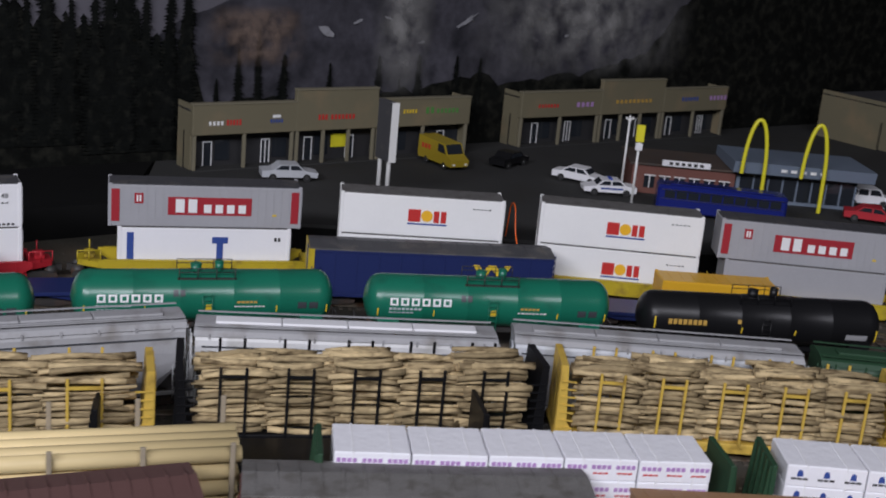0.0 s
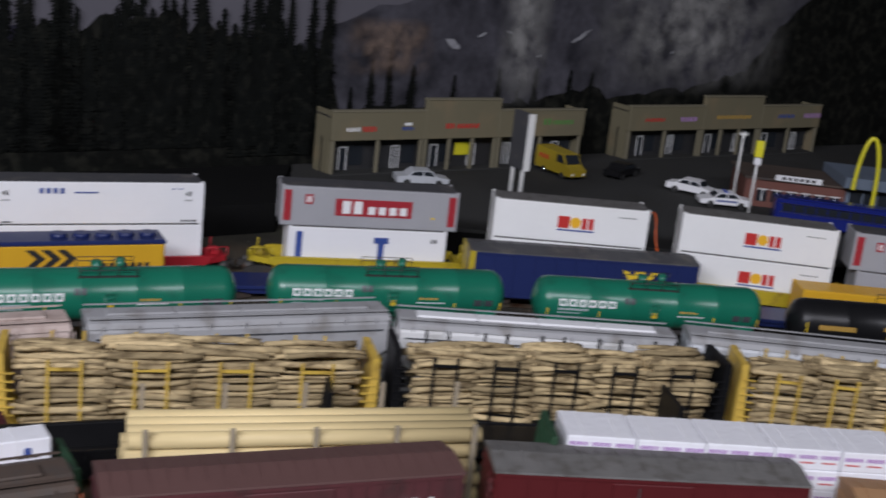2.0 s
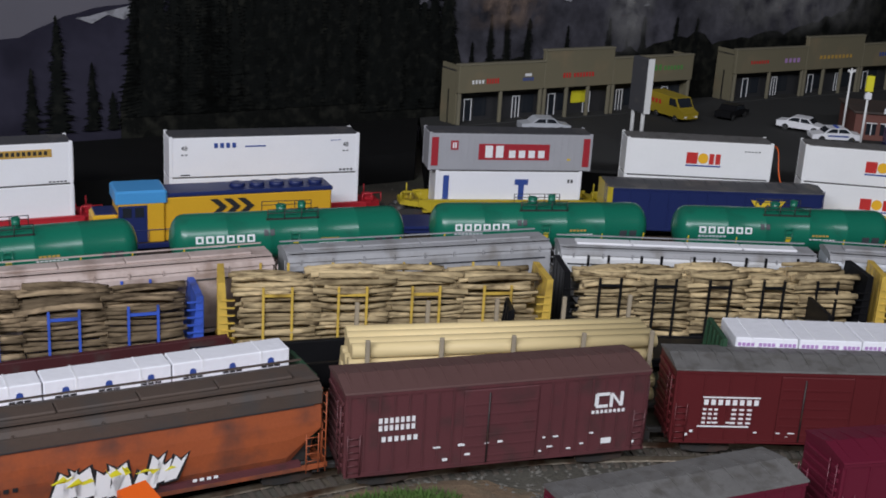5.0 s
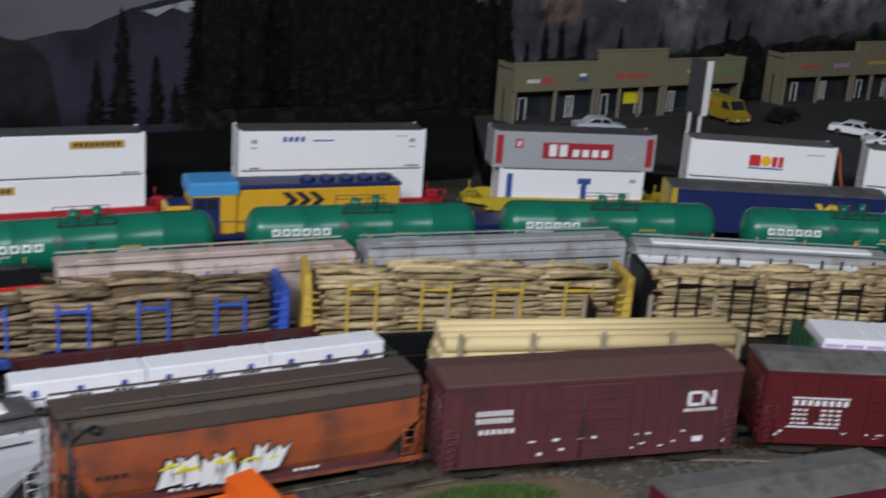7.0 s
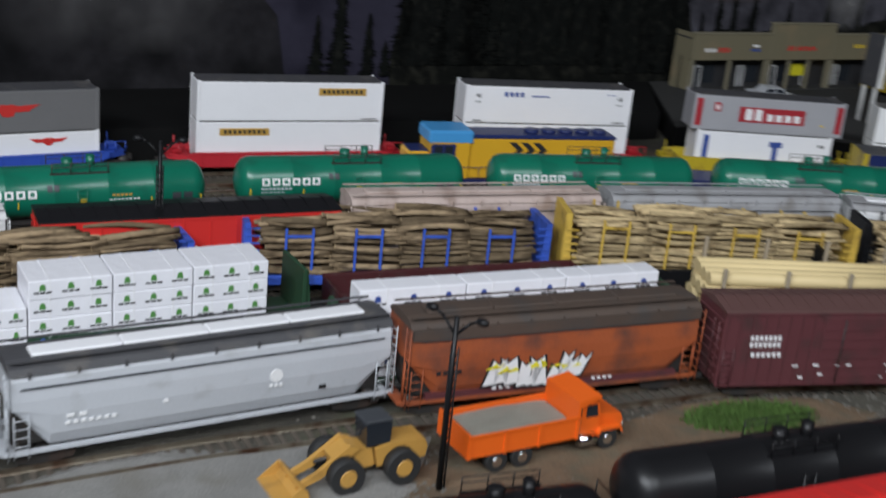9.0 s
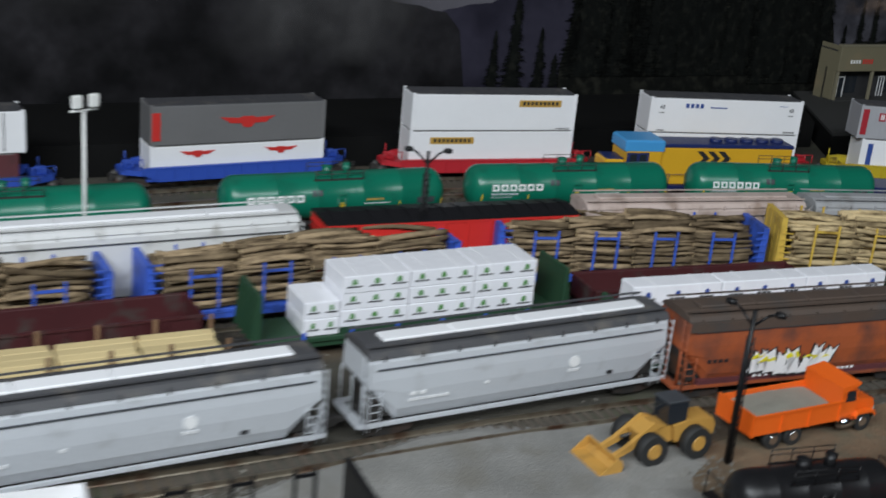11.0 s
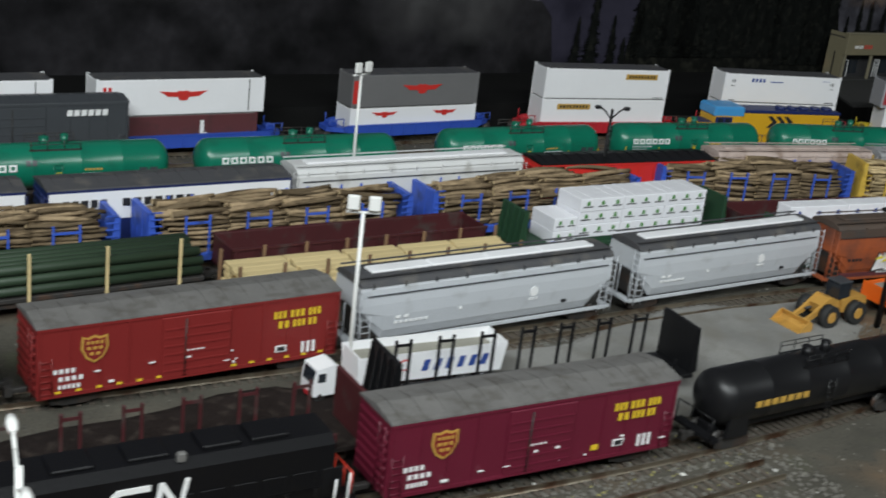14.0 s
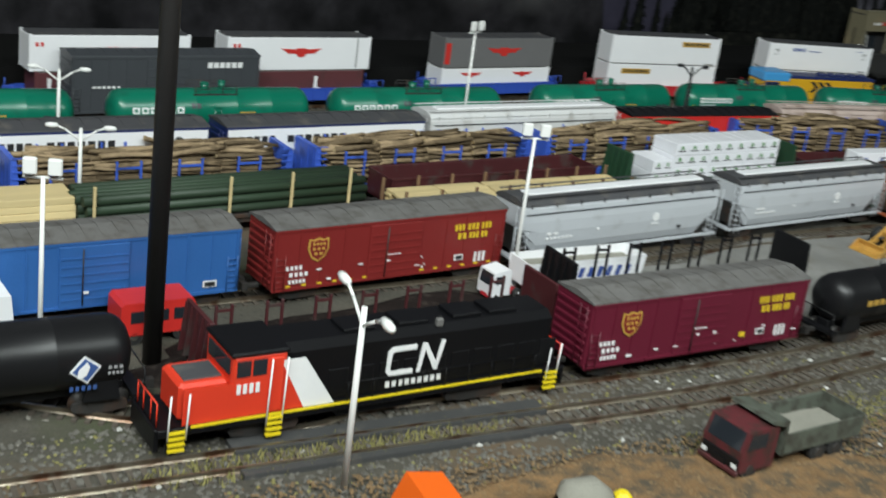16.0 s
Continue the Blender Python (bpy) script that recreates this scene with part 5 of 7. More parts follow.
def log_car(a, b, mat, label, seed, stacks=4, top=0.0495, loose=0.0, stake_gap=0.004):
    w = 0.035
    m, L = along(a, b, w)
    c = thing("log_car", m, label, "railway car", "pulpwood cars")
    h, y = L / 2, w / 2
    Geo().box(-h, h, -y, y, 0.0125, 0.0155, 0.0005).part("deck", mat, c)
    g = Geo().box(-h + 0.01, h - 0.01, -0.006, 0.006, 0.0085, 0.0126)
    for s in (-1, 1):
        g.box(-h + 0.012, h - 0.012, s * (y - 0.0012) - 0.0008, s * (y - 0.0012) + 0.0008, 0.0095, 0.0126)
    g.part("underframe", mat, c)
    for s in (-1, 1):
        x = s * (h - 0.0065)
        bk = Geo().prism([(x - s * 0.0055, 0.0155), (x + s * 0.0055, 0.0155), (x + s * 0.0055, top + 0.002), (x + s * 0.0015, top + 0.002), (x - s * 0.0008, 0.022)], "y", -y, y).part("bulkhead", mat, c)
        g = Geo()
        for k in range(7):
            z = 0.018 + k * 0.0048
            g.box(x - 0.0042, x + 0.0042, -y - 0.0008, -y + 0.0004, z, z + 0.0008)
        for yy in (-0.014, -0.005, 0.005, 0.014):
            g.box(x + s * 0.005 - 0.0008, x + s * 0.005 + 0.0012, yy - 0.0007, yy + 0.0007, 0.016, top + 0.001)
        g.part("bulkhead_rib", mat, bk)
    inner = L - 0.027
    n = stacks * 2
    for s in (-1, 1):
        for i in range(stacks):
            for k in (-1, 1):
                x = -inner / 2 + inner * (i + 0.5) / stacks + k * inner / stacks * 0.19
                Geo().box(x - 0.0008, x + 0.0008, s * y - 0.0008, s * y + 0.0008, 0.0145, top - (0.0015 if s < 0 else -0.002), 0.0002).part("stake", mat, c)
            x0 = -inner / 2 + inner * (i + 0.5) / stacks
            d = inner / stacks * 0.19
            Geo().box(x0 - d, x0 + d, s * y - 0.0005, s * y + 0.0005, top - 0.0075, top - 0.0058).part("stake_tie", mat, c)
    bogies(c, L + 0.004)
    # the load
    ld = thing("log_load", shifted(m, 0, 0, 0.0155), "load of short grey-brown bark logs in stacks", "logs", "pulpwood loads")
    rnd = random.Random(seed)
    per = inner / stacks
    logs = LOGS["bark_dark" if loose else "bark"]
    step = 0.0032
    for i in range(stacks):
        x0 = -inner / 2 + per * (i + 0.5)
        rows = int((top - 0.0165 + rnd.uniform(-0.003, 0.002)) / step)
        lean = rnd.uniform(-2.2, 2.2)
        for r in range(rows):
            z = 0.002 + r * step
            for q in range(8):
                if q > 1 and r < rows - 2:
                    continue
                yy = -0.0145 + q * 0.0041 + (0.002 if r % 2 and q else 0)
                k = rnd.uniform(0.62, 1.25)
                tilt = (0.5 + 1.6 * loose) * rnd.uniform(-3, 3) + lean
                long = per * rnd.uniform(0.98, 1.13) / 0.0465
                o = shared("log", rnd.choice(logs), ld, Matrix())
                o.matrix_basis = pose(x0 + rnd.uniform(-0.003, 0.003), yy + rnd.uniform(-0.0012, 0.0007), z + rnd.uniform(-0.0004, 0.0004), 0, tilt * 0.6, tilt * 0.5) @ Matrix.Diagonal((long, k, k, 1)) @ pose(0, 0, 0, rnd.uniform(0, 360), 0, 180 * rnd.randint(0, 1))
        for q in range(7 + int(4 * loose)):
            k = rnd.uniform(0.8, 1.25)
            o = shared("log", rnd.choice(logs), ld, Matrix())
            o.matrix_basis = pose(x0 + rnd.uniform(-0.007, 0.007), rnd.uniform(-0.0145, 0.013), rows * step + 0.0012 + rnd.uniform(0, 0.0035) * (0.5 + loose), rnd.uniform(0, 360), rnd.uniform(-5, 5) * (0.4 + loose), rnd.uniform(-7, 7) * (0.4 + loose)) @ Matrix.Diagonal((per * rnd.uniform(0.95, 1.12) / 0.0465, k, k, 1))
    return c


log_car((-0.317, 0.543), (-0.120, 0.606), "log_yellow", "yellow bulkhead log car loaded with pulpwood", 31, 4, top=0.0565)
log_car((-0.1155, 0.6225), (0.0875, 0.6715), "black", "black bulkhead log car loaded with pulpwood", 32, 5, top=0.0565)
log_car((0.093, 0.679), (0.298, 0.695), "log_yellow", "yellow bulkhead log car loaded with pulpwood", 33, 5, top=0.055)
log_car((-0.505, 0.448), (-0.323, 0.540), "log_blue", "blue bulkhead log car loaded with pulpwood", 34, 4, top=0.0485, loose=0.25)
log_car((-0.682, 0.281), (-0.522, 0.416), "log_blue", "blue bulkhead log car with uneven logs", 35, 4, top=0.0445, loose=0.6)
log_car((-0.853, 0.131), (-0.694, 0.268), "log_blue", "blue bulkhead log car with uneven logs", 36, 4, top=0.0445, loose=0.9)
log_car((-1.028, -0.012), (-0.866, 0.12), "log_blue", "blue bulkhead log car with uneven logs", 37, 4, top=0.044, loose=0.8)


# ---- lumber flat cars ----
def flat_car(m, L, mat, label, ends=0.0, w=0.034, end_mat=None, group="flat cars", deck=None):
    c = thing("flat_car", m, label, "railway car", group)
    h, y = L / 2, w / 2
    Geo().box(-h, h, -y, y, 0.0125, 0.0155, 0.0004).part("deck", deck or mat, c)
    g = Geo().prism([(-h + 0.012, 0.0126), (h - 0.012, 0.0126), (h - 0.035, 0.0088), (-h + 0.035, 0.0088)], "y", -y + 0.002, -y + 0.0035)
    g.prism([(-h + 0.012, 0.0126), (h - 0.012, 0.0126), (h - 0.035, 0.0088), (-h + 0.035, 0.0088)], "y", y - 0.0035, y - 0.002)
    g.part("side_girder", mat, c)
    if ends:
        for s in (-1, 1):
            x = s * (h - 0.002)
            bk = Geo().box(x - 0.0013, x + 0.0013, -y, y, 0.0155, ends, 0.0003).part("bulkhead", end_mat or mat, c)
            g = Geo()
            for yy in (-0.015, -0.0075, 0, 0.0075, 0.015):
                g.prism([(x + s * 0.0012, 0.0155), (x + s * 0.0052, 0.0155), (x + s * 0.0022, ends - 0.001), (x + s * 0.0012, ends - 0.001)], "y", yy - 0.0006, yy + 0.0006)
            g.part("bulkhead_rib", end_mat or mat, bk)
    bogies(c, L + 0.004)
    return c


def lumber_pack(m, L, w, H, mat, mk, marks, label, rows=2, mark_rows=1):
    p = thing("lumber_bundle", m, label, "lumber", "wrapped lumber bundles")
    Geo().box(-L / 2, L / 2, -w / 2, w / 2, 0, H, 0.0005).part("wrapping", mat, p)
    g = Geo()
    for i in range(2):
        x = -L / 4 + L / 2 * i
        g.box(x - 0.0004, x + 0.0004, -w / 2 - 0.0002, w / 2 + 0.0002, 0, H + 0.0002)
    g.part("strap", "white", p)
    for k in range(marks):
        x = -L / 2 + L * (k + 0.5) / marks
        for r in range(mark_rows):
            z = H * (r + 0.5) / mark_rows
            d = min(L / marks, 0.016) * 0.22
            if mk == "mark_purple":
                bars(p, mk, x - d * 1.9, x + d * 1.9, z + 0.0006, z + 0.0026, 4, -w / 2, "printed_mark", gap=0.25)
                bars(p, "mark_red", x - d * 1.6, x + d * 1.4, z - 0.002, z - 0.0012, 3, -w / 2, "printed_mark", gap=0.2)
                continue
            plate(p, mk, [(x - d * 0.55, z - 0.0002), (x + d * 0.55, z - 0.0002), (x + d * 0.4, z + 0.0028), (x, z + 0.0034), (x - d * 0.4, z + 0.0028)], -w / 2, "printed_mark")
            bars(p, "mark_black", x - d * 1.5, x + d * 1.5, z - 0.0019, z - 0.0009, 3, -w / 2, "printed_mark", gap=0.15)
    return p


def bundles(m, x0, x1, n, tiers, w, z0, H, mk, marks, label, y=0.0, jit=0.0004, seed=0):
    rnd = random.Random(seed)
    step = (x1 - x0) / n
    for t in range(tiers):
        for i in range(n):
            lumber_pack(shifted(m, x0 + step * (i + 0.5), y + rnd.uniform(-jit, jit), z0 + t * (H + 0.0002)), step - 0.0007, w, H, "wrap", mk, marks, label)


m, L = along((-0.025, 0.527), (0.173, 0.561), 0.034)
flat_car(m, L, "dark_green", "dark green bulkhead flat car with wrapped lumber", 0.06)
bundles(m, -L / 2 + 0.008, L / 2 - 0.012, 5, 4, 0.031, 0.0157, 0.0111, "mark_purple", 3, "white wrapped lumber bundle with purple print", seed=1)
m, L = along((0.19, 0.566), (0.365, 0.574), 0.034)
flat_car(m, L, "dark_green", "dark green bulkhead flat car with wrapped lumber", 0.06)
bundles(m, -L / 2 + 0.008, L / 2 - 0.008, 4, 4, 0.031, 0.0157, 0.0111, "mark_blue", 3, "white wrapped lumber bundle with blue print", seed=2)
m, L = along((-0.405, 0.33), (-0.235, 0.448), 0.034)
flat_car(m, L, "dark_green", "dark green bulkhead flat car with wrapped lumber", 0.05)
bundles(m, -L / 2 + 0.012, L / 2 - 0.0085, 4, 2, 0.0155, 0.0157, 0.0141, "mark_blue", 2, "white wrapped lumber bundle with a dark blue mark", y=-0.0082, seed=3)
bundles(m, -L / 2 + 0.012, L / 2 - 0.0085, 3, 3, 0.0155, 0.0157, 0.0141, "mark_blue", 3, "white wrapped lumber bundle with a dark blue mark", y=0.0082, seed=4)
m, L = along((-0.6085, 0.2722), (-0.4485, 0.4042), 0.034)
flat_car(m, L, "dark_green", "dark green bulkhead flat car with blue stakes", 0.045)
bundles(m, -L * 0.25, L * 0.385, 3, 3, 0.031, 0.0195, 0.0106, "mark_green", 3, "white wrapped lumber bundle with green marks", seed=5)
bundles(m, -L * 0.36, -L * 0.25, 1, 2, 0.031, 0.0157, 0.0106, "mark_green", 2, "white wrapped lumber bundle with green marks", seed=6)
for i in range(6):
    x = -L * 0.36 + L * 0.72 * i / 5
    Geo().box(x - 0.0012, x + 0.0012, -0.0182, -0.0168, 0.011, 0.0195, 0.0003).alone("stake_pocket", "log_blue", "blue stake pocket on the flat car", "stake pocket", "stake pockets").matrix_basis = m
Geo().box(-L * 0.25, L * 0.385, -0.0155, 0.0155, 0.0155, 0.0195).alone("timber_skid", "dark_green", "dark timber skid under lumber bundles", "skid").matrix_basis = m

# pole load
m, L = along((-0.2255, 0.4695), (-0.056, 0.532), 0.034)
flat_car(m, L + 0.012, "steel", "weathered flat car carrying long pale poles", 0.0)
ld = thing("pole_load", shifted(m, 0, 0, 0.0155), "pale peeled poles between grey stakes", "poles")
POLE = Geo().rod((-0.0865, 0, 0), (0.0865, 0, 0), 0.0042, 0.0039, n=14).mesh("pole", "lumber")
for r in range(5):
    for q in range(4):
        shared("pole", POLE, ld, pose(random.uniform(-0.0025, 0.0025), -0.0124 + q * 0.0084, 0.0042 + r * 0.0082, random.uniform(0, 360), random.uniform(-0.25, 0.25), random.uniform(-0.5, 0.5)))
for i in range(5):
    x = -L / 2 + 0.012 + (L - 0.02) * i / 4
    for s in (-1, 1):
        o = Geo().box(x - 0.0012, x + 0.0012, s * 0.0178 - 0.001, s * 0.0178 + 0.001, 0.012, 0.0685 if s > 0 else 0.0605, 0.0003).alone("stake", "stake_wood", "grey wooden stake holding the poles", "stake", "pole car stakes")
        o.matrix_basis = m

# sawn lumber between brown posts
m, L = along((-0.778, 0.088), (-0.605, 0.233), 0.032)
flat_car(m, L, "brown_stake", "brown flat car loaded with sawn lumber", 0.0, w=0.032)
ld = thing("lumber_load", shifted(m, 0, 0, 0.0155), "pale yellow sawn lumber stacked on a flat car", "lumber")
rnd = random.Random(91)
BOARD = Geo().box(-0.0205, 0.0205, -0.0036, 0.0036, 0, 0.0022, 0.0002).mesh("board", "lumber")
for r in range(6):
    for i in range(5):
        for q in range(4):
            if r < 5 and 0 < q < 3:
                continue
            x0 = -L / 2 + 0.004 + (L - 0.008) * (i + 0.5) / 5
            shared("board", BOARD, ld, pose(x0 + rnd.uniform(-0.0012, 0.0012), -0.0112 + q * 0.00745 + rnd.uniform(-0.0003, 0.0003), r * 0.00235, 0, 0, rnd.uniform(-0.4, 0.4)))
for i in range(8):
    x = -L / 2 + 0.004 + (L - 0.008) * i / 7
    for s in (-1, 1):
        o = Geo().box(x - 0.0012, x + 0.0012, s * 0.0168 - 0.0008, s * 0.0168 + 0.0008, 0.012, 0.037, 0.0003).alone("stake", "brown_stake", "brown wooden stake beside sawn lumber", "stake", "lumber car stakes")
        o.matrix_basis = m


def gondola(a, b, mat, label, top=0.034, w=0.034, load=None):
    m, L = along(a, b, w)
    c = thing("gondola", m, label, "railway car", "gondolas")
    h, y = L / 2, w / 2
    Geo().box(-h, h, -y, y, 0.0125, 0.015).part("floor_plate", mat, c)
    for s in (-1, 1):
        Geo().box(-h, h, s * (y - 0.0007) - 0.0007, s * (y - 0.0007) + 0.0007, 0.0125, top, 0.0003).part("side", mat, c)
        Geo().box(s * (h - 0.0007) - 0.0007, s * (h - 0.0007) + 0.0007, -y, y, 0.0125, top, 0.0003).part("end", mat, c)
        g = Geo().box(-h, h, s * y - 0.0009, s * y + 0.0009, top - 0.001, top + 0.0006)
        for i in range(12):
            x = -h + 0.003 + (L - 0.006) * i / 11
            g.box(x - 0.0006, x + 0.0006, s * y - 0.0008, s * y + 0.0008, 0.0125, top)
        g.part("side_rib", mat, c)
    bogies(c, L + 0.004)
    return c


gondola((-0.792, 0.128), (-0.636, 0.262), "maroon", "dull maroon empty gondola behind the lumber", 0.0325)
gondola((-0.432, 0.414), (-0.290, 0.510), "maroon", "dull maroon empty gondola behind wrapped bundles", 0.028)
g1 = gondola((-0.309, 0.482), (-0.159, 0.552), "black", "black gondola with white lettering", 0.028)
bars(g1, "mark_white", -0.09, -0.074, 0.017, 0.022, 2, -0.0178)

# green pole load
m = pose(-0.9, 0.052, 0, 0, 0, 43)
L = 0.225
flat_car(m, L, "steel", "flat car loaded with dark green poles", 0.0)
ld = thing("pole_load", shifted(m, 0, 0, 0.0155), "dark green treated poles held by pale stakes", "poles")
GP = Geo().rod((-0.108, 0, 0), (0.108, 0, 0), 0.0036, 0.0032, n=10).mesh("pole", "green_pole")
for r in range(3):
    for q in range(5):
        shared("pole", GP, ld, pose(random.uniform(-0.004, 0.004), -0.013 + q * 0.0066, 0.0037 + r * 0.0068, random.uniform(0, 360), 0, 0))
for i in range(5):
    x = -L / 2 + 0.012 + (L - 0.03) * i / 4
    o = Geo().box(x - 0.001, x + 0.001, -0.0182, -0.0165, 0.012, 0.044, 0.0003).alone("stake", "lumber", "pale wooden stake against green poles", "stake", "pole car stakes")
    o.matrix_basis = m
# pale boards at the left of the green poles
m = pose(-1.03, -0.055, 0, 0, 0, 40)
flat_car(m, 0.13, "brown_stake", "flat car with pale boards and a white crate", 0.0)
ld = thing("lumber_load", shifted(m, 0, 0, 0.0155), "pale boards stacked on a flat car", "lumber")
for r in range(4):
    Geo().box(-0.06, 0.06, -0.015, 0.015, r * 0.0048, r * 0.0048 + 0.0045, 0.0003).part("board_pack", "lumber", ld)

# empty bulkhead flat car between the poles and the pulpwood
m, L = along((-0.1455, 0.578), (0.0545, 0.624), 0.034)
flat_car(m, L, "black", "empty black bulkhead flat car beside the pulpwood", 0.046)

# empty stake cars
def stake_car(a, b, mat, label, ends, hi):
    m, L = along(a, b, 0.034)
    c = flat_car(m, L, mat, label, ends, group="empty stake cars", deck="near_black" if mat == "maroon" else None)
    for s in (-1, 1):
        for i in range(7):
            for k in (-1, 1):
                x = -L * 0.4 + L * 0.8 * i / 6 + k * 0.0045
                Geo().box(x - 0.0008, x + 0.0008, s * 0.0165 - 0.0008, s * 0.0165 + 0.0008, 0.0155, hi if s > 0 else hi * 0.62, 0.0002).part("stake", mat, c)
            x = -L * 0.4 + L * 0.8 * i / 6
            Geo().box(x - 0.0045, x + 0.0045, s * 0.0165 - 0.0005, s * 0.0165 + 0.0005, (hi if s > 0 else hi * 0.62) - 0.004, (hi if s > 0 else hi * 0.62) - 0.0025).part("stake_tie", mat, c)
    return c


stake_car((-0.65, -0.032), (-0.484, 0.092), "black", "empty black bulkhead flat car with stakes", 0.046, 0.043)
stake_car((-0.831, -0.205), (-0.657, -0.066), "maroon", "maroon bulkhead flat car with stakes and dark scrap", 0.044, 0.038)


# ---- locomotives ----
def loco_trucks(c, L, wheels=2, x=0.062):
    for s in (-1, 1):
        t = shared("bogie", FRAME, c, pose(s * x, 0, 0) @ Matrix.Diagonal((1.35, 1.1, 1.05, 1)))
        for dx in (-0.0095, 0.0095):
            for dy in (-1, 1):
                shared("wheel", WHEEL, t, pose(dx, dy * 0.0072, RAIL_TOP + 0.0052, 0, 0, 90 * dy))
    Geo().prism([(-0.026, 0.0135), (0.026, 0.0135), (0.022, 0.0065), (-0.022, 0.0065)], "y", -0.0125, 0.0125).part("fuel_tank", "loco_black", c)


m, L = along((-0.8325, -0.2725), (-0.6490, -0.1235), 0.036)
m = m @ Matrix.Diagonal((1, 1, 1.06, 1))
c = thing("locomotive", m, "black and red diesel locomotive with white stripe", "locomotive")
h, y = L / 2, 0.018
Geo().box(-h, h, -y, y, 0.0125, 0.0165, 0.0004).part("frame", "loco_black", c)
Geo().box(-h + 0.016, h - 0.016, -y - 0.0005, -y + 0.0004, 0.0158, 0.0168).part("sill_stripe", "safety_yellow", c, "yellow sill stripe")
Geo().prism([(-0.0145, 0.0165), (-0.0145, 0.0445), (-0.010, 0.048), (0.010, 0.048), (0.0145, 0.0445), (0.0145, 0.0165)], "x", -h + 0.064, h - 0.012).part("hood", "loco_black", c, "long black hood")
for x0, hh in ((-0.02, 0.0018), (0.012, 0.0018), (0.045, 0.0022), (0.068, 0.0022)):
    Geo().box(x0, x0 + 0.018, -0.008, 0.008, 0.0478, 0.0478 + hh, 0.0005).part("roof_fan", "loco_black", c)
Geo().box(0.032, 0.036, -0.013, -0.010, 0.047, 0.0512, 0.0005).part("roof_box", "light_roof", c, "small pale roof box")
for i in range(10):
    x = -0.03 + i * 0.0145
    Geo().box(x, x + 0.011, -0.0149, -0.0143, 0.019, 0.033, 0.0002).part("hood_door", "loco_black", c)
cab = Geo().box(-h + 0.036, -h + 0.064, -0.0165, 0.0165, 0.0165, 0.0465, 0.001).part("cab", "loco_red", c, "red cab")
Geo().box(-h + 0.035, -h + 0.065, -0.0172, 0.0172, 0.0462, 0.0485, 0.001).part("cab_roof", "loco_black", cab, "black cab roof")
for x0 in (-h + 0.0378, -h + 0.046):
    Geo().box(x0, x0 + 0.0072, -0.0172, -0.0163, 0.0365, 0.0445, 0.0003).part("window", "glass", cab)
Geo().box(-h + 0.0352, -h + 0.0362, -0.013, 0.013, 0.037, 0.0445, 0.0002).part("windscreen", "glass", cab)
Geo().box(-h + 0.0548, -h + 0.0618, -0.0174, -0.0164, 0.0175, 0.0445, 0.0003).part("cab_door", "loco_red", cab)
nose = Geo().box(-h + 0.0115, -h + 0.0365, -0.0125, 0.0125, 0.0165, 0.0345, 0.0016).part("nose", "loco_red", c, "low red nose")
Geo().box(-h + 0.015, -h + 0.034, -0.0085, 0.0085, 0.0344, 0.0352, 0.0003).part("nose_top", "roof_grey", nose)
# red side panel and slanting white stripe
plate(c, "loco_red", [(-h + 0.012, 0.0168), (-h + 0.0745, 0.0168), (-h + 0.0605, 0.0425), (-h + 0.0365, 0.0425), (-h + 0.0365, 0.034), (-h + 0.012, 0.034)], -0.0166, "side_panel", "red side panel")
plate(c, "mark_white", [(-h + 0.0745, 0.0168), (-h + 0.0915, 0.0168), (-h + 0.0735, 0.0425), (-h + 0.0605, 0.0425)], -0.0168, "side_stripe", "slanting white stripe")
bars(c, "mark_white", -h + 0.0375, -h + 0.0505, 0.0285, 0.0332, 4, -0.0171, "cab_number")
g = Geo()
x0, z0, k0 = 0.0025, 0.0252, 1.12
for q in ([(0, 0.002), (0.0022, 0), (0.0145, 0), (0.0145, 0.0022), (0.003, 0.0022), (0.0022, 0.003), (0.0028, 0.0105), (0.004, 0.0113), (0.0155, 0.0113), (0.0155, 0.0135), (0.0028, 0.0135), (0.0005, 0.0115)], [(0.0165, 0), (0.0185, 0), (0.0205, 0.0108), (0.0188, 0.0135)], [(0.0188, 0.0135), (0.021, 0.0135), (0.0275, 0.003), (0.026, 0)], [(0.026, 0), (0.0278, 0), (0.031, 0.0138), (0.029, 0.0138)]):
    g.prism([(x0 + k0 * a, z0 + k0 * b) for a, b in q], "y", -0.0153, -0.0145)
g.part("logo", "mark_white", c, "white angular railway logo")
bars(c, "mark_white", x0, x0 + 0.035, 0.0192, 0.0222, 9, -0.0151)
for x, zt in ((-h + 0.0045, 0.033), (-h + 0.0135, 0.033), (-h + 0.0542, 0.0445), (-h + 0.0624, 0.0445), (h - 0.006, 0.031), (h - 0.013, 0.029)):
    Geo().rod((x, -0.0187, 0.011), (x + 0.001, -0.0187, zt), 0.0005, n=6).part("grab_iron", "mark_white", c, "white grab iron")
for x in (-h + 0.009, -h + 0.0585, h - 0.0095):
    for k in range(4):
        Geo().box(x - 0.004, x + 0.004, -0.0195, -0.0165, 0.0055 + k * 0.0029, 0.0066 + k * 0.0029).part("step", "safety_yellow", c, "yellow edged step")
    Geo().box(x - 0.0042, x + 0.0042, -0.0175, -0.0165, 0.0045, 0.0165).part("step_back", "loco_black", c)
g = Geo()
for i in range(9):
    x = -0.02 + i * 0.0145
    g.rod((x, -0.0182, 0.0165), (x, -0.0182, 0.0265), 0.0003, n=5)
g.rod((-0.022, -0.0182, 0.0265), (0.098, -0.0182, 0.0265), 0.0003, n=5)
g.part("handrail", "loco_black", c)
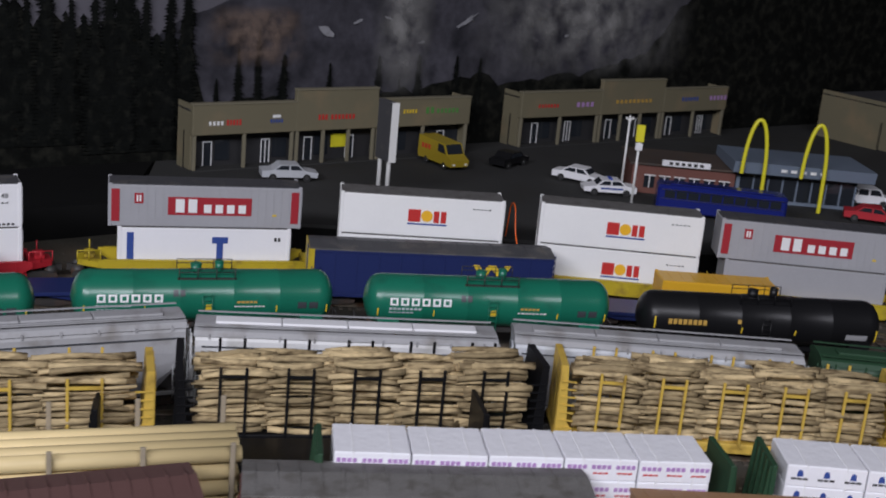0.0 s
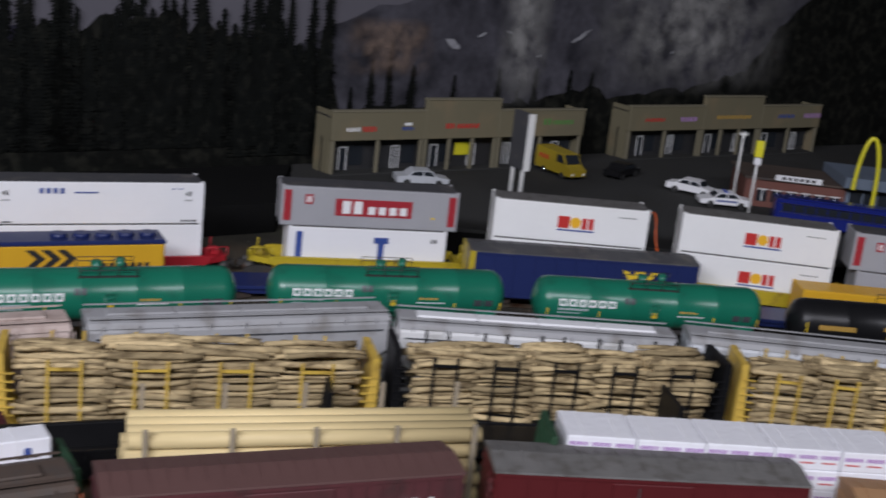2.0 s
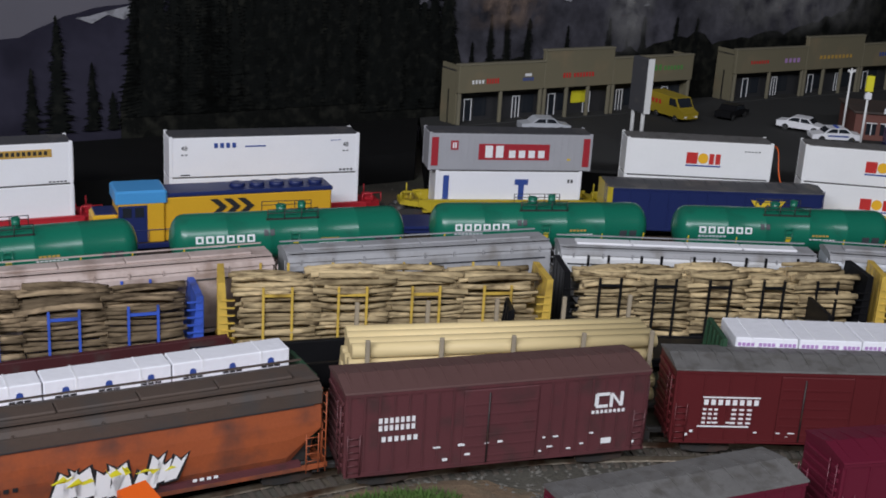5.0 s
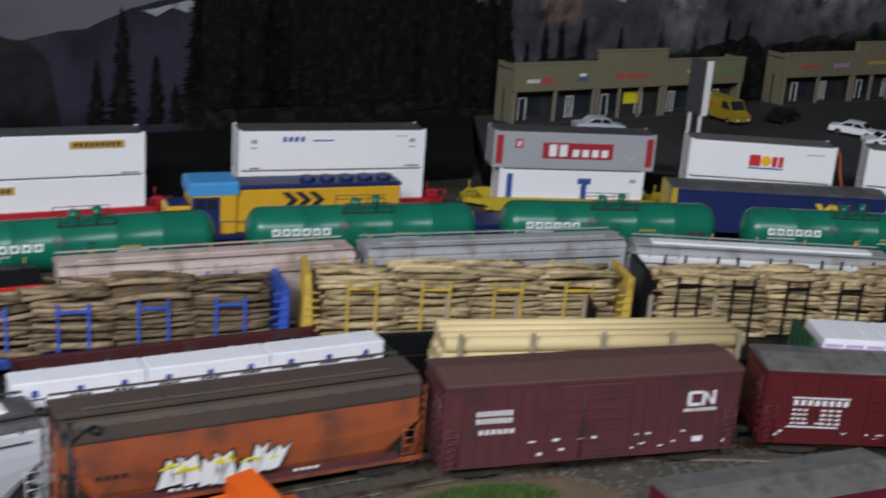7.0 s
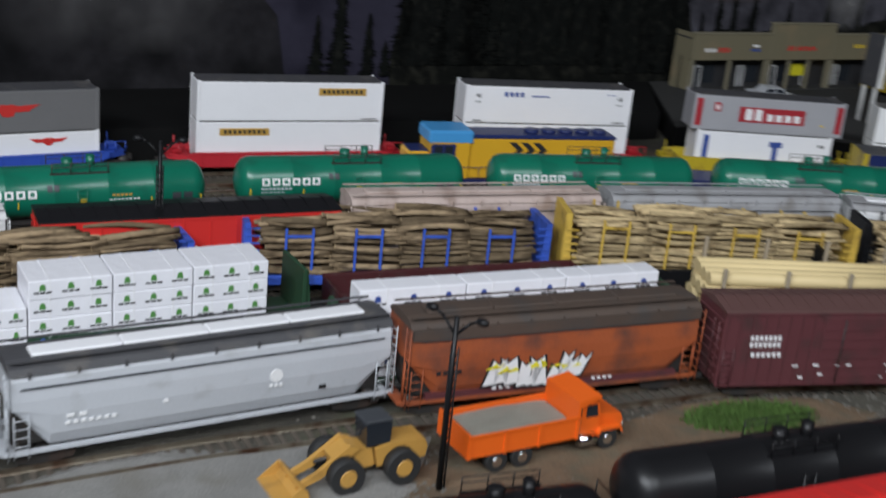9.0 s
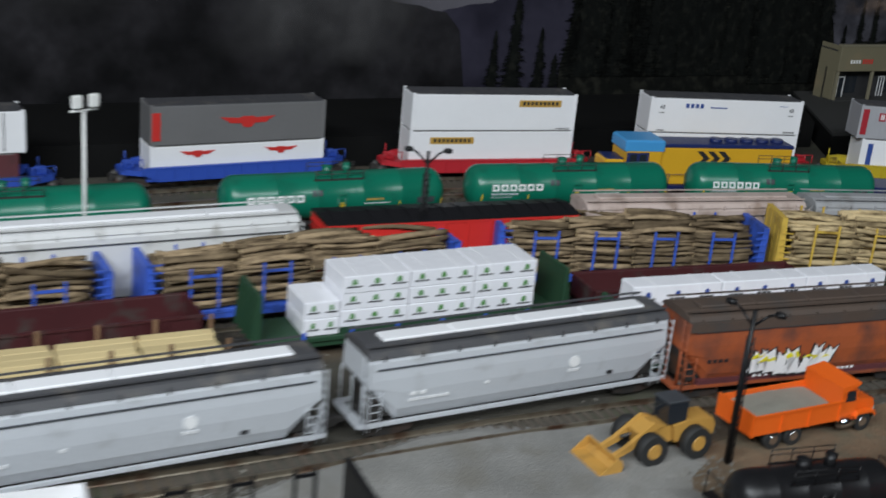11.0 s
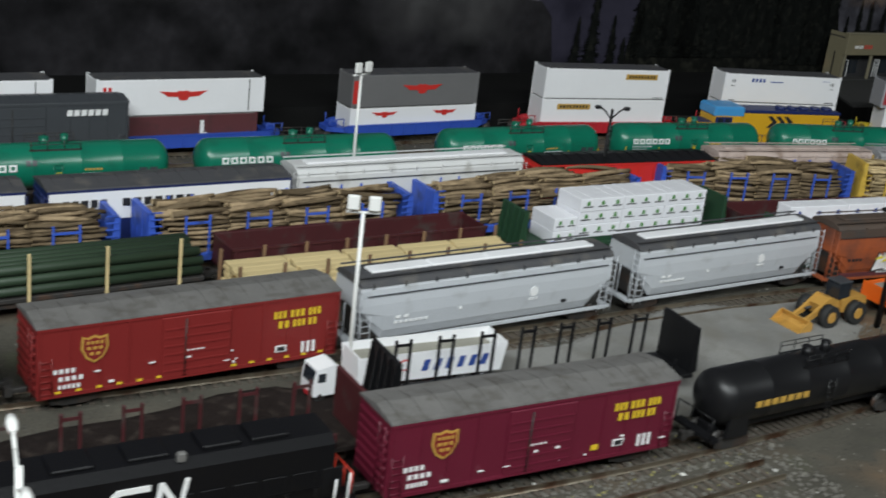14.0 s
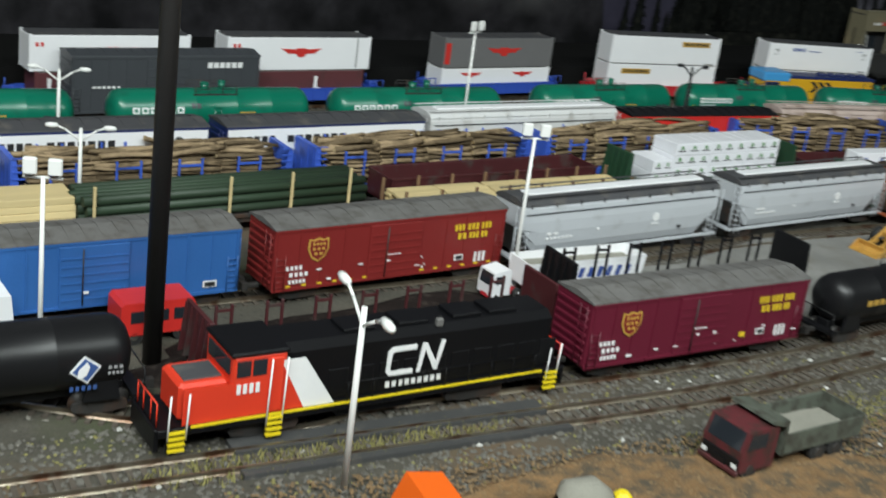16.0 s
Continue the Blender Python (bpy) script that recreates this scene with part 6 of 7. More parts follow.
for s in (-1, 1):
    Geo().box(s * h - 0.001, s * h + 0.0012, -0.0165, 0.0165, 0.0055, 0.0165, 0.0004).part("pilot", "loco_black", c)
    g = Geo()
    for yy in (-0.013, -0.005, 0.005, 0.013):
        g.rod((s * (h - 0.001), yy, 0.0165), (s * (h - 0.001), yy, 0.0275), 0.0004, n=5)
    g.rod((s * (h - 0.001), -0.013, 0.0275), (s * (h - 0.001), 0.013, 0.0275), 0.0004, n=5)
    g.part("end_railing", "loco_red", c)
loco_trucks(c, L)

m = pose(-0.386, 0.765, 0, 0, 0, 29)
L = 0.196
c = thing("locomotive", m, "yellow and blue diesel locomotive with black chevrons", "locomotive")
h, y = L / 2, 0.017
Geo().box(-h, h, -y, y, 0.0125, 0.0165, 0.0004).part("frame", "navy", c)
Geo().box(-h + 0.058, h - 0.008, -0.0135, 0.0135, 0.0165, 0.0505, 0.001).part("hood", "loco_yellow", c, "long yellow hood")
Geo().box(-h + 0.057, h - 0.007, -0.0138, 0.0138, 0.0498, 0.0535, 0.001).part("hood_top", "navy", c, "dark blue hood top")
for k in range(5):
    x = 0.018 + k * 0.0155
    Geo().rod((x, 0, 0.053), (x, 0, 0.0562), 0.0062, 0.0055, n=14).part("roof_fan", "navy", c)
cab = Geo().box(-h + 0.024, -h + 0.058, -0.016, 0.016, 0.0165, 0.0545, 0.001).part("cab", "loco_yellow", c)
Geo().box(-h + 0.022, -h + 0.06, -0.0163, 0.0163, 0.046, 0.057, 0.0015).part("cab_roof", "cab_blue", cab, "light blue cab roof")
Geo().box(-h + 0.024, -h + 0.045, -0.0166, -0.0158, 0.0175, 0.046, 0.0003).part("cab_side", "navy", cab, "dark blue cab side")
for x0 in (-h + 0.027, -h + 0.036):
    Geo().box(x0, x0 + 0.0065, -0.0169, -0.0163, 0.037, 0.0445, 0.0002).part("window", "glass", cab)
Geo().box(-h + 0.006, -h + 0.0245, -0.012, 0.012, 0.0165, 0.0385, 0.0015).part("nose", "loco_yellow", c, "yellow low nose")
Geo().box(-h + 0.008, -h + 0.024, -0.0105, 0.0105, 0.0382, 0.0395, 0.0003).part("nose_top", "navy", c)
for k in range(3):
    x = -0.006 + k * 0.0105
    Geo().prism([(x, 0.0475), (x + 0.006, 0.0475), (x + 0.0135, 0.041), (x + 0.006, 0.0345), (x, 0.0345), (x + 0.0075, 0.041)], "y", -0.0139, -0.0133).part("chevron", "mark_black", c, "black chevron")
bars(c, "mark_black", 0.045, 0.08, 0.034, 0.037, 7, -0.0137)
bars(c, "mark_black", 0.048, 0.083, 0.0285, 0.0315, 8, -0.0137)
g = Geo()
for i in range(10):
    x = -h + 0.004 + i * (L - 0.008) / 9
    g.rod((x, -0.0168, 0.0165), (x, -0.0168, 0.027), 0.0003, n=5)
g.rod((-h + 0.004, -0.0168, 0.027), (h - 0.004, -0.0168, 0.027), 0.0003, n=5)
g.part("handrail", "navy", c)
loco_trucks(c, L, x=0.055)
m = pose(-0.192, 0.868, 0, 0, 0, 20)
flat_car(m, 0.19, "navy", "navy flat car behind the yellow locomotive", 0.0)
c, L, y = box_car((-0.083, 0.888), (0.099, 0.926), "navy", "roof_grey", "navy boxcar with a yellow end and emblem", top=0.05, door=False)
Geo().box(-L / 2 - 0.0016, -L / 2 + 0.003, y - 0.0004, -y + 0.0004, 0.0135, 0.0485).part("end_panel", "yellow", c, "yellow end panel")
for k in range(2):
    x = L * 0.16 + k * 0.013
    plate(c, "mark_yellow", [(x, 0.041), (x + 0.005, 0.041), (x + 0.011, 0.033), (x + 0.006, 0.033)], y, "emblem")
    plate(c, "mark_yellow", [(x + 0.006, 0.033), (x + 0.011, 0.033), (x + 0.017, 0.041), (x + 0.012, 0.041)], y - 0.0003, "emblem")
flat_car(pose(0.21, 0.935, 0, 0, 0, 6), 0.19, "navy", "navy flat car with a yellow crate", 0.0)
cr = container(pose(0.225, 0.935, 0.0156, 0, 0, 6), 0.09, 0.027, "loco_yellow", "loco_yellow", label="short yellow container on a navy flat car")


# ---- road vehicles ----
def wheel_at(parent, x, y, r, w, hub="chrome", tyre="tyre"):
    s = 1 if y > 0 else -1
    o = Geo().rod((x, y - w / 2, r), (x, y + w / 2, r), r, n=18).part("wheel", tyre, parent)
    Geo().rod((x, y + s * w / 2 - s * 0.0004, r), (x, y + s * (w / 2 + 0.0004), r), r * 0.55, r * 0.45, n=14).part("hub", hub, o)
    return o


def dump_truck(m, label, cab, box, load, bonnet=True, k=1.0, hub="chrome", fill=0.0):
    c = thing("dump_truck", m @ Matrix.Diagonal((k, k, k, 1)), label, "truck")
    Geo().box(-0.045, 0.044, -0.0045, 0.0045, 0.006, 0.0095).part("chassis", "black", c)
    for x in (-0.033, -0.0185, 0.034):
        for s in (-1, 1):
            wheel_at(c, x, s * 0.0115, 0.0058, 0.0052 if x < 0 else 0.0036, hub)
    tub = Geo().box(-0.05, 0.013, -0.0145, 0.0145, 0.0105, 0.012).part("dump_body", box, c)
    for q in (-1, 1):
        Geo().box(-0.05, 0.013, q * 0.0141 - 0.0005, q * 0.0141 + 0.0005, 0.0105, 0.0225, 0.0002).part("side_board", box, tub)
    Geo().box(-0.051, -0.0498, -0.0146, 0.0146, 0.0105, 0.0235).part("tailgate", box, tub)
    Geo().prism([(0.0118, 0.0105), (0.0135, 0.0105), (0.0135, 0.0268), (0.0255, 0.031), (0.025, 0.0325), (0.0118, 0.0305)], "y", -0.0146, 0.0146).part("headboard", box, tub)
    g = Geo()
    for x in (-0.05, -0.03, -0.01, 0.0125):
        g.box(x - 0.0008, x + 0.0008, -0.0153, -0.0144, 0.0105, 0.0226)
    g.box(-0.051, 0.0135, -0.0153, -0.0143, 0.0215, 0.0228)
    g.part("dump_rib", box, c)
    n, rnd = 9, random.Random(3)
    vs = [(-0.049 + 0.06 * i / n, -0.0135 + 0.027 * j / 5, 0.0185 - fill + 0.0012 * math.sin(3.14 * i / n) + rnd.uniform(-0.0003, 0.0003)) for i in range(n + 1) for j in range(6)]
    Geo().add(vs, [(i * 6 + j, i * 6 + j + 1, i * 6 + j + 7, i * 6 + j + 6) for i in range(n) for j in range(5)]).part("gravel_load", load, c, "grey gravelly fill")
    if bonnet:
        Geo().prism([(0.0165, 0.0075), (0.0285, 0.0075), (0.0285, 0.0195), (0.0265, 0.0275), (0.018, 0.0275), (0.0165, 0.0255)], "y", -0.0115, 0.0115).part("cab", cab, c)
        Geo().prism([(0.0285, 0.0075), (0.0445, 0.0075), (0.0455, 0.0135), (0.0435, 0.0172), (0.0285, 0.0195)], "y", -0.009, 0.009).part("bonnet", cab, c)
        for s in (-1, 1):
            Geo().prism([(0.0195, 0.0195), (0.0268, 0.0195), (0.0255, 0.0258), (0.0195, 0.0258)], "y", s * 0.0117 - 0.0002, s * 0.0117 + 0.0002).part("window", "glass", c)
            Geo().prism([(0.027, 0.0105), (0.0285, 0.0125), (0.041, 0.0125), (0.0425, 0.01), (0.0425, 0.0085), (0.04, 0.0112), (0.029, 0.0112), (0.027, 0.0085)], "y", s * 0.0115 - 0.0025, s * 0.0115 + 0.0015).part("mudguard", cab, c)
            Geo().rod((0.0155, s * 0.0118, 0.008), (0.0155, s * 0.0118, 0.0295), 0.0008, n=8).part("exhaust", "chrome", c)
            Geo().rod((0.0155, s * 0.0125, 0.0075), (0.0255, s * 0.0125, 0.0075), 0.0032, n=12).part("fuel_tank", "chrome", c, "chrome fuel tank")
        Geo().box(0.045, 0.0463, -0.0105, 0.0105, 0.0045, 0.0075, 0.0004).part("bumper", "chrome", c)
        Geo().box(0.0449, 0.0459, -0.0055, 0.0055, 0.0078, 0.0132, 0.0003).part("grille", "chrome", c)
        for s in (-1, 1):
            Geo().rod((0.0445, s * 0.0075, 0.0105), (0.0462, s * 0.0075, 0.0105), 0.0014, n=10).part("headlight", "mark_white", c)
        Geo().prism([(0.0285, 0.0198), (0.0289, 0.0198), (0.0269, 0.0268), (0.0265, 0.0268)], "y", -0.0095, 0.0095).part("windscreen", "glass", c)
    else:
        Geo().prism([(0.0175, 0.005), (0.0425, 0.005), (0.0425, 0.0165), (0.0395, 0.0275), (0.0185, 0.0285), (0.0175, 0.0275)], "y", -0.0135, 0.0135).part("cab", cab, c)
        Geo().prism([(0.0427, 0.017), (0.0398, 0.0268), (0.0394, 0.0268), (0.0423, 0.017)], "y", -0.0112, 0.0112).part("windscreen", "glass", c)
        Geo().box(0.0422, 0.0435, -0.0125, 0.0125, 0.0065, 0.0125, 0.0003).part("grille", "black", c)
        Geo().box(0.0418, 0.0445, -0.0136, 0.0136, 0.0035, 0.0062, 0.0005).part("bumper", cab, c)
        for s in (-1, 1):
            Geo().prism([(0.0255, 0.0175), (0.0395, 0.0175), (0.0375, 0.0258), (0.0255, 0.0258)], "y", s * 0.0136 - 0.0002, s * 0.0136 + 0.0002).part("window", "glass", c)
            Geo().box(0.0432, 0.0438, s * 0.0105 - 0.0018, s * 0.0105 + 0.0018, 0.0072, 0.0095).part("headlight", "mark_white", c)
    return c


dump_truck(pose(-0.301, 0.324, 0.001, 0, 0, 41), "bright orange dump truck loaded with grey gravel", "truck_orange", "truck_orange", "gravel_load")
dump_truck(pose(-0.533, -0.155, 0.001, 0, 0, 221), "worn red dump truck with a faded green body", "old_red", "old_green", "gravel_load", bonnet=False, hub="steel", fill=0.005)

c = thing("wheel_loader", pose(-0.376, 0.264, 0.0018, 0, 0, 221) @ Matrix.Diagonal((0.93, 0.93, 0.95, 1)), "yellow wheel loader with a lowered bucket", "loader")
for x in (-0.0155, 0.0155):
    for s in (-1, 1):
        wheel_at(c, x, s * 0.0115, 0.0092, 0.0068, hub="loader_yellow")
Geo().prism([(-0.031, 0.0095), (-0.004, 0.0085), (-0.002, 0.0185), (-0.011, 0.0205), (-0.03, 0.0195), (-0.032, 0.015)], "y", -0.0075, 0.0075).part("engine_cover", "loader_yellow", c)
Geo().prism([(-0.003, 0.0085), (0.018, 0.0075), (0.021, 0.0165), (0.012, 0.0215), (-0.001, 0.0185)], "y", -0.0055, 0.0055).part("front_frame", "loader_yellow", c)
cabp = Geo().prism([(-0.0105, 0.0205), (0.0025, 0.0195), (0.0035, 0.031), (0.0015, 0.0325), (-0.0095, 0.0325), (-0.0108, 0.031)], "y", -0.0065, 0.0065).part("cab", "glass", c, "dark glazed cab")
Geo().box(-0.0112, 0.004, -0.007, 0.007, 0.0322, 0.0336, 0.0004).part("cab_roof", "slate", cabp)
for s in (-1, 1):
    Geo().prism([(0.006, 0.0205), (0.012, 0.0225), (0.0295, 0.0105), (0.0405, 0.0055), (0.0385, 0.0035), (0.0265, 0.0075)], "y", s * 0.006 - 0.0013, s * 0.006 + 0.0013).part("lift_arm", "loader_yellow", c)
    Geo().rod((0.004, s * 0.004, 0.013), (0.026, s * 0.004, 0.011), 0.0012, n=8).part("ram", "steel", c)
g = Geo().prism([(0.037, 0.0005), (0.0515, 0.0005), (0.0515, 0.0013), (0.042, 0.002), (0.039, 0.005), (0.0405, 0.0088), (0.0395, 0.0092), (0.0375, 0.0075), (0.036, 0.004)], "y", -0.0145, 0.0145)
for s in (-1, 1):
    g.prism([(0.037, 0.0005), (0.0515, 0.0005), (0.0405, 0.009), (0.0372, 0.0075), (0.036, 0.004)], "y", s * 0.0145 - 0.0004, s * 0.0145 + 0.0004)
g.part("bucket", "loader_yellow", c, "yellow bucket lowered to the ground")
bars(c, "mark_white", -0.029, -0.021, 0.0168, 0.0185, 1, -0.0076)

# trailer truck behind the empty stake car
m, L = along((-0.677, 0.0085), (-0.601, 0.0635), 0.024)
c = thing("tipper_trailer", m, "white dump trailer with red and blue lettering", "trailer")
g = Geo().box(-L / 2, L / 2, -0.012, 0.012, 0.0095, 0.0108)
g.part("tub_floor", "white", c)
for s in (-1, 1):
    Geo().prism([(-L / 2, 0.0095), (L / 2, 0.0095), (L / 2 + 0.003, 0.0275), (-L / 2 - 0.002, 0.0262)], "y", s * 0.0117 - 0.0004, s * 0.0117 + 0.0004).part("tub_side", "white", c)
Geo().box(-L / 2 - 0.001, -L / 2, -0.012, 0.012, 0.0095, 0.0262).part("tub_end", "white", c)
g = Geo().prism([(L / 2 - 0.0008, 0.0095), (L / 2, 0.0095), (L / 2 + 0.003, 0.0275), (L / 2 + 0.0022, 0.0275)], "y", -0.012, 0.012)
g.part("tub_end", "white", c)
# plain grey block inside the tub, its top below the rim
Geo().box(-L / 2 + 0.0005, L / 2 - 0.0005, -0.0112, 0.0112, 0.0108, 0.021).part("load", "gravel_load", c, "grey gravelly fill")
Geo().box(-L / 2 + 0.004, L / 2 - 0.004, -0.005, 0.005, 0.0065, 0.0095).part("chassis", "red", c)
plate(c, "mark_red", disc(-L * 0.2, 0.0195, 0.0036), -0.0121, "emblem", "round red emblem")
plate(c, "white", disc(-L * 0.2, 0.0195, 0.0026), -0.0124, "emblem")
bars(c, "mark_blue", -L * 0.1, L * 0.4, 0.0145, 0.0215, 6, -0.0121, gap=0.5, slant=0.0018)
for x in (L * 0.24, L * 0.38):
    for s in (-1, 1):
        wheel_at(c, x, s * 0.0095, 0.0055, 0.004)
c = thing("truck_cab", pose(-0.699, 0.0055, 0, 0, 0, 222) @ Matrix.Diagonal((0.62, 0.66, 0.72, 1)), "white truck cab with a red chassis", "truck")
Geo().prism([(-0.012, 0.006), (0.0125, 0.006), (0.013, 0.016), (0.0105, 0.029), (-0.008, 0.0315), (-0.012, 0.03)], "y", -0.0118, 0.0118).part("cab", "white", c)
Geo().prism([(0.0132, 0.0165), (0.0108, 0.0275), (0.0104, 0.0275), (0.0128, 0.0165)], "y", -0.0098, 0.0098).part("windscreen", "glass", c)
Geo().box(-0.03, 0.013, -0.0055, 0.0055, 0.004, 0.0075).part("chassis", "red", c)
for s in (-1, 1):
    Geo().box(0.001, 0.009, s * 0.0119 - 0.0002, s * 0.0119 + 0.0002, 0.018, 0.0255).part("window", "glass", c)
    for x in (0.006, -0.024):
        wheel_at(c, x, s * 0.0095, 0.0055, 0.004)

c = thing("delivery_truck", pose(-0.883, -0.138, 0, 0, 0, 40), "red truck with square window openings", "truck")
g = Geo().prism([(-0.022, 0.006), (0.022, 0.006), (0.022, 0.021), (0.0195, 0.0255), (-0.02, 0.0255), (-0.022, 0.0235)], "y", -0.011, 0.011)
g.part("body", "bright_red", c)
for x0 in (-0.0165, -0.004, 0.0085):
    Geo().box(x0, x0 + 0.0095, -0.0114, -0.0108, 0.0135, 0.0205, 0.0003).part("window", "glass", c)
for x in (-0.014, 0.014):
    for s in (-1, 1):
        wheel_at(c, x, s * 0.0088, 0.0052, 0.0036)
c = thing("box_trailer", pose(-0.962, -0.198, 0, 0, 0, 40), "white box trailer with sloping corner", "trailer")
Geo().prism([(-0.03, 0.006), (0.022, 0.006), (0.019, 0.036), (-0.03, 0.036)], "y", -0.0125, 0.0125).part("body", "white", c)
for x in (-0.02, 0.012):
    for s in (-1, 1):
        wheel_at(c, x, s * 0.0095, 0.005, 0.004)


def road_car(m, label, mat, kind="sedan", name="car"):
    c = thing(name, m, label, "car", "parked cars")
    prof = {"sedan": [(-0.027, 0.004), (0.027, 0.004), (0.0275, 0.0085), (0.015, 0.0105), (0.0085, 0.0162), (-0.0095, 0.0165), (-0.0165, 0.0112), (-0.0272, 0.0102)],
            "wagon": [(-0.026, 0.004), (0.0275, 0.004), (0.028, 0.0095), (0.0165, 0.0118), (0.0115, 0.0195), (-0.0245, 0.02), (-0.0265, 0.0125)],
            "van": [(-0.032, 0.005), (0.03, 0.005), (0.031, 0.012), (0.022, 0.016), (0.015, 0.027), (-0.0315, 0.0285), (-0.0325, 0.012)]}[kind]
    w = 0.0098 if kind == "sedan" else 0.0112
    Geo().prism(prof, "y", -w, w).part("body", mat, c)
    win = {"sedan": [[(0.0075, 0.0155), (0.0005, 0.0158), (0.0005, 0.0115), (0.0125, 0.0112)], [(-0.001, 0.0158), (-0.0085, 0.0156), (-0.014, 0.0117), (-0.001, 0.0115)]],
           "wagon": [[(0.0105, 0.0185), (0.001, 0.0188), (0.001, 0.0128), (0.0145, 0.0125)], [(-0.001, 0.0188), (-0.0115, 0.0188), (-0.0115, 0.0128), (-0.001, 0.0128)], [(-0.0135, 0.0188), (-0.0235, 0.0188), (-0.0248, 0.0128), (-0.0135, 0.0128)]],
           "van": [[(0.014, 0.0255), (0.005, 0.0258), (0.005, 0.0175), (0.0195, 0.017)]]}[kind]
    for q in win:
        for s in (-1, 1):
            Geo().prism(q, "y", s * w - 0.0003, s * w + 0.0003).part("window", "glass", c)
    f = prof[3], prof[4]
    Geo().prism([(f[0][0] - 0.0008, f[0][1] + 0.0006), (f[1][0] + 0.0008, f[1][1] - 0.0006), (f[1][0] + 0.0013, f[1][1] - 0.0004), (f[0][0] - 0.0003, f[0][1] + 0.001)], "y", -w * 0.86, w * 0.86).part("windscreen", "glass", c)
    for x in (-0.0165, 0.0165):
        for s in (-1, 1):
            wheel_at(c, x, s * (w - 0.0012), 0.0038, 0.0028)
    for s in (-1, 1):
        Geo().box(0.0268 if kind != "van" else 0.0303, 0.0279 if kind != "van" else 0.0312, s * w * 0.7 - 0.0015, s * w * 0.7 + 0.0015, 0.0066, 0.0085).part("headlight", "mark_white", c)
    return c


LOT_Z = 0.0282
van = road_car(pose(-0.006, 1.312, LOT_Z, 0, 0, -52), "yellow delivery van parked before the shops", "van_yellow", "van", "van")
bars(van, "mark_red", -0.026, -0.008, 0.016, 0.021, 3, -0.0113)
road_car(pose(0.139, 1.298, LOT_Z, 0, 0, -25), "white sedan parked on asphalt", "white")
pc = road_car(pose(0.167, 1.253, LOT_Z, 0, 0, 188), "white police sedan with a dark side stripe", "white")
for s in (-1, 1):
    bars(pc, "mark_blue", -0.02, 0.018, 0.0072, 0.0088, 1, s * 0.0102, "side_stripe")
Geo().box(-0.002, 0.0015, -0.006, 0.006, 0.0164, 0.0178, 0.0003).part("roof_lights", "blue", pc)
road_car(pose(-0.150, 1.180, LOT_Z, 0, 0, 20), "silver sedan parked at the shops", "hopper_grey")
road_car(pose(0.447, 1.325, LOT_Z, 0, 0, 5), "white station wagon near the restaurant", "white", "wagon")
road_car(pose(0.432, 1.245, LOT_Z, 0, 0, -12), "red sedan parked near the restaurant", "red")
road_car(pose(0.065, 1.345, LOT_Z, 0, 0, 60), "black sedan parked in shadow", "black")

c = thing("bus", pose(0.27, 1.197, LOT_Z, 0, 0, -3) @ Matrix.Diagonal((1, 1, 0.82, 1)), "dark blue coach with a long window band", "bus")
Geo().box(-0.062, 0.062, -0.0135, 0.0135, 0.004, 0.036, 0.0022).part("body", "coach_blue", c)
for i in range(10):
    x = -0.055 + i * 0.0112
    Geo().box(x, x + 0.0102, -0.0139, -0.0132, 0.0215, 0.0305, 0.0003).part("window", "glass", c)
Geo().box(-0.058, 0.06, -0.0141, -0.0134, 0.031, 0.0318).part("trim_strip", "chrome", c)
Geo().box(-0.058, 0.06, -0.0141, -0.0134, 0.0202, 0.0208).part("trim_strip", "chrome", c)
Geo().box(-0.05, 0.05, -0.008, 0.008, 0.0358, 0.0375, 0.0006).part("roof_unit", "coach_blue", c)
for x in (-0.038, 0.04):
    for s in (-1, 1):
        wheel_at(c, x, s * 0.0122, 0.0055, 0.0036)


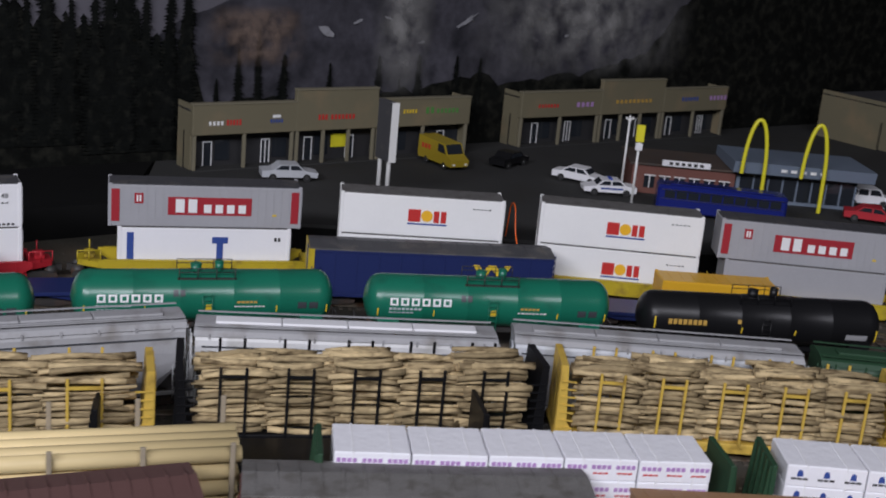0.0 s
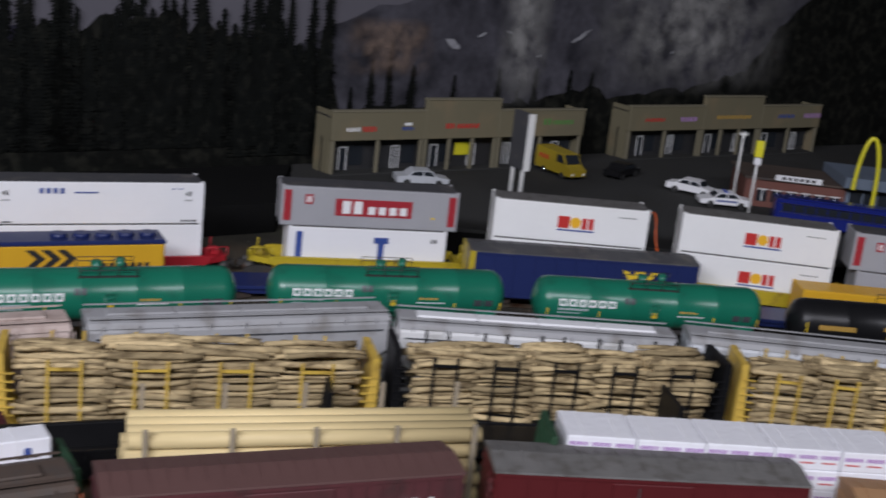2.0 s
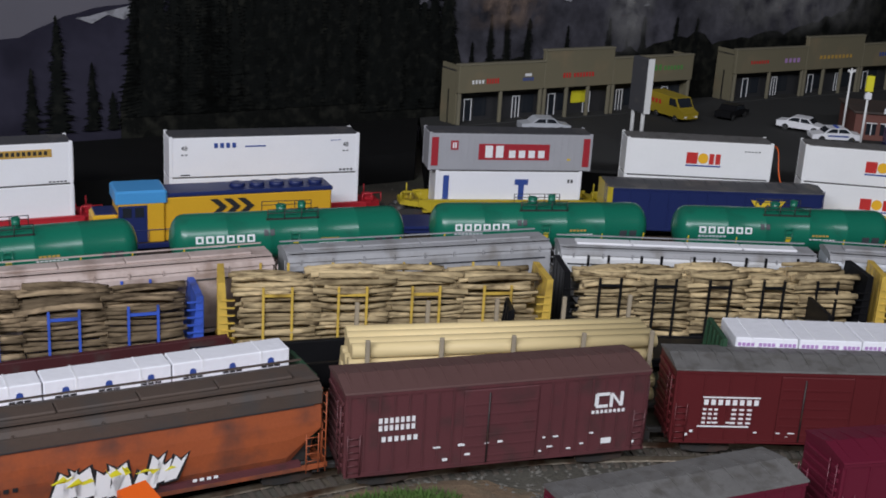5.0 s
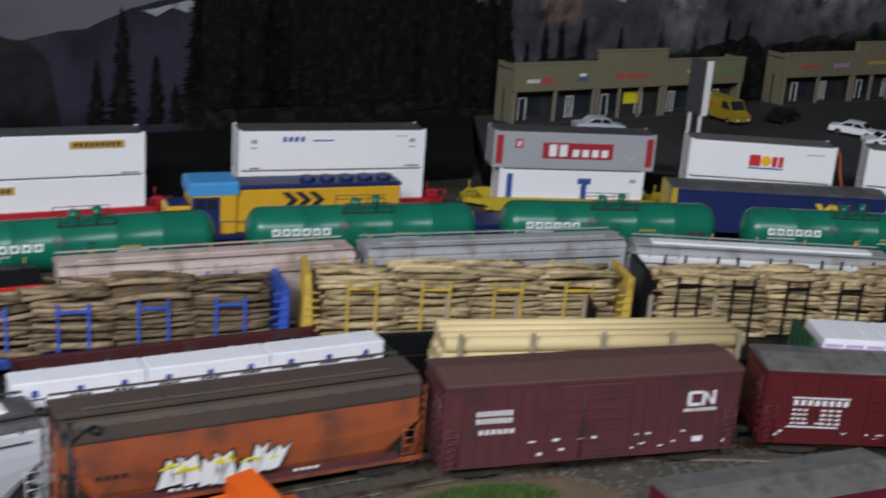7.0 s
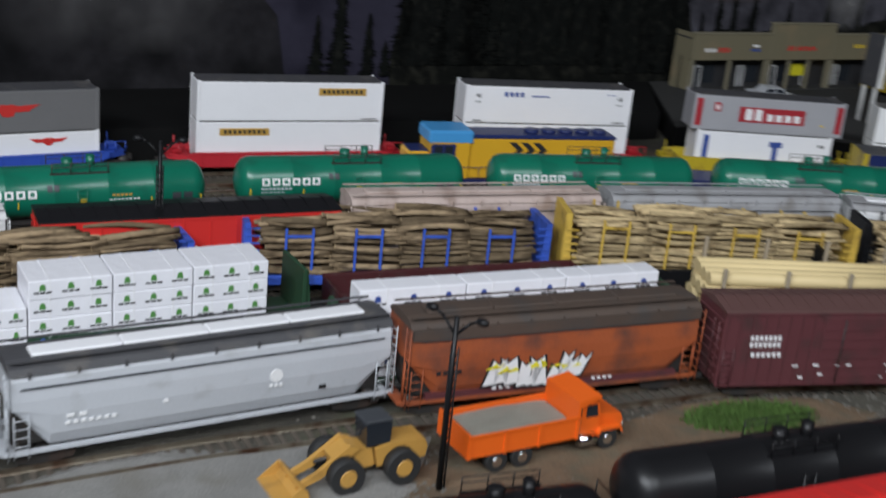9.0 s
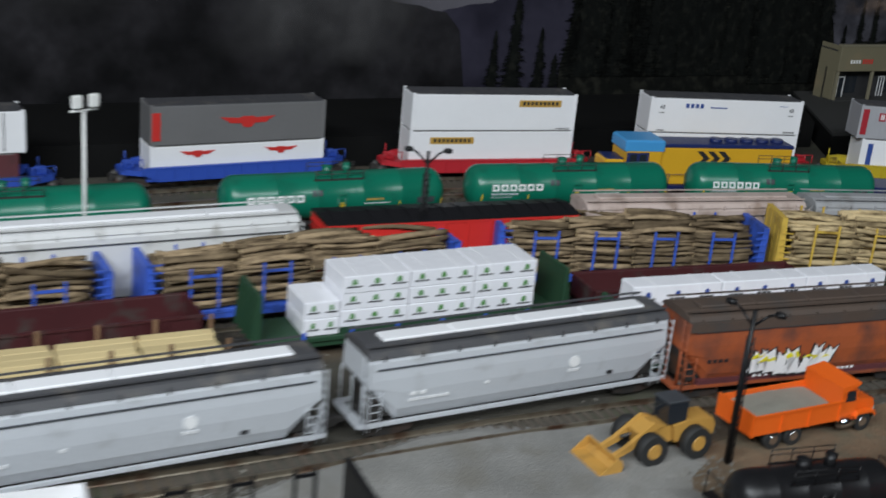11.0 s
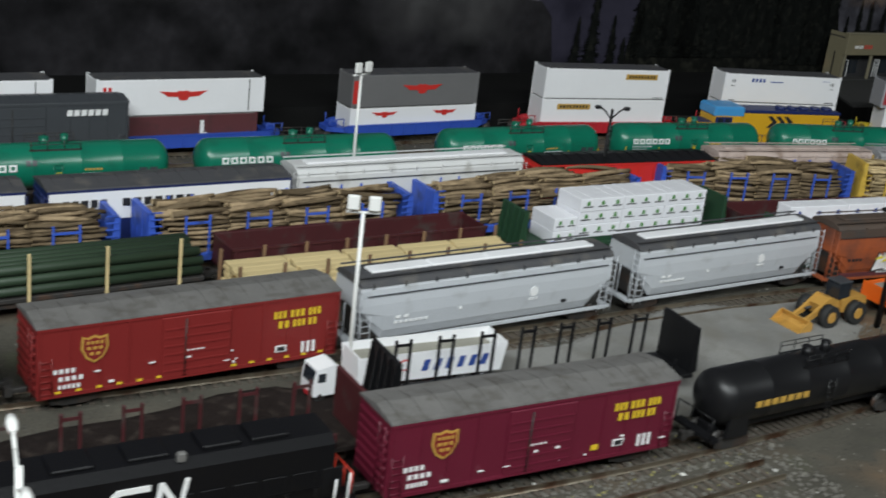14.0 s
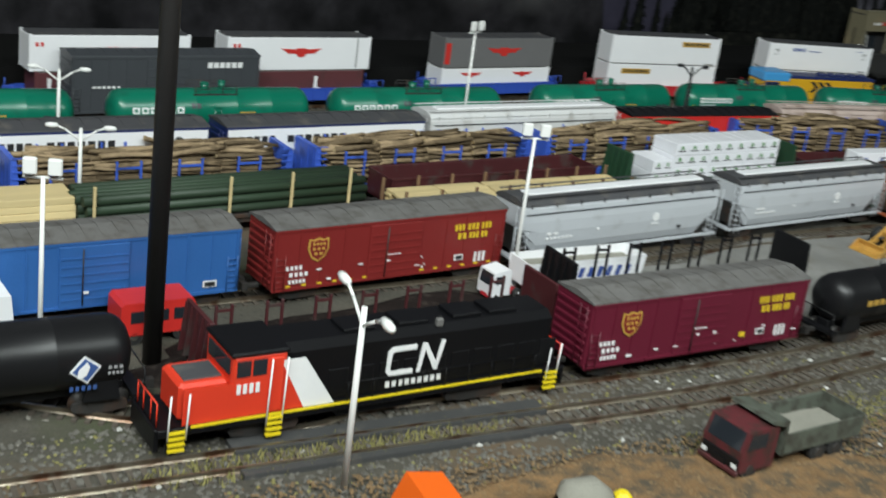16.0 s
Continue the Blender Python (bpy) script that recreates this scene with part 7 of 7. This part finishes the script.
# ---- shops ----
def shop_row(u0, us, n, deep, label, signs, seed, tops=(0.066, 0.078, 0.066)):
    ang = 39
    x, y = uv(us[0], n)
    c = thing("shop_building", pose(x, y, 0.028, 0, 0, ang), label, "building", "shops")
    X = [u - us[0] for u in us]
    fb = 0.0355
    for i in range(3):
        w = Geo().box(X[i], X[i + 1], 0, 0.006, fb, tops[i], 0.0004).part("fascia", "mall_wall", c, "beige stained shop fascia")
        Geo().box(X[i] - 0.0004, X[i + 1] + 0.0004, -0.0008, 0.0068, tops[i] - 0.001, tops[i] + 0.0008, 0.0003).part("coping", "mall_trim", w)
    Geo().box(X[0], X[3], 0.006, deep, tops[0] - 0.008, tops[0] - 0.006).part("roof", "roof_grey", c)
    Geo().box(X[0], X[0] + 0.002, 0.005, deep, 0, tops[0] - 0.001).part("side_wall", "mall_wall", c)
    Geo().box(X[3] - 0.002, X[3], 0.005, deep, 0, tops[2] - 0.001).part("side_wall", "mall_wall", c)
    Geo().box(X[0], X[3], 0.018, 0.021, 0, fb + 0.002).part("shop_front", "mall_dark", c, "dark recessed shop front")
    Geo().box(X[0], X[3], -0.001, 0.02, -0.0002, 0.0012).part("walkway", "asphalt", c)
    rnd = random.Random(seed)
    for i in range(3):
        k = 3 if i != 1 else 4
        for j in range(k):
            xx = X[i] + 0.003 + (X[i + 1] - X[i] - 0.006) * j / (k - 1)
            Geo().box(xx - 0.0016, xx + 0.0016, 0.0008, 0.0042, 0, fb + 0.0002, 0.0003).part("column", "mall_trim", c)
        for j in range(2):
            xx = X[i] + (X[i + 1] - X[i]) * (j + 0.5) / 2 + rnd.uniform(-0.006, 0.006)
            d = Geo().box(xx - 0.0045, xx + 0.0045, 0.0168, 0.0182, 0.0008, 0.0255).part("door", "glass", c)
            g = Geo()
            for q in (-0.0045, 0.0045) + ((0.0,) if rnd.random() < 0.4 else ()):
                g.box(xx + q - 0.0005, xx + q + 0.0005, 0.0162, 0.017, 0.0008, 0.0255)
            g.box(xx - 0.0045, xx + 0.0045, 0.0162, 0.017, 0.0248, 0.0258)
            g.part("door_frame", "mark_white", d)
            wx = xx + 0.0165
            if wx + 0.008 < X[i + 1]:
                Geo().box(wx - 0.008, wx + 0.008, 0.017, 0.0182, 0.006, 0.0265).part("window", "glass", c)
    for x0, x1, z, h, mk, nn in signs:
        bars(c, mk, x0, x1, z + 0.006, z + 0.006 + h, nn, 0.0, "sign_lettering", gap=0.4)
    return c


s1 = shop_row(0, (0.548, 0.661, 0.759, 0.882), 1.062, 0.034, "beige strip of shops with columns and stained fascia", [(0.035, 0.052, 0.0385, 0.0055, "mark_red", 5), (0.016, 0.033, 0.039, 0.004, "mark_white", 4), (0.083, 0.098, 0.0395, 0.0035, "mark_blue", 5), (0.083, 0.098, 0.0445, 0.003, "mark_white", 1), (0.138, 0.15, 0.0405, 0.0055, "mark_red", 3), (0.153, 0.183, 0.0405, 0.005, "mark_red", 7), (0.243, 0.262, 0.044, 0.004, "mark_yellow", 5), (0.272, 0.285, 0.043, 0.007, "mark_green", 2), (0.287, 0.318, 0.043, 0.005, "mark_green", 6)], 1)
Geo().box(0.165, 0.186, 0.0158, 0.0166, 0.0135, 0.0275).part("poster", "arch_yellow", s1, "yellow window poster")
shop_row(0, (0.97, 1.097, 1.206, 1.325), 1.078, 0.034, "beige strip of shops in shadow", [(0.025, 0.058, 0.041, 0.004, "mark_red", 7), (0.085, 0.115, 0.0405, 0.0055, "mark_purple", 4), (0.15, 0.215, 0.043, 0.0045, "mark_gold", 9), (0.268, 0.3, 0.043, 0.005, "mark_blue", 6), (0.32, 0.355, 0.043, 0.006, "mark_purple", 5)], 2)
s3 = shop_row(0, (1.49, 1.555, 1.645, 1.735), 0.93, 0.12, "beige shop building with red sign", [(0.035, 0.06, 0.04, 0.012, "mark_red", 2), (0.07, 0.12, 0.052, 0.008, "mark_red", 4), (0.075, 0.12, 0.041, 0.008, "mark_red", 3)], 3)

# tall two-post sign
c = thing("pylon_sign", pose(-0.054, 1.135, 0.028, 0, 0, 124), "tall dark sign on two white posts", "sign")
for x in (-0.0085, 0.0085):
    Geo().rod((x, 0, 0), (x, 0, 0.091), 0.0022, n=10).part("post", "lamp_white", c)
Geo().box(-0.0135, 0.0135, -0.0032, 0.0032, 0.039, 0.094, 0.0006).part("panel", "roof_grey", c, "weathered dark sign panel")
Geo().box(-0.0142, -0.0132, -0.0036, 0.0036, 0.039, 0.0945).part("panel_edge", "lamp_white", c)

# restaurant with two arches
c = thing("restaurant", pose(0.325, 1.315, 0.028, 0, 0, 2), "low restaurant with blue-grey roof and two yellow arches", "building")
Geo().box(-0.135, -0.028, -0.035, 0.04, 0, 0.03, 0.0004).part("brick_wall", "brick_red", c, "brick red side wing")
Geo().box(-0.138, -0.026, -0.038, 0.043, 0.03, 0.0325, 0.0004).part("wing_roof", "brown_roof", c)
Geo().box(-0.106, -0.056, -0.0395, -0.0375, 0.0315, 0.0375, 0.0003).part("name_board", "white", c, "white name board")
bars(c, "mark_black", -0.1, -0.062, 0.033, 0.036, 6, -0.0396, "sign_lettering")
for i in range(6):
    x = -0.122 + i * 0.0155
    w = Geo().box(x, x + 0.011, -0.0358, -0.0348, 0.0065, 0.0195).part("window", "glass", c)
    Geo().box(x + 0.005, x + 0.006, -0.0363, -0.0355, 0.0065, 0.0195).box(x - 0.0005, x + 0.0115, -0.0363, -0.0355, 0.0192, 0.0202).part("window_bar", "mark_white", w)
Geo().box(-0.026, 0.1, -0.03, 0.04, 0, 0.036, 0.0004).part("main_wall", "blue_grey", c)
for i in range(8):
    x = -0.022 + i * 0.0152
    Geo().box(x, x + 0.0132, -0.0308, -0.0298, 0.004, 0.028).part("window", "glass", c)
Geo().prism([(-0.046, 0.033), (0.045, 0.033), (0.045, 0.043), (-0.049, 0.045)], "x", -0.034, 0.112).part("roof", "blue_grey", c, "flat blue-grey overhanging roof")
bars(c, "mark_white", 0.012, 0.062, 0.0375, 0.0405, 5, -0.0487, "sign_lettering")
for x0 in (-0.016, 0.045):
    arc = [(x0 - 0.0115 * math.cos(math.pi * k / 24), -0.054, 0.034 + 0.056 * math.sin(math.pi * k / 24)) for k in range(25)]
    Geo().tube(arc + [(x0 + 0.0118, -0.054, 0.0)], 0.0021).part("arch", "arch_yellow", c, "tall yellow arch")


# ---- lamps ----
def flood_lamp(x, y, h, turn, label):
    c = thing("yard_lamp", pose(x, y, 0, 0, 0, turn), label, "lamp post", "yard lamps")
    Geo().rod((0, 0, 0), (0, 0, h), 0.0014, 0.0011, n=10).part("post", "lamp_white", c)
    Geo().rod((0, 0, 0), (0, 0, 0.004), 0.0032, 0.0025, n=12).part("base", "lamp_white", c)
    Geo().rod((-0.0095, 0, h), (0.0095, 0, h), 0.0008, n=8).part("crossbar", "lamp_white", c)
    for s in (-1, 1):
        hd = Geo().box(s * 0.006 - 0.0034, s * 0.006 + 0.0034, -0.0035, -0.0005, h + 0.002, h + 0.0105, 0.0006).part("flood_head", "lamp_white", c)
        Geo().rod((s * 0.006, 0, h), (s * 0.006, -0.001, h + 0.004), 0.0006, n=6).part("bracket", "lamp_white", hd)
    return c


flood_lamp(-0.688, 0.03, 0.106, 15, "white twin floodlight mast beside the boxcar")
flood_lamp(-0.762, 0.357, 0.113, 60, "white twin floodlight mast between tank cars")
flood_lamp(-0.918, -0.208, 0.108, 15, "white twin floodlight mast by the blue boxcar")


def arm_lamp(x, y, h, turn, mat, label, arm=0.019, rise=0.006, r=0.0013):
    c = thing("street_lamp", pose(x, y, 0, 0, 0, turn), label, "lamp post", "street lamps")
    Geo().rod((0, 0, 0), (0, 0, h + 0.003), r * 1.25, r, n=10).part("post", mat, c)
    for s in (-1, 1):
        a = Geo().rod((0, 0, h - 0.006), (s * arm * 0.5, 0, h + rise * 0.4), r * 0.6, n=8).rod((s * arm * 0.5, 0, h + rise * 0.4), (s * arm * 0.8, 0, h + rise), r * 0.6, n=8).part("arm", mat, c)
        g = Geo().lathe([(s * arm * 0.72, 0.0), (s * arm * 0.76, r * 1.3), (s * arm * 0.95, r * 1.7), (s * arm * 1.12, r * 1.2), (s * arm * 1.16, 0.0)], 0, h + rise, 12)
        g.part("lamp_head", mat, a)
    return c


arm_lamp(-0.745, -0.265, 0.090, 122, "lamp_white", "white twin-arm street lamp before the locomotive", 0.028, 0.006, 0.0014)
arm_lamp(-1.05, 0.117, 0.077, 20, "lamp_white", "white twin-arm street lamp among boxcars", 0.02, 0.004, 0.0012)
arm_lamp(-0.989, 0.012, 0.066, 20, "lamp_white", "white twin-arm street lamp among boxcars", 0.02, 0.004, 0.0012)
arm_lamp(0.185, 1.302, 0.1, 20, "lamp_white", "tall white pole in the car park", 0.004, 0.0, 0.0011)


def lattice_lamp(x, y, h, turn, label):
    c = arm_lamp(x, y, h, turn, "black", label, 0.014, 0.004, 0.0012)
    g = Geo()
    for s in (-1, 1):
        g.rod((s * 0.0019, -0.0012, 0), (s * 0.0019, -0.0012, h - 0.012), 0.0005, n=6)
    k = int((h - 0.012) / 0.0042)
    for i in range(k):
        g.rod((-0.0019, -0.0012, 0.002 + i * 0.0042), (0.0019, -0.0012, 0.002 + i * 0.0042), 0.0007, n=6)
    g.part("lattice", "black", c)
    return c


lattice_lamp(-0.34, 0.268, 0.085, 160, "black lattice lamp mast beside the loader")
lattice_lamp(-0.556, 0.44, 0.094, 20, "black lattice lamp mast among the tank cars")
c = thing("pylon_light", pose(0.187, 1.214, 0.028, 0, 0, 0), "yellow and white pole sign at the restaurant", "sign")
Geo().rod((0, 0, 0), (0, 0, 0.068), 0.0013, n=10).part("post", "lamp_white", c)
Geo().box(-0.0042, 0.0042, -0.002, 0.002, 0.064, 0.081, 0.0008).part("sign_face", "arch_yellow", c)
Geo().box(-0.0035, 0.0035, -0.0025, 0.0025, 0.056, 0.063, 0.0005).part("sign_lower", "white", c)
Geo().rod((-0.871, -0.171, 0), (-0.871, -0.171, 0.7), 0.0052, 0.0052, n=20).alone("support_post", "black_pipe", "dark thick metal support post through the layout", "post")


# loose wire by the containers
cu = bpy.data.curves.new("cable", "CURVE")
cu.dimensions, cu.bevel_depth = "3D", 0.0006
sp = cu.splines.new("BEZIER")
W = [(0.062, 1.03, 0.034), (0.066, 1.0, 0.07), (0.07, 0.985, 0.045), (0.08, 0.965, 0.02)]
sp.bezier_points.add(len(W) - 1)
for p, q in zip(sp.bezier_points, W):
    p.co, p.handle_left_type, p.handle_right_type = q, "AUTO", "AUTO"
cu.materials.append(M["truck_orange"])
tagged(new("cable", cu), "thin orange wire hanging behind the containers", "cable")

# odds and ends in front
g = thing("toy_crate", pose(-0.705, -0.283, 0, 0, 0, 30), "orange sloping plastic hopper at the edge", "bin")
Geo().prism([(-0.016, 0), (0.014, 0), (0.012, 0.02), (-0.006, 0.022)], "y", -0.012, 0.012).part("body", "truck_orange", g)
g = thing("mixer", pose(-0.634, -0.258, 0, 0, 0, 20), "grey drum with a yellow frame", "machine")
Geo().lathe([(-0.014, 0.004), (-0.01, 0.011), (0.004, 0.0125), (0.012, 0.007), (0.0135, 0.0)], 0, 0.012, 18).part("drum", "gravel_load", g)
Geo().box(0.014, 0.022, -0.004, 0.004, 0.002, 0.018, 0.0018).part("frame", "safety_yellow", g)


# ---- printed backdrop ----
def printed(name, colour, vary, big, dirt=None, amt=0.3, rough=0.9):
    m = surface(name, colour, rough, vary=vary, big=big, fine=big * 9, bump=0, dirt=dirt, dirt_amount=amt)
    m.node_tree.nodes["Principled BSDF"].inputs["Specular IOR Level"].default_value = 0.05
    return m


M["print_sky"] = printed("printed_sky", (0.11, 0.105, 0.122), 0.2, 2.5)
M["print_mist"] = printed("printed_mist", (0.075, 0.075, 0.078), 0.3, 7, (0.06, 0.06, 0.065), 0.4)
M["print_far"] = printed("printed_far_mountain", (0.032, 0.03, 0.046), 0.35, 9, (0.018, 0.017, 0.027), 0.4)
M["print_rock"] = printed("printed_rock", (0.062, 0.06, 0.072), 0.8, 14, (0.022, 0.022, 0.027), 0.5)
M["print_valley"] = printed("printed_misty_slope", (0.02, 0.0192, 0.0215), 0.9, 9, (0.0065, 0.0065, 0.007), 0.5)
M["print_snow"] = printed("printed_snow", (0.26, 0.26, 0.28), 0.3, 60, (0.08, 0.08, 0.09), 0.3)
M["print_forest"] = printed("printed_forest", (0.0065, 0.007, 0.0062), 0.9, 48, (0.02, 0.02, 0.016), 0.45)
M["print_tree"] = printed("printed_tree", (0.006, 0.0068, 0.0062), 0.9, 70, (0.015, 0.0155, 0.013), 0.3)


def sheet(name, mat, poly, depth, label):
    """A printed shape lying on the backdrop; poly in run and height."""
    pts = []
    for u, z in poly:
        x, y = uv(u, 1.118 - depth)
        pts.append((x, y, z))
    n = len(pts)
    back = []
    for u, z in poly:
        x, y = uv(u, 1.118 - depth + 0.0008)
        back.append((x, y, z))
    return Geo().add(pts + back, [tuple(range(n)), tuple(range(2 * n - 1, n - 1, -1))] + [(i, (i + 1) % n, n + (i + 1) % n, n + i) for i in range(n)]).alone(name, mat, label, "backdrop", kind="structure")


def rough_line(points, seed, amp, step=0.012):
    rnd = random.Random(seed)
    out = []
    for (u0, z0), (u1, z1) in zip(points, points[1:]):
        k = max(1, int(abs(u1 - u0) / step))
        for i in range(k):
            t = i / k
            out.append((u0 + (u1 - u0) * t, z0 + (z1 - z0) * t + rnd.uniform(-amp, amp)))
    return out + [points[-1]]


def hill(name, mat, top, seed, amp, depth, label, base=0.02):
    line = rough_line(top, seed, amp)
    return sheet(name, mat, [(line[0][0], base)] + line + [(line[-1][0], base)], depth, label)


def conifer(u, top, base, half, seed, depth=0.006):
    rnd = random.Random(seed)
    left, right = [], []
    n = max(9, int((top - base) / 0.0035))
    for i in range(n):
        t = (i + 1) / n
        z = top - (top - base) * t
        for side, arr in ((-1, left), (1, right)):
            reach = half * (0.12 + 0.88 * t ** 0.8) * rnd.uniform(0.55, 1.1)
            arr.append((u + side * reach, z - rnd.uniform(0, 0.0018)))
            arr.append((u + side * reach * rnd.uniform(0.25, 0.5), z - (top - base) / n * 0.45))
    return sheet("printed_tree", "print_tree", [(u, top)] + right + list(reversed(left)), depth, "dark conifer printed on the backdrop")


sheet("backdrop", "print_sky", [(-1.8, 0.0), (2.6, 0.0), (2.6, 0.8), (-1.8, 0.8)], 0.0, "printed mountain backdrop with grey evening sky")
hill("backdrop_far_range", "print_far", [(0.02, 0.112), (0.06, 0.118), (0.085, 0.124), (0.11, 0.127), (0.15, 0.144), (0.19, 0.154), (0.25, 0.162), (0.32, 0.158), (0.42, 0.15)], 41, 0.0016, 0.002, "purple distant mountain printed on the backdrop")
sheet("printed_snow", "print_snow", rough_line([(0.16, 0.143), (0.2, 0.152), (0.245, 0.158)], 42, 0.0012) + [(0.235, 0.147), (0.222, 0.151), (0.205, 0.141), (0.19, 0.146), (0.175, 0.138)], 0.003, "snow on the distant mountain")
hill("backdrop_valley_slope", "print_valley", [(-1.75, 0.42), (-1.2, 0.36), (-0.8, 0.33), (-0.5, 0.29), (-0.3, 0.24), (-0.15, 0.185), (-0.063, 0.148), (0.0, 0.128), (0.058, 0.116), (0.075, 0.1), (0.085, 0.04)], 43, 0.002, 0.003, "misty grey mountainside printed on the backdrop")
hill("backdrop_rock_face", "print_rock", [(0.5, 0.13), (0.56, 0.172), (0.6, 0.186), (0.66, 0.2), (0.74, 0.235), (0.9, 0.29), (1.05, 0.27), (1.25, 0.3), (1.6, 0.32), (2.5, 0.3)], 44, 0.004, 0.002, "grey rock mountain printed on the backdrop")
for i, (u, z, w, h, s) in enumerate(((0.723, 0.157, 0.022, 0.011, -0.5), (0.76, 0.168, 0.014, 0.004, 0.4), (0.905, 0.17, 0.03, 0.006, 0.6), (0.845, 0.146, 0.012, 0.003, 0.2), (0.8, 0.172, 0.012, 0.003, -0.3), (1.06, 0.155, 0.008, 0.004, 0.2))):
    rnd = random.Random(60 + i)
    p = []
    for k in range(12):
        a = 2 * math.pi * k / 12
        r = rnd.uniform(0.55, 1.1)
        x = w / 2 * r * math.cos(a)
        p.append((u + x, z + h / 2 * r * math.sin(a) + s * x))
    sheet("printed_snow", "print_snow", p, 0.004, "white snow patch on the rock face")


def vapour(name, parts, colour, label, grain=38):
    """A soft pale cloud printed on the backdrop: its edge fades by noise."""
    m = bpy.data.materials.new("printed_vapour")
    m.use_nodes = True
    nt = m.node_tree
    b = nt.nodes["Principled BSDF"]
    b.inputs["Base Color"].default_value = (*colour, 1)
    b.inputs["Roughness"].default_value = 0.9
    at = nt.nodes.new("ShaderNodeVertexColor")
    at.layer_name = "cover"
    tc = nt.nodes.new("ShaderNodeTexCoord")
    n = nt.nodes.new("ShaderNodeTexNoise")
    n.inputs["Scale"].default_value, n.inputs["Detail"].default_value = grain, 7
    nt.links.new(tc.outputs["Object"], n.inputs[0])
    r = nt.nodes.new("ShaderNodeMapRange")
    r.inputs[1].default_value, r.inputs[2].default_value = 0.32, 0.72
    nt.links.new(n.outputs[0], r.inputs[0])
    mu = nt.nodes.new("ShaderNodeMath")
    mu.operation = "MULTIPLY"
    nt.links.new(r.outputs[0], mu.inputs[0])
    nt.links.new(at.outputs[0], mu.inputs[1])
    nt.links.new(mu.outputs[0], b.inputs["Alpha"])
    u0, u1, z0, z1 = parts
    vs, fs, cov = [], [], []
    K, J = 24, 24
    for j in range(J + 1):
        for k in range(K + 1):
            s, t = k / K, j / J
            x, y = uv(u0 + (u1 - u0) * s, 1.118 - 0.0075)
            vs.append((x, y, z0 + (z1 - z0) * t))
            cov.append(max(0.0, math.sin(math.pi * s)) ** 1.3 * min(1.0, t * 4.0) * min(1.0, (1 - t) * 5 + 0.0))
    fs = [(j * (K + 1) + k, j * (K + 1) + k + 1, (j + 1) * (K + 1) + k + 1, (j + 1) * (K + 1) + k) for j in range(J) for k in range(K)]
    me = bpy.data.meshes.new(name)
    me.from_pydata(vs, [], fs)
    a = me.color_attributes.new("cover", "FLOAT_COLOR", "POINT")
    a.data.foreach_set("color", [c for q in cov for c in (q, q, q, 1.0)])
    me.materials.append(m)
    return tagged(new(name, me), label, "backdrop", kind="structure")


MIST = (0.27, 0.265, 0.26)
vapour("printed_mist", (0.775, 0.86, 0.085, 0.3), MIST, "rising mist printed on the backdrop")
vapour("printed_mist", (0.9, 1.28, 0.1, 0.32), MIST, "drifting mist printed on the backdrop")
vapour("printed_slope", (0.575, 0.7, 0.12, 0.185), (0.2, 0.14, 0.11), "brownish lit slope on the backdrop", 60)
for u0, u1, z0, z1 in ((-0.2, 0.07, 0.06, 0.16), (-0.62, -0.22, 0.1, 0.3), (-1.1, -0.6, 0.1, 0.3)):
    vapour("printed_mist", (u0, u1, z0, z1), (0.06, 0.058, 0.06), "faint grey mist on the printed mountainside", 16)
hill("backdrop_forest", "print_forest", [(0.2, 0.05), (0.206, 0.09), (0.21, 0.12), (0.24, 0.15), (0.3, 0.165), (0.4, 0.17), (0.5, 0.16), (0.545, 0.14), (0.575, 0.12), (0.585, 0.08)], 46, 0.012, 0.004, "black forest printed on the backdrop")
rnd = random.Random(77)
for k in range(34):
    conifer(0.212 + 0.0104 * k + rnd.uniform(-0.004, 0.004), rnd.uniform(0.155, 0.235) if k < 30 else rnd.uniform(0.15, 0.2), 0.05, rnd.uniform(0.015, 0.026), 300 + k, rnd.choice((0.0048, 0.0052, 0.0056)))
hill("backdrop_forest", "print_forest", [(0.57, 0.082), (0.65, 0.092), (0.75, 0.088), (0.85, 0.095), (0.93, 0.11), (0.96, 0.1), (1.1, 0.108), (1.2, 0.135), (1.25, 0.19), (1.32, 0.24), (1.42, 0.27), (1.6, 0.28), (1.9, 0.3), (2.5, 0.3)], 47, 0.005, 0.0045, "dark forest edge printed on the backdrop")
for i, (u, t, w) in enumerate(((0.141, 0.147, 0.017), (0.117, 0.1, 0.011), (0.173, 0.103, 0.012), (0.192, 0.075, 0.01), (0.563, 0.235, 0.02), (0.596, 0.11, 0.01), (0.642, 0.16, 0.011), (0.62, 0.14, 0.012), (0.672, 0.134, 0.016), (0.728, 0.125, 0.011), (0.79, 0.133, 0.012), (0.843, 0.133, 0.013), (0.818, 0.108, 0.009), (0.896, 0.132, 0.015), (0.93, 0.13, 0.012), (0.545, 0.21, 0.02), (0.52, 0.2, 0.02), (0.5, 0.225, 0.02), (0.47, 0.2, 0.02))):
    conifer(u, t, 0.04, w, 200 + i)
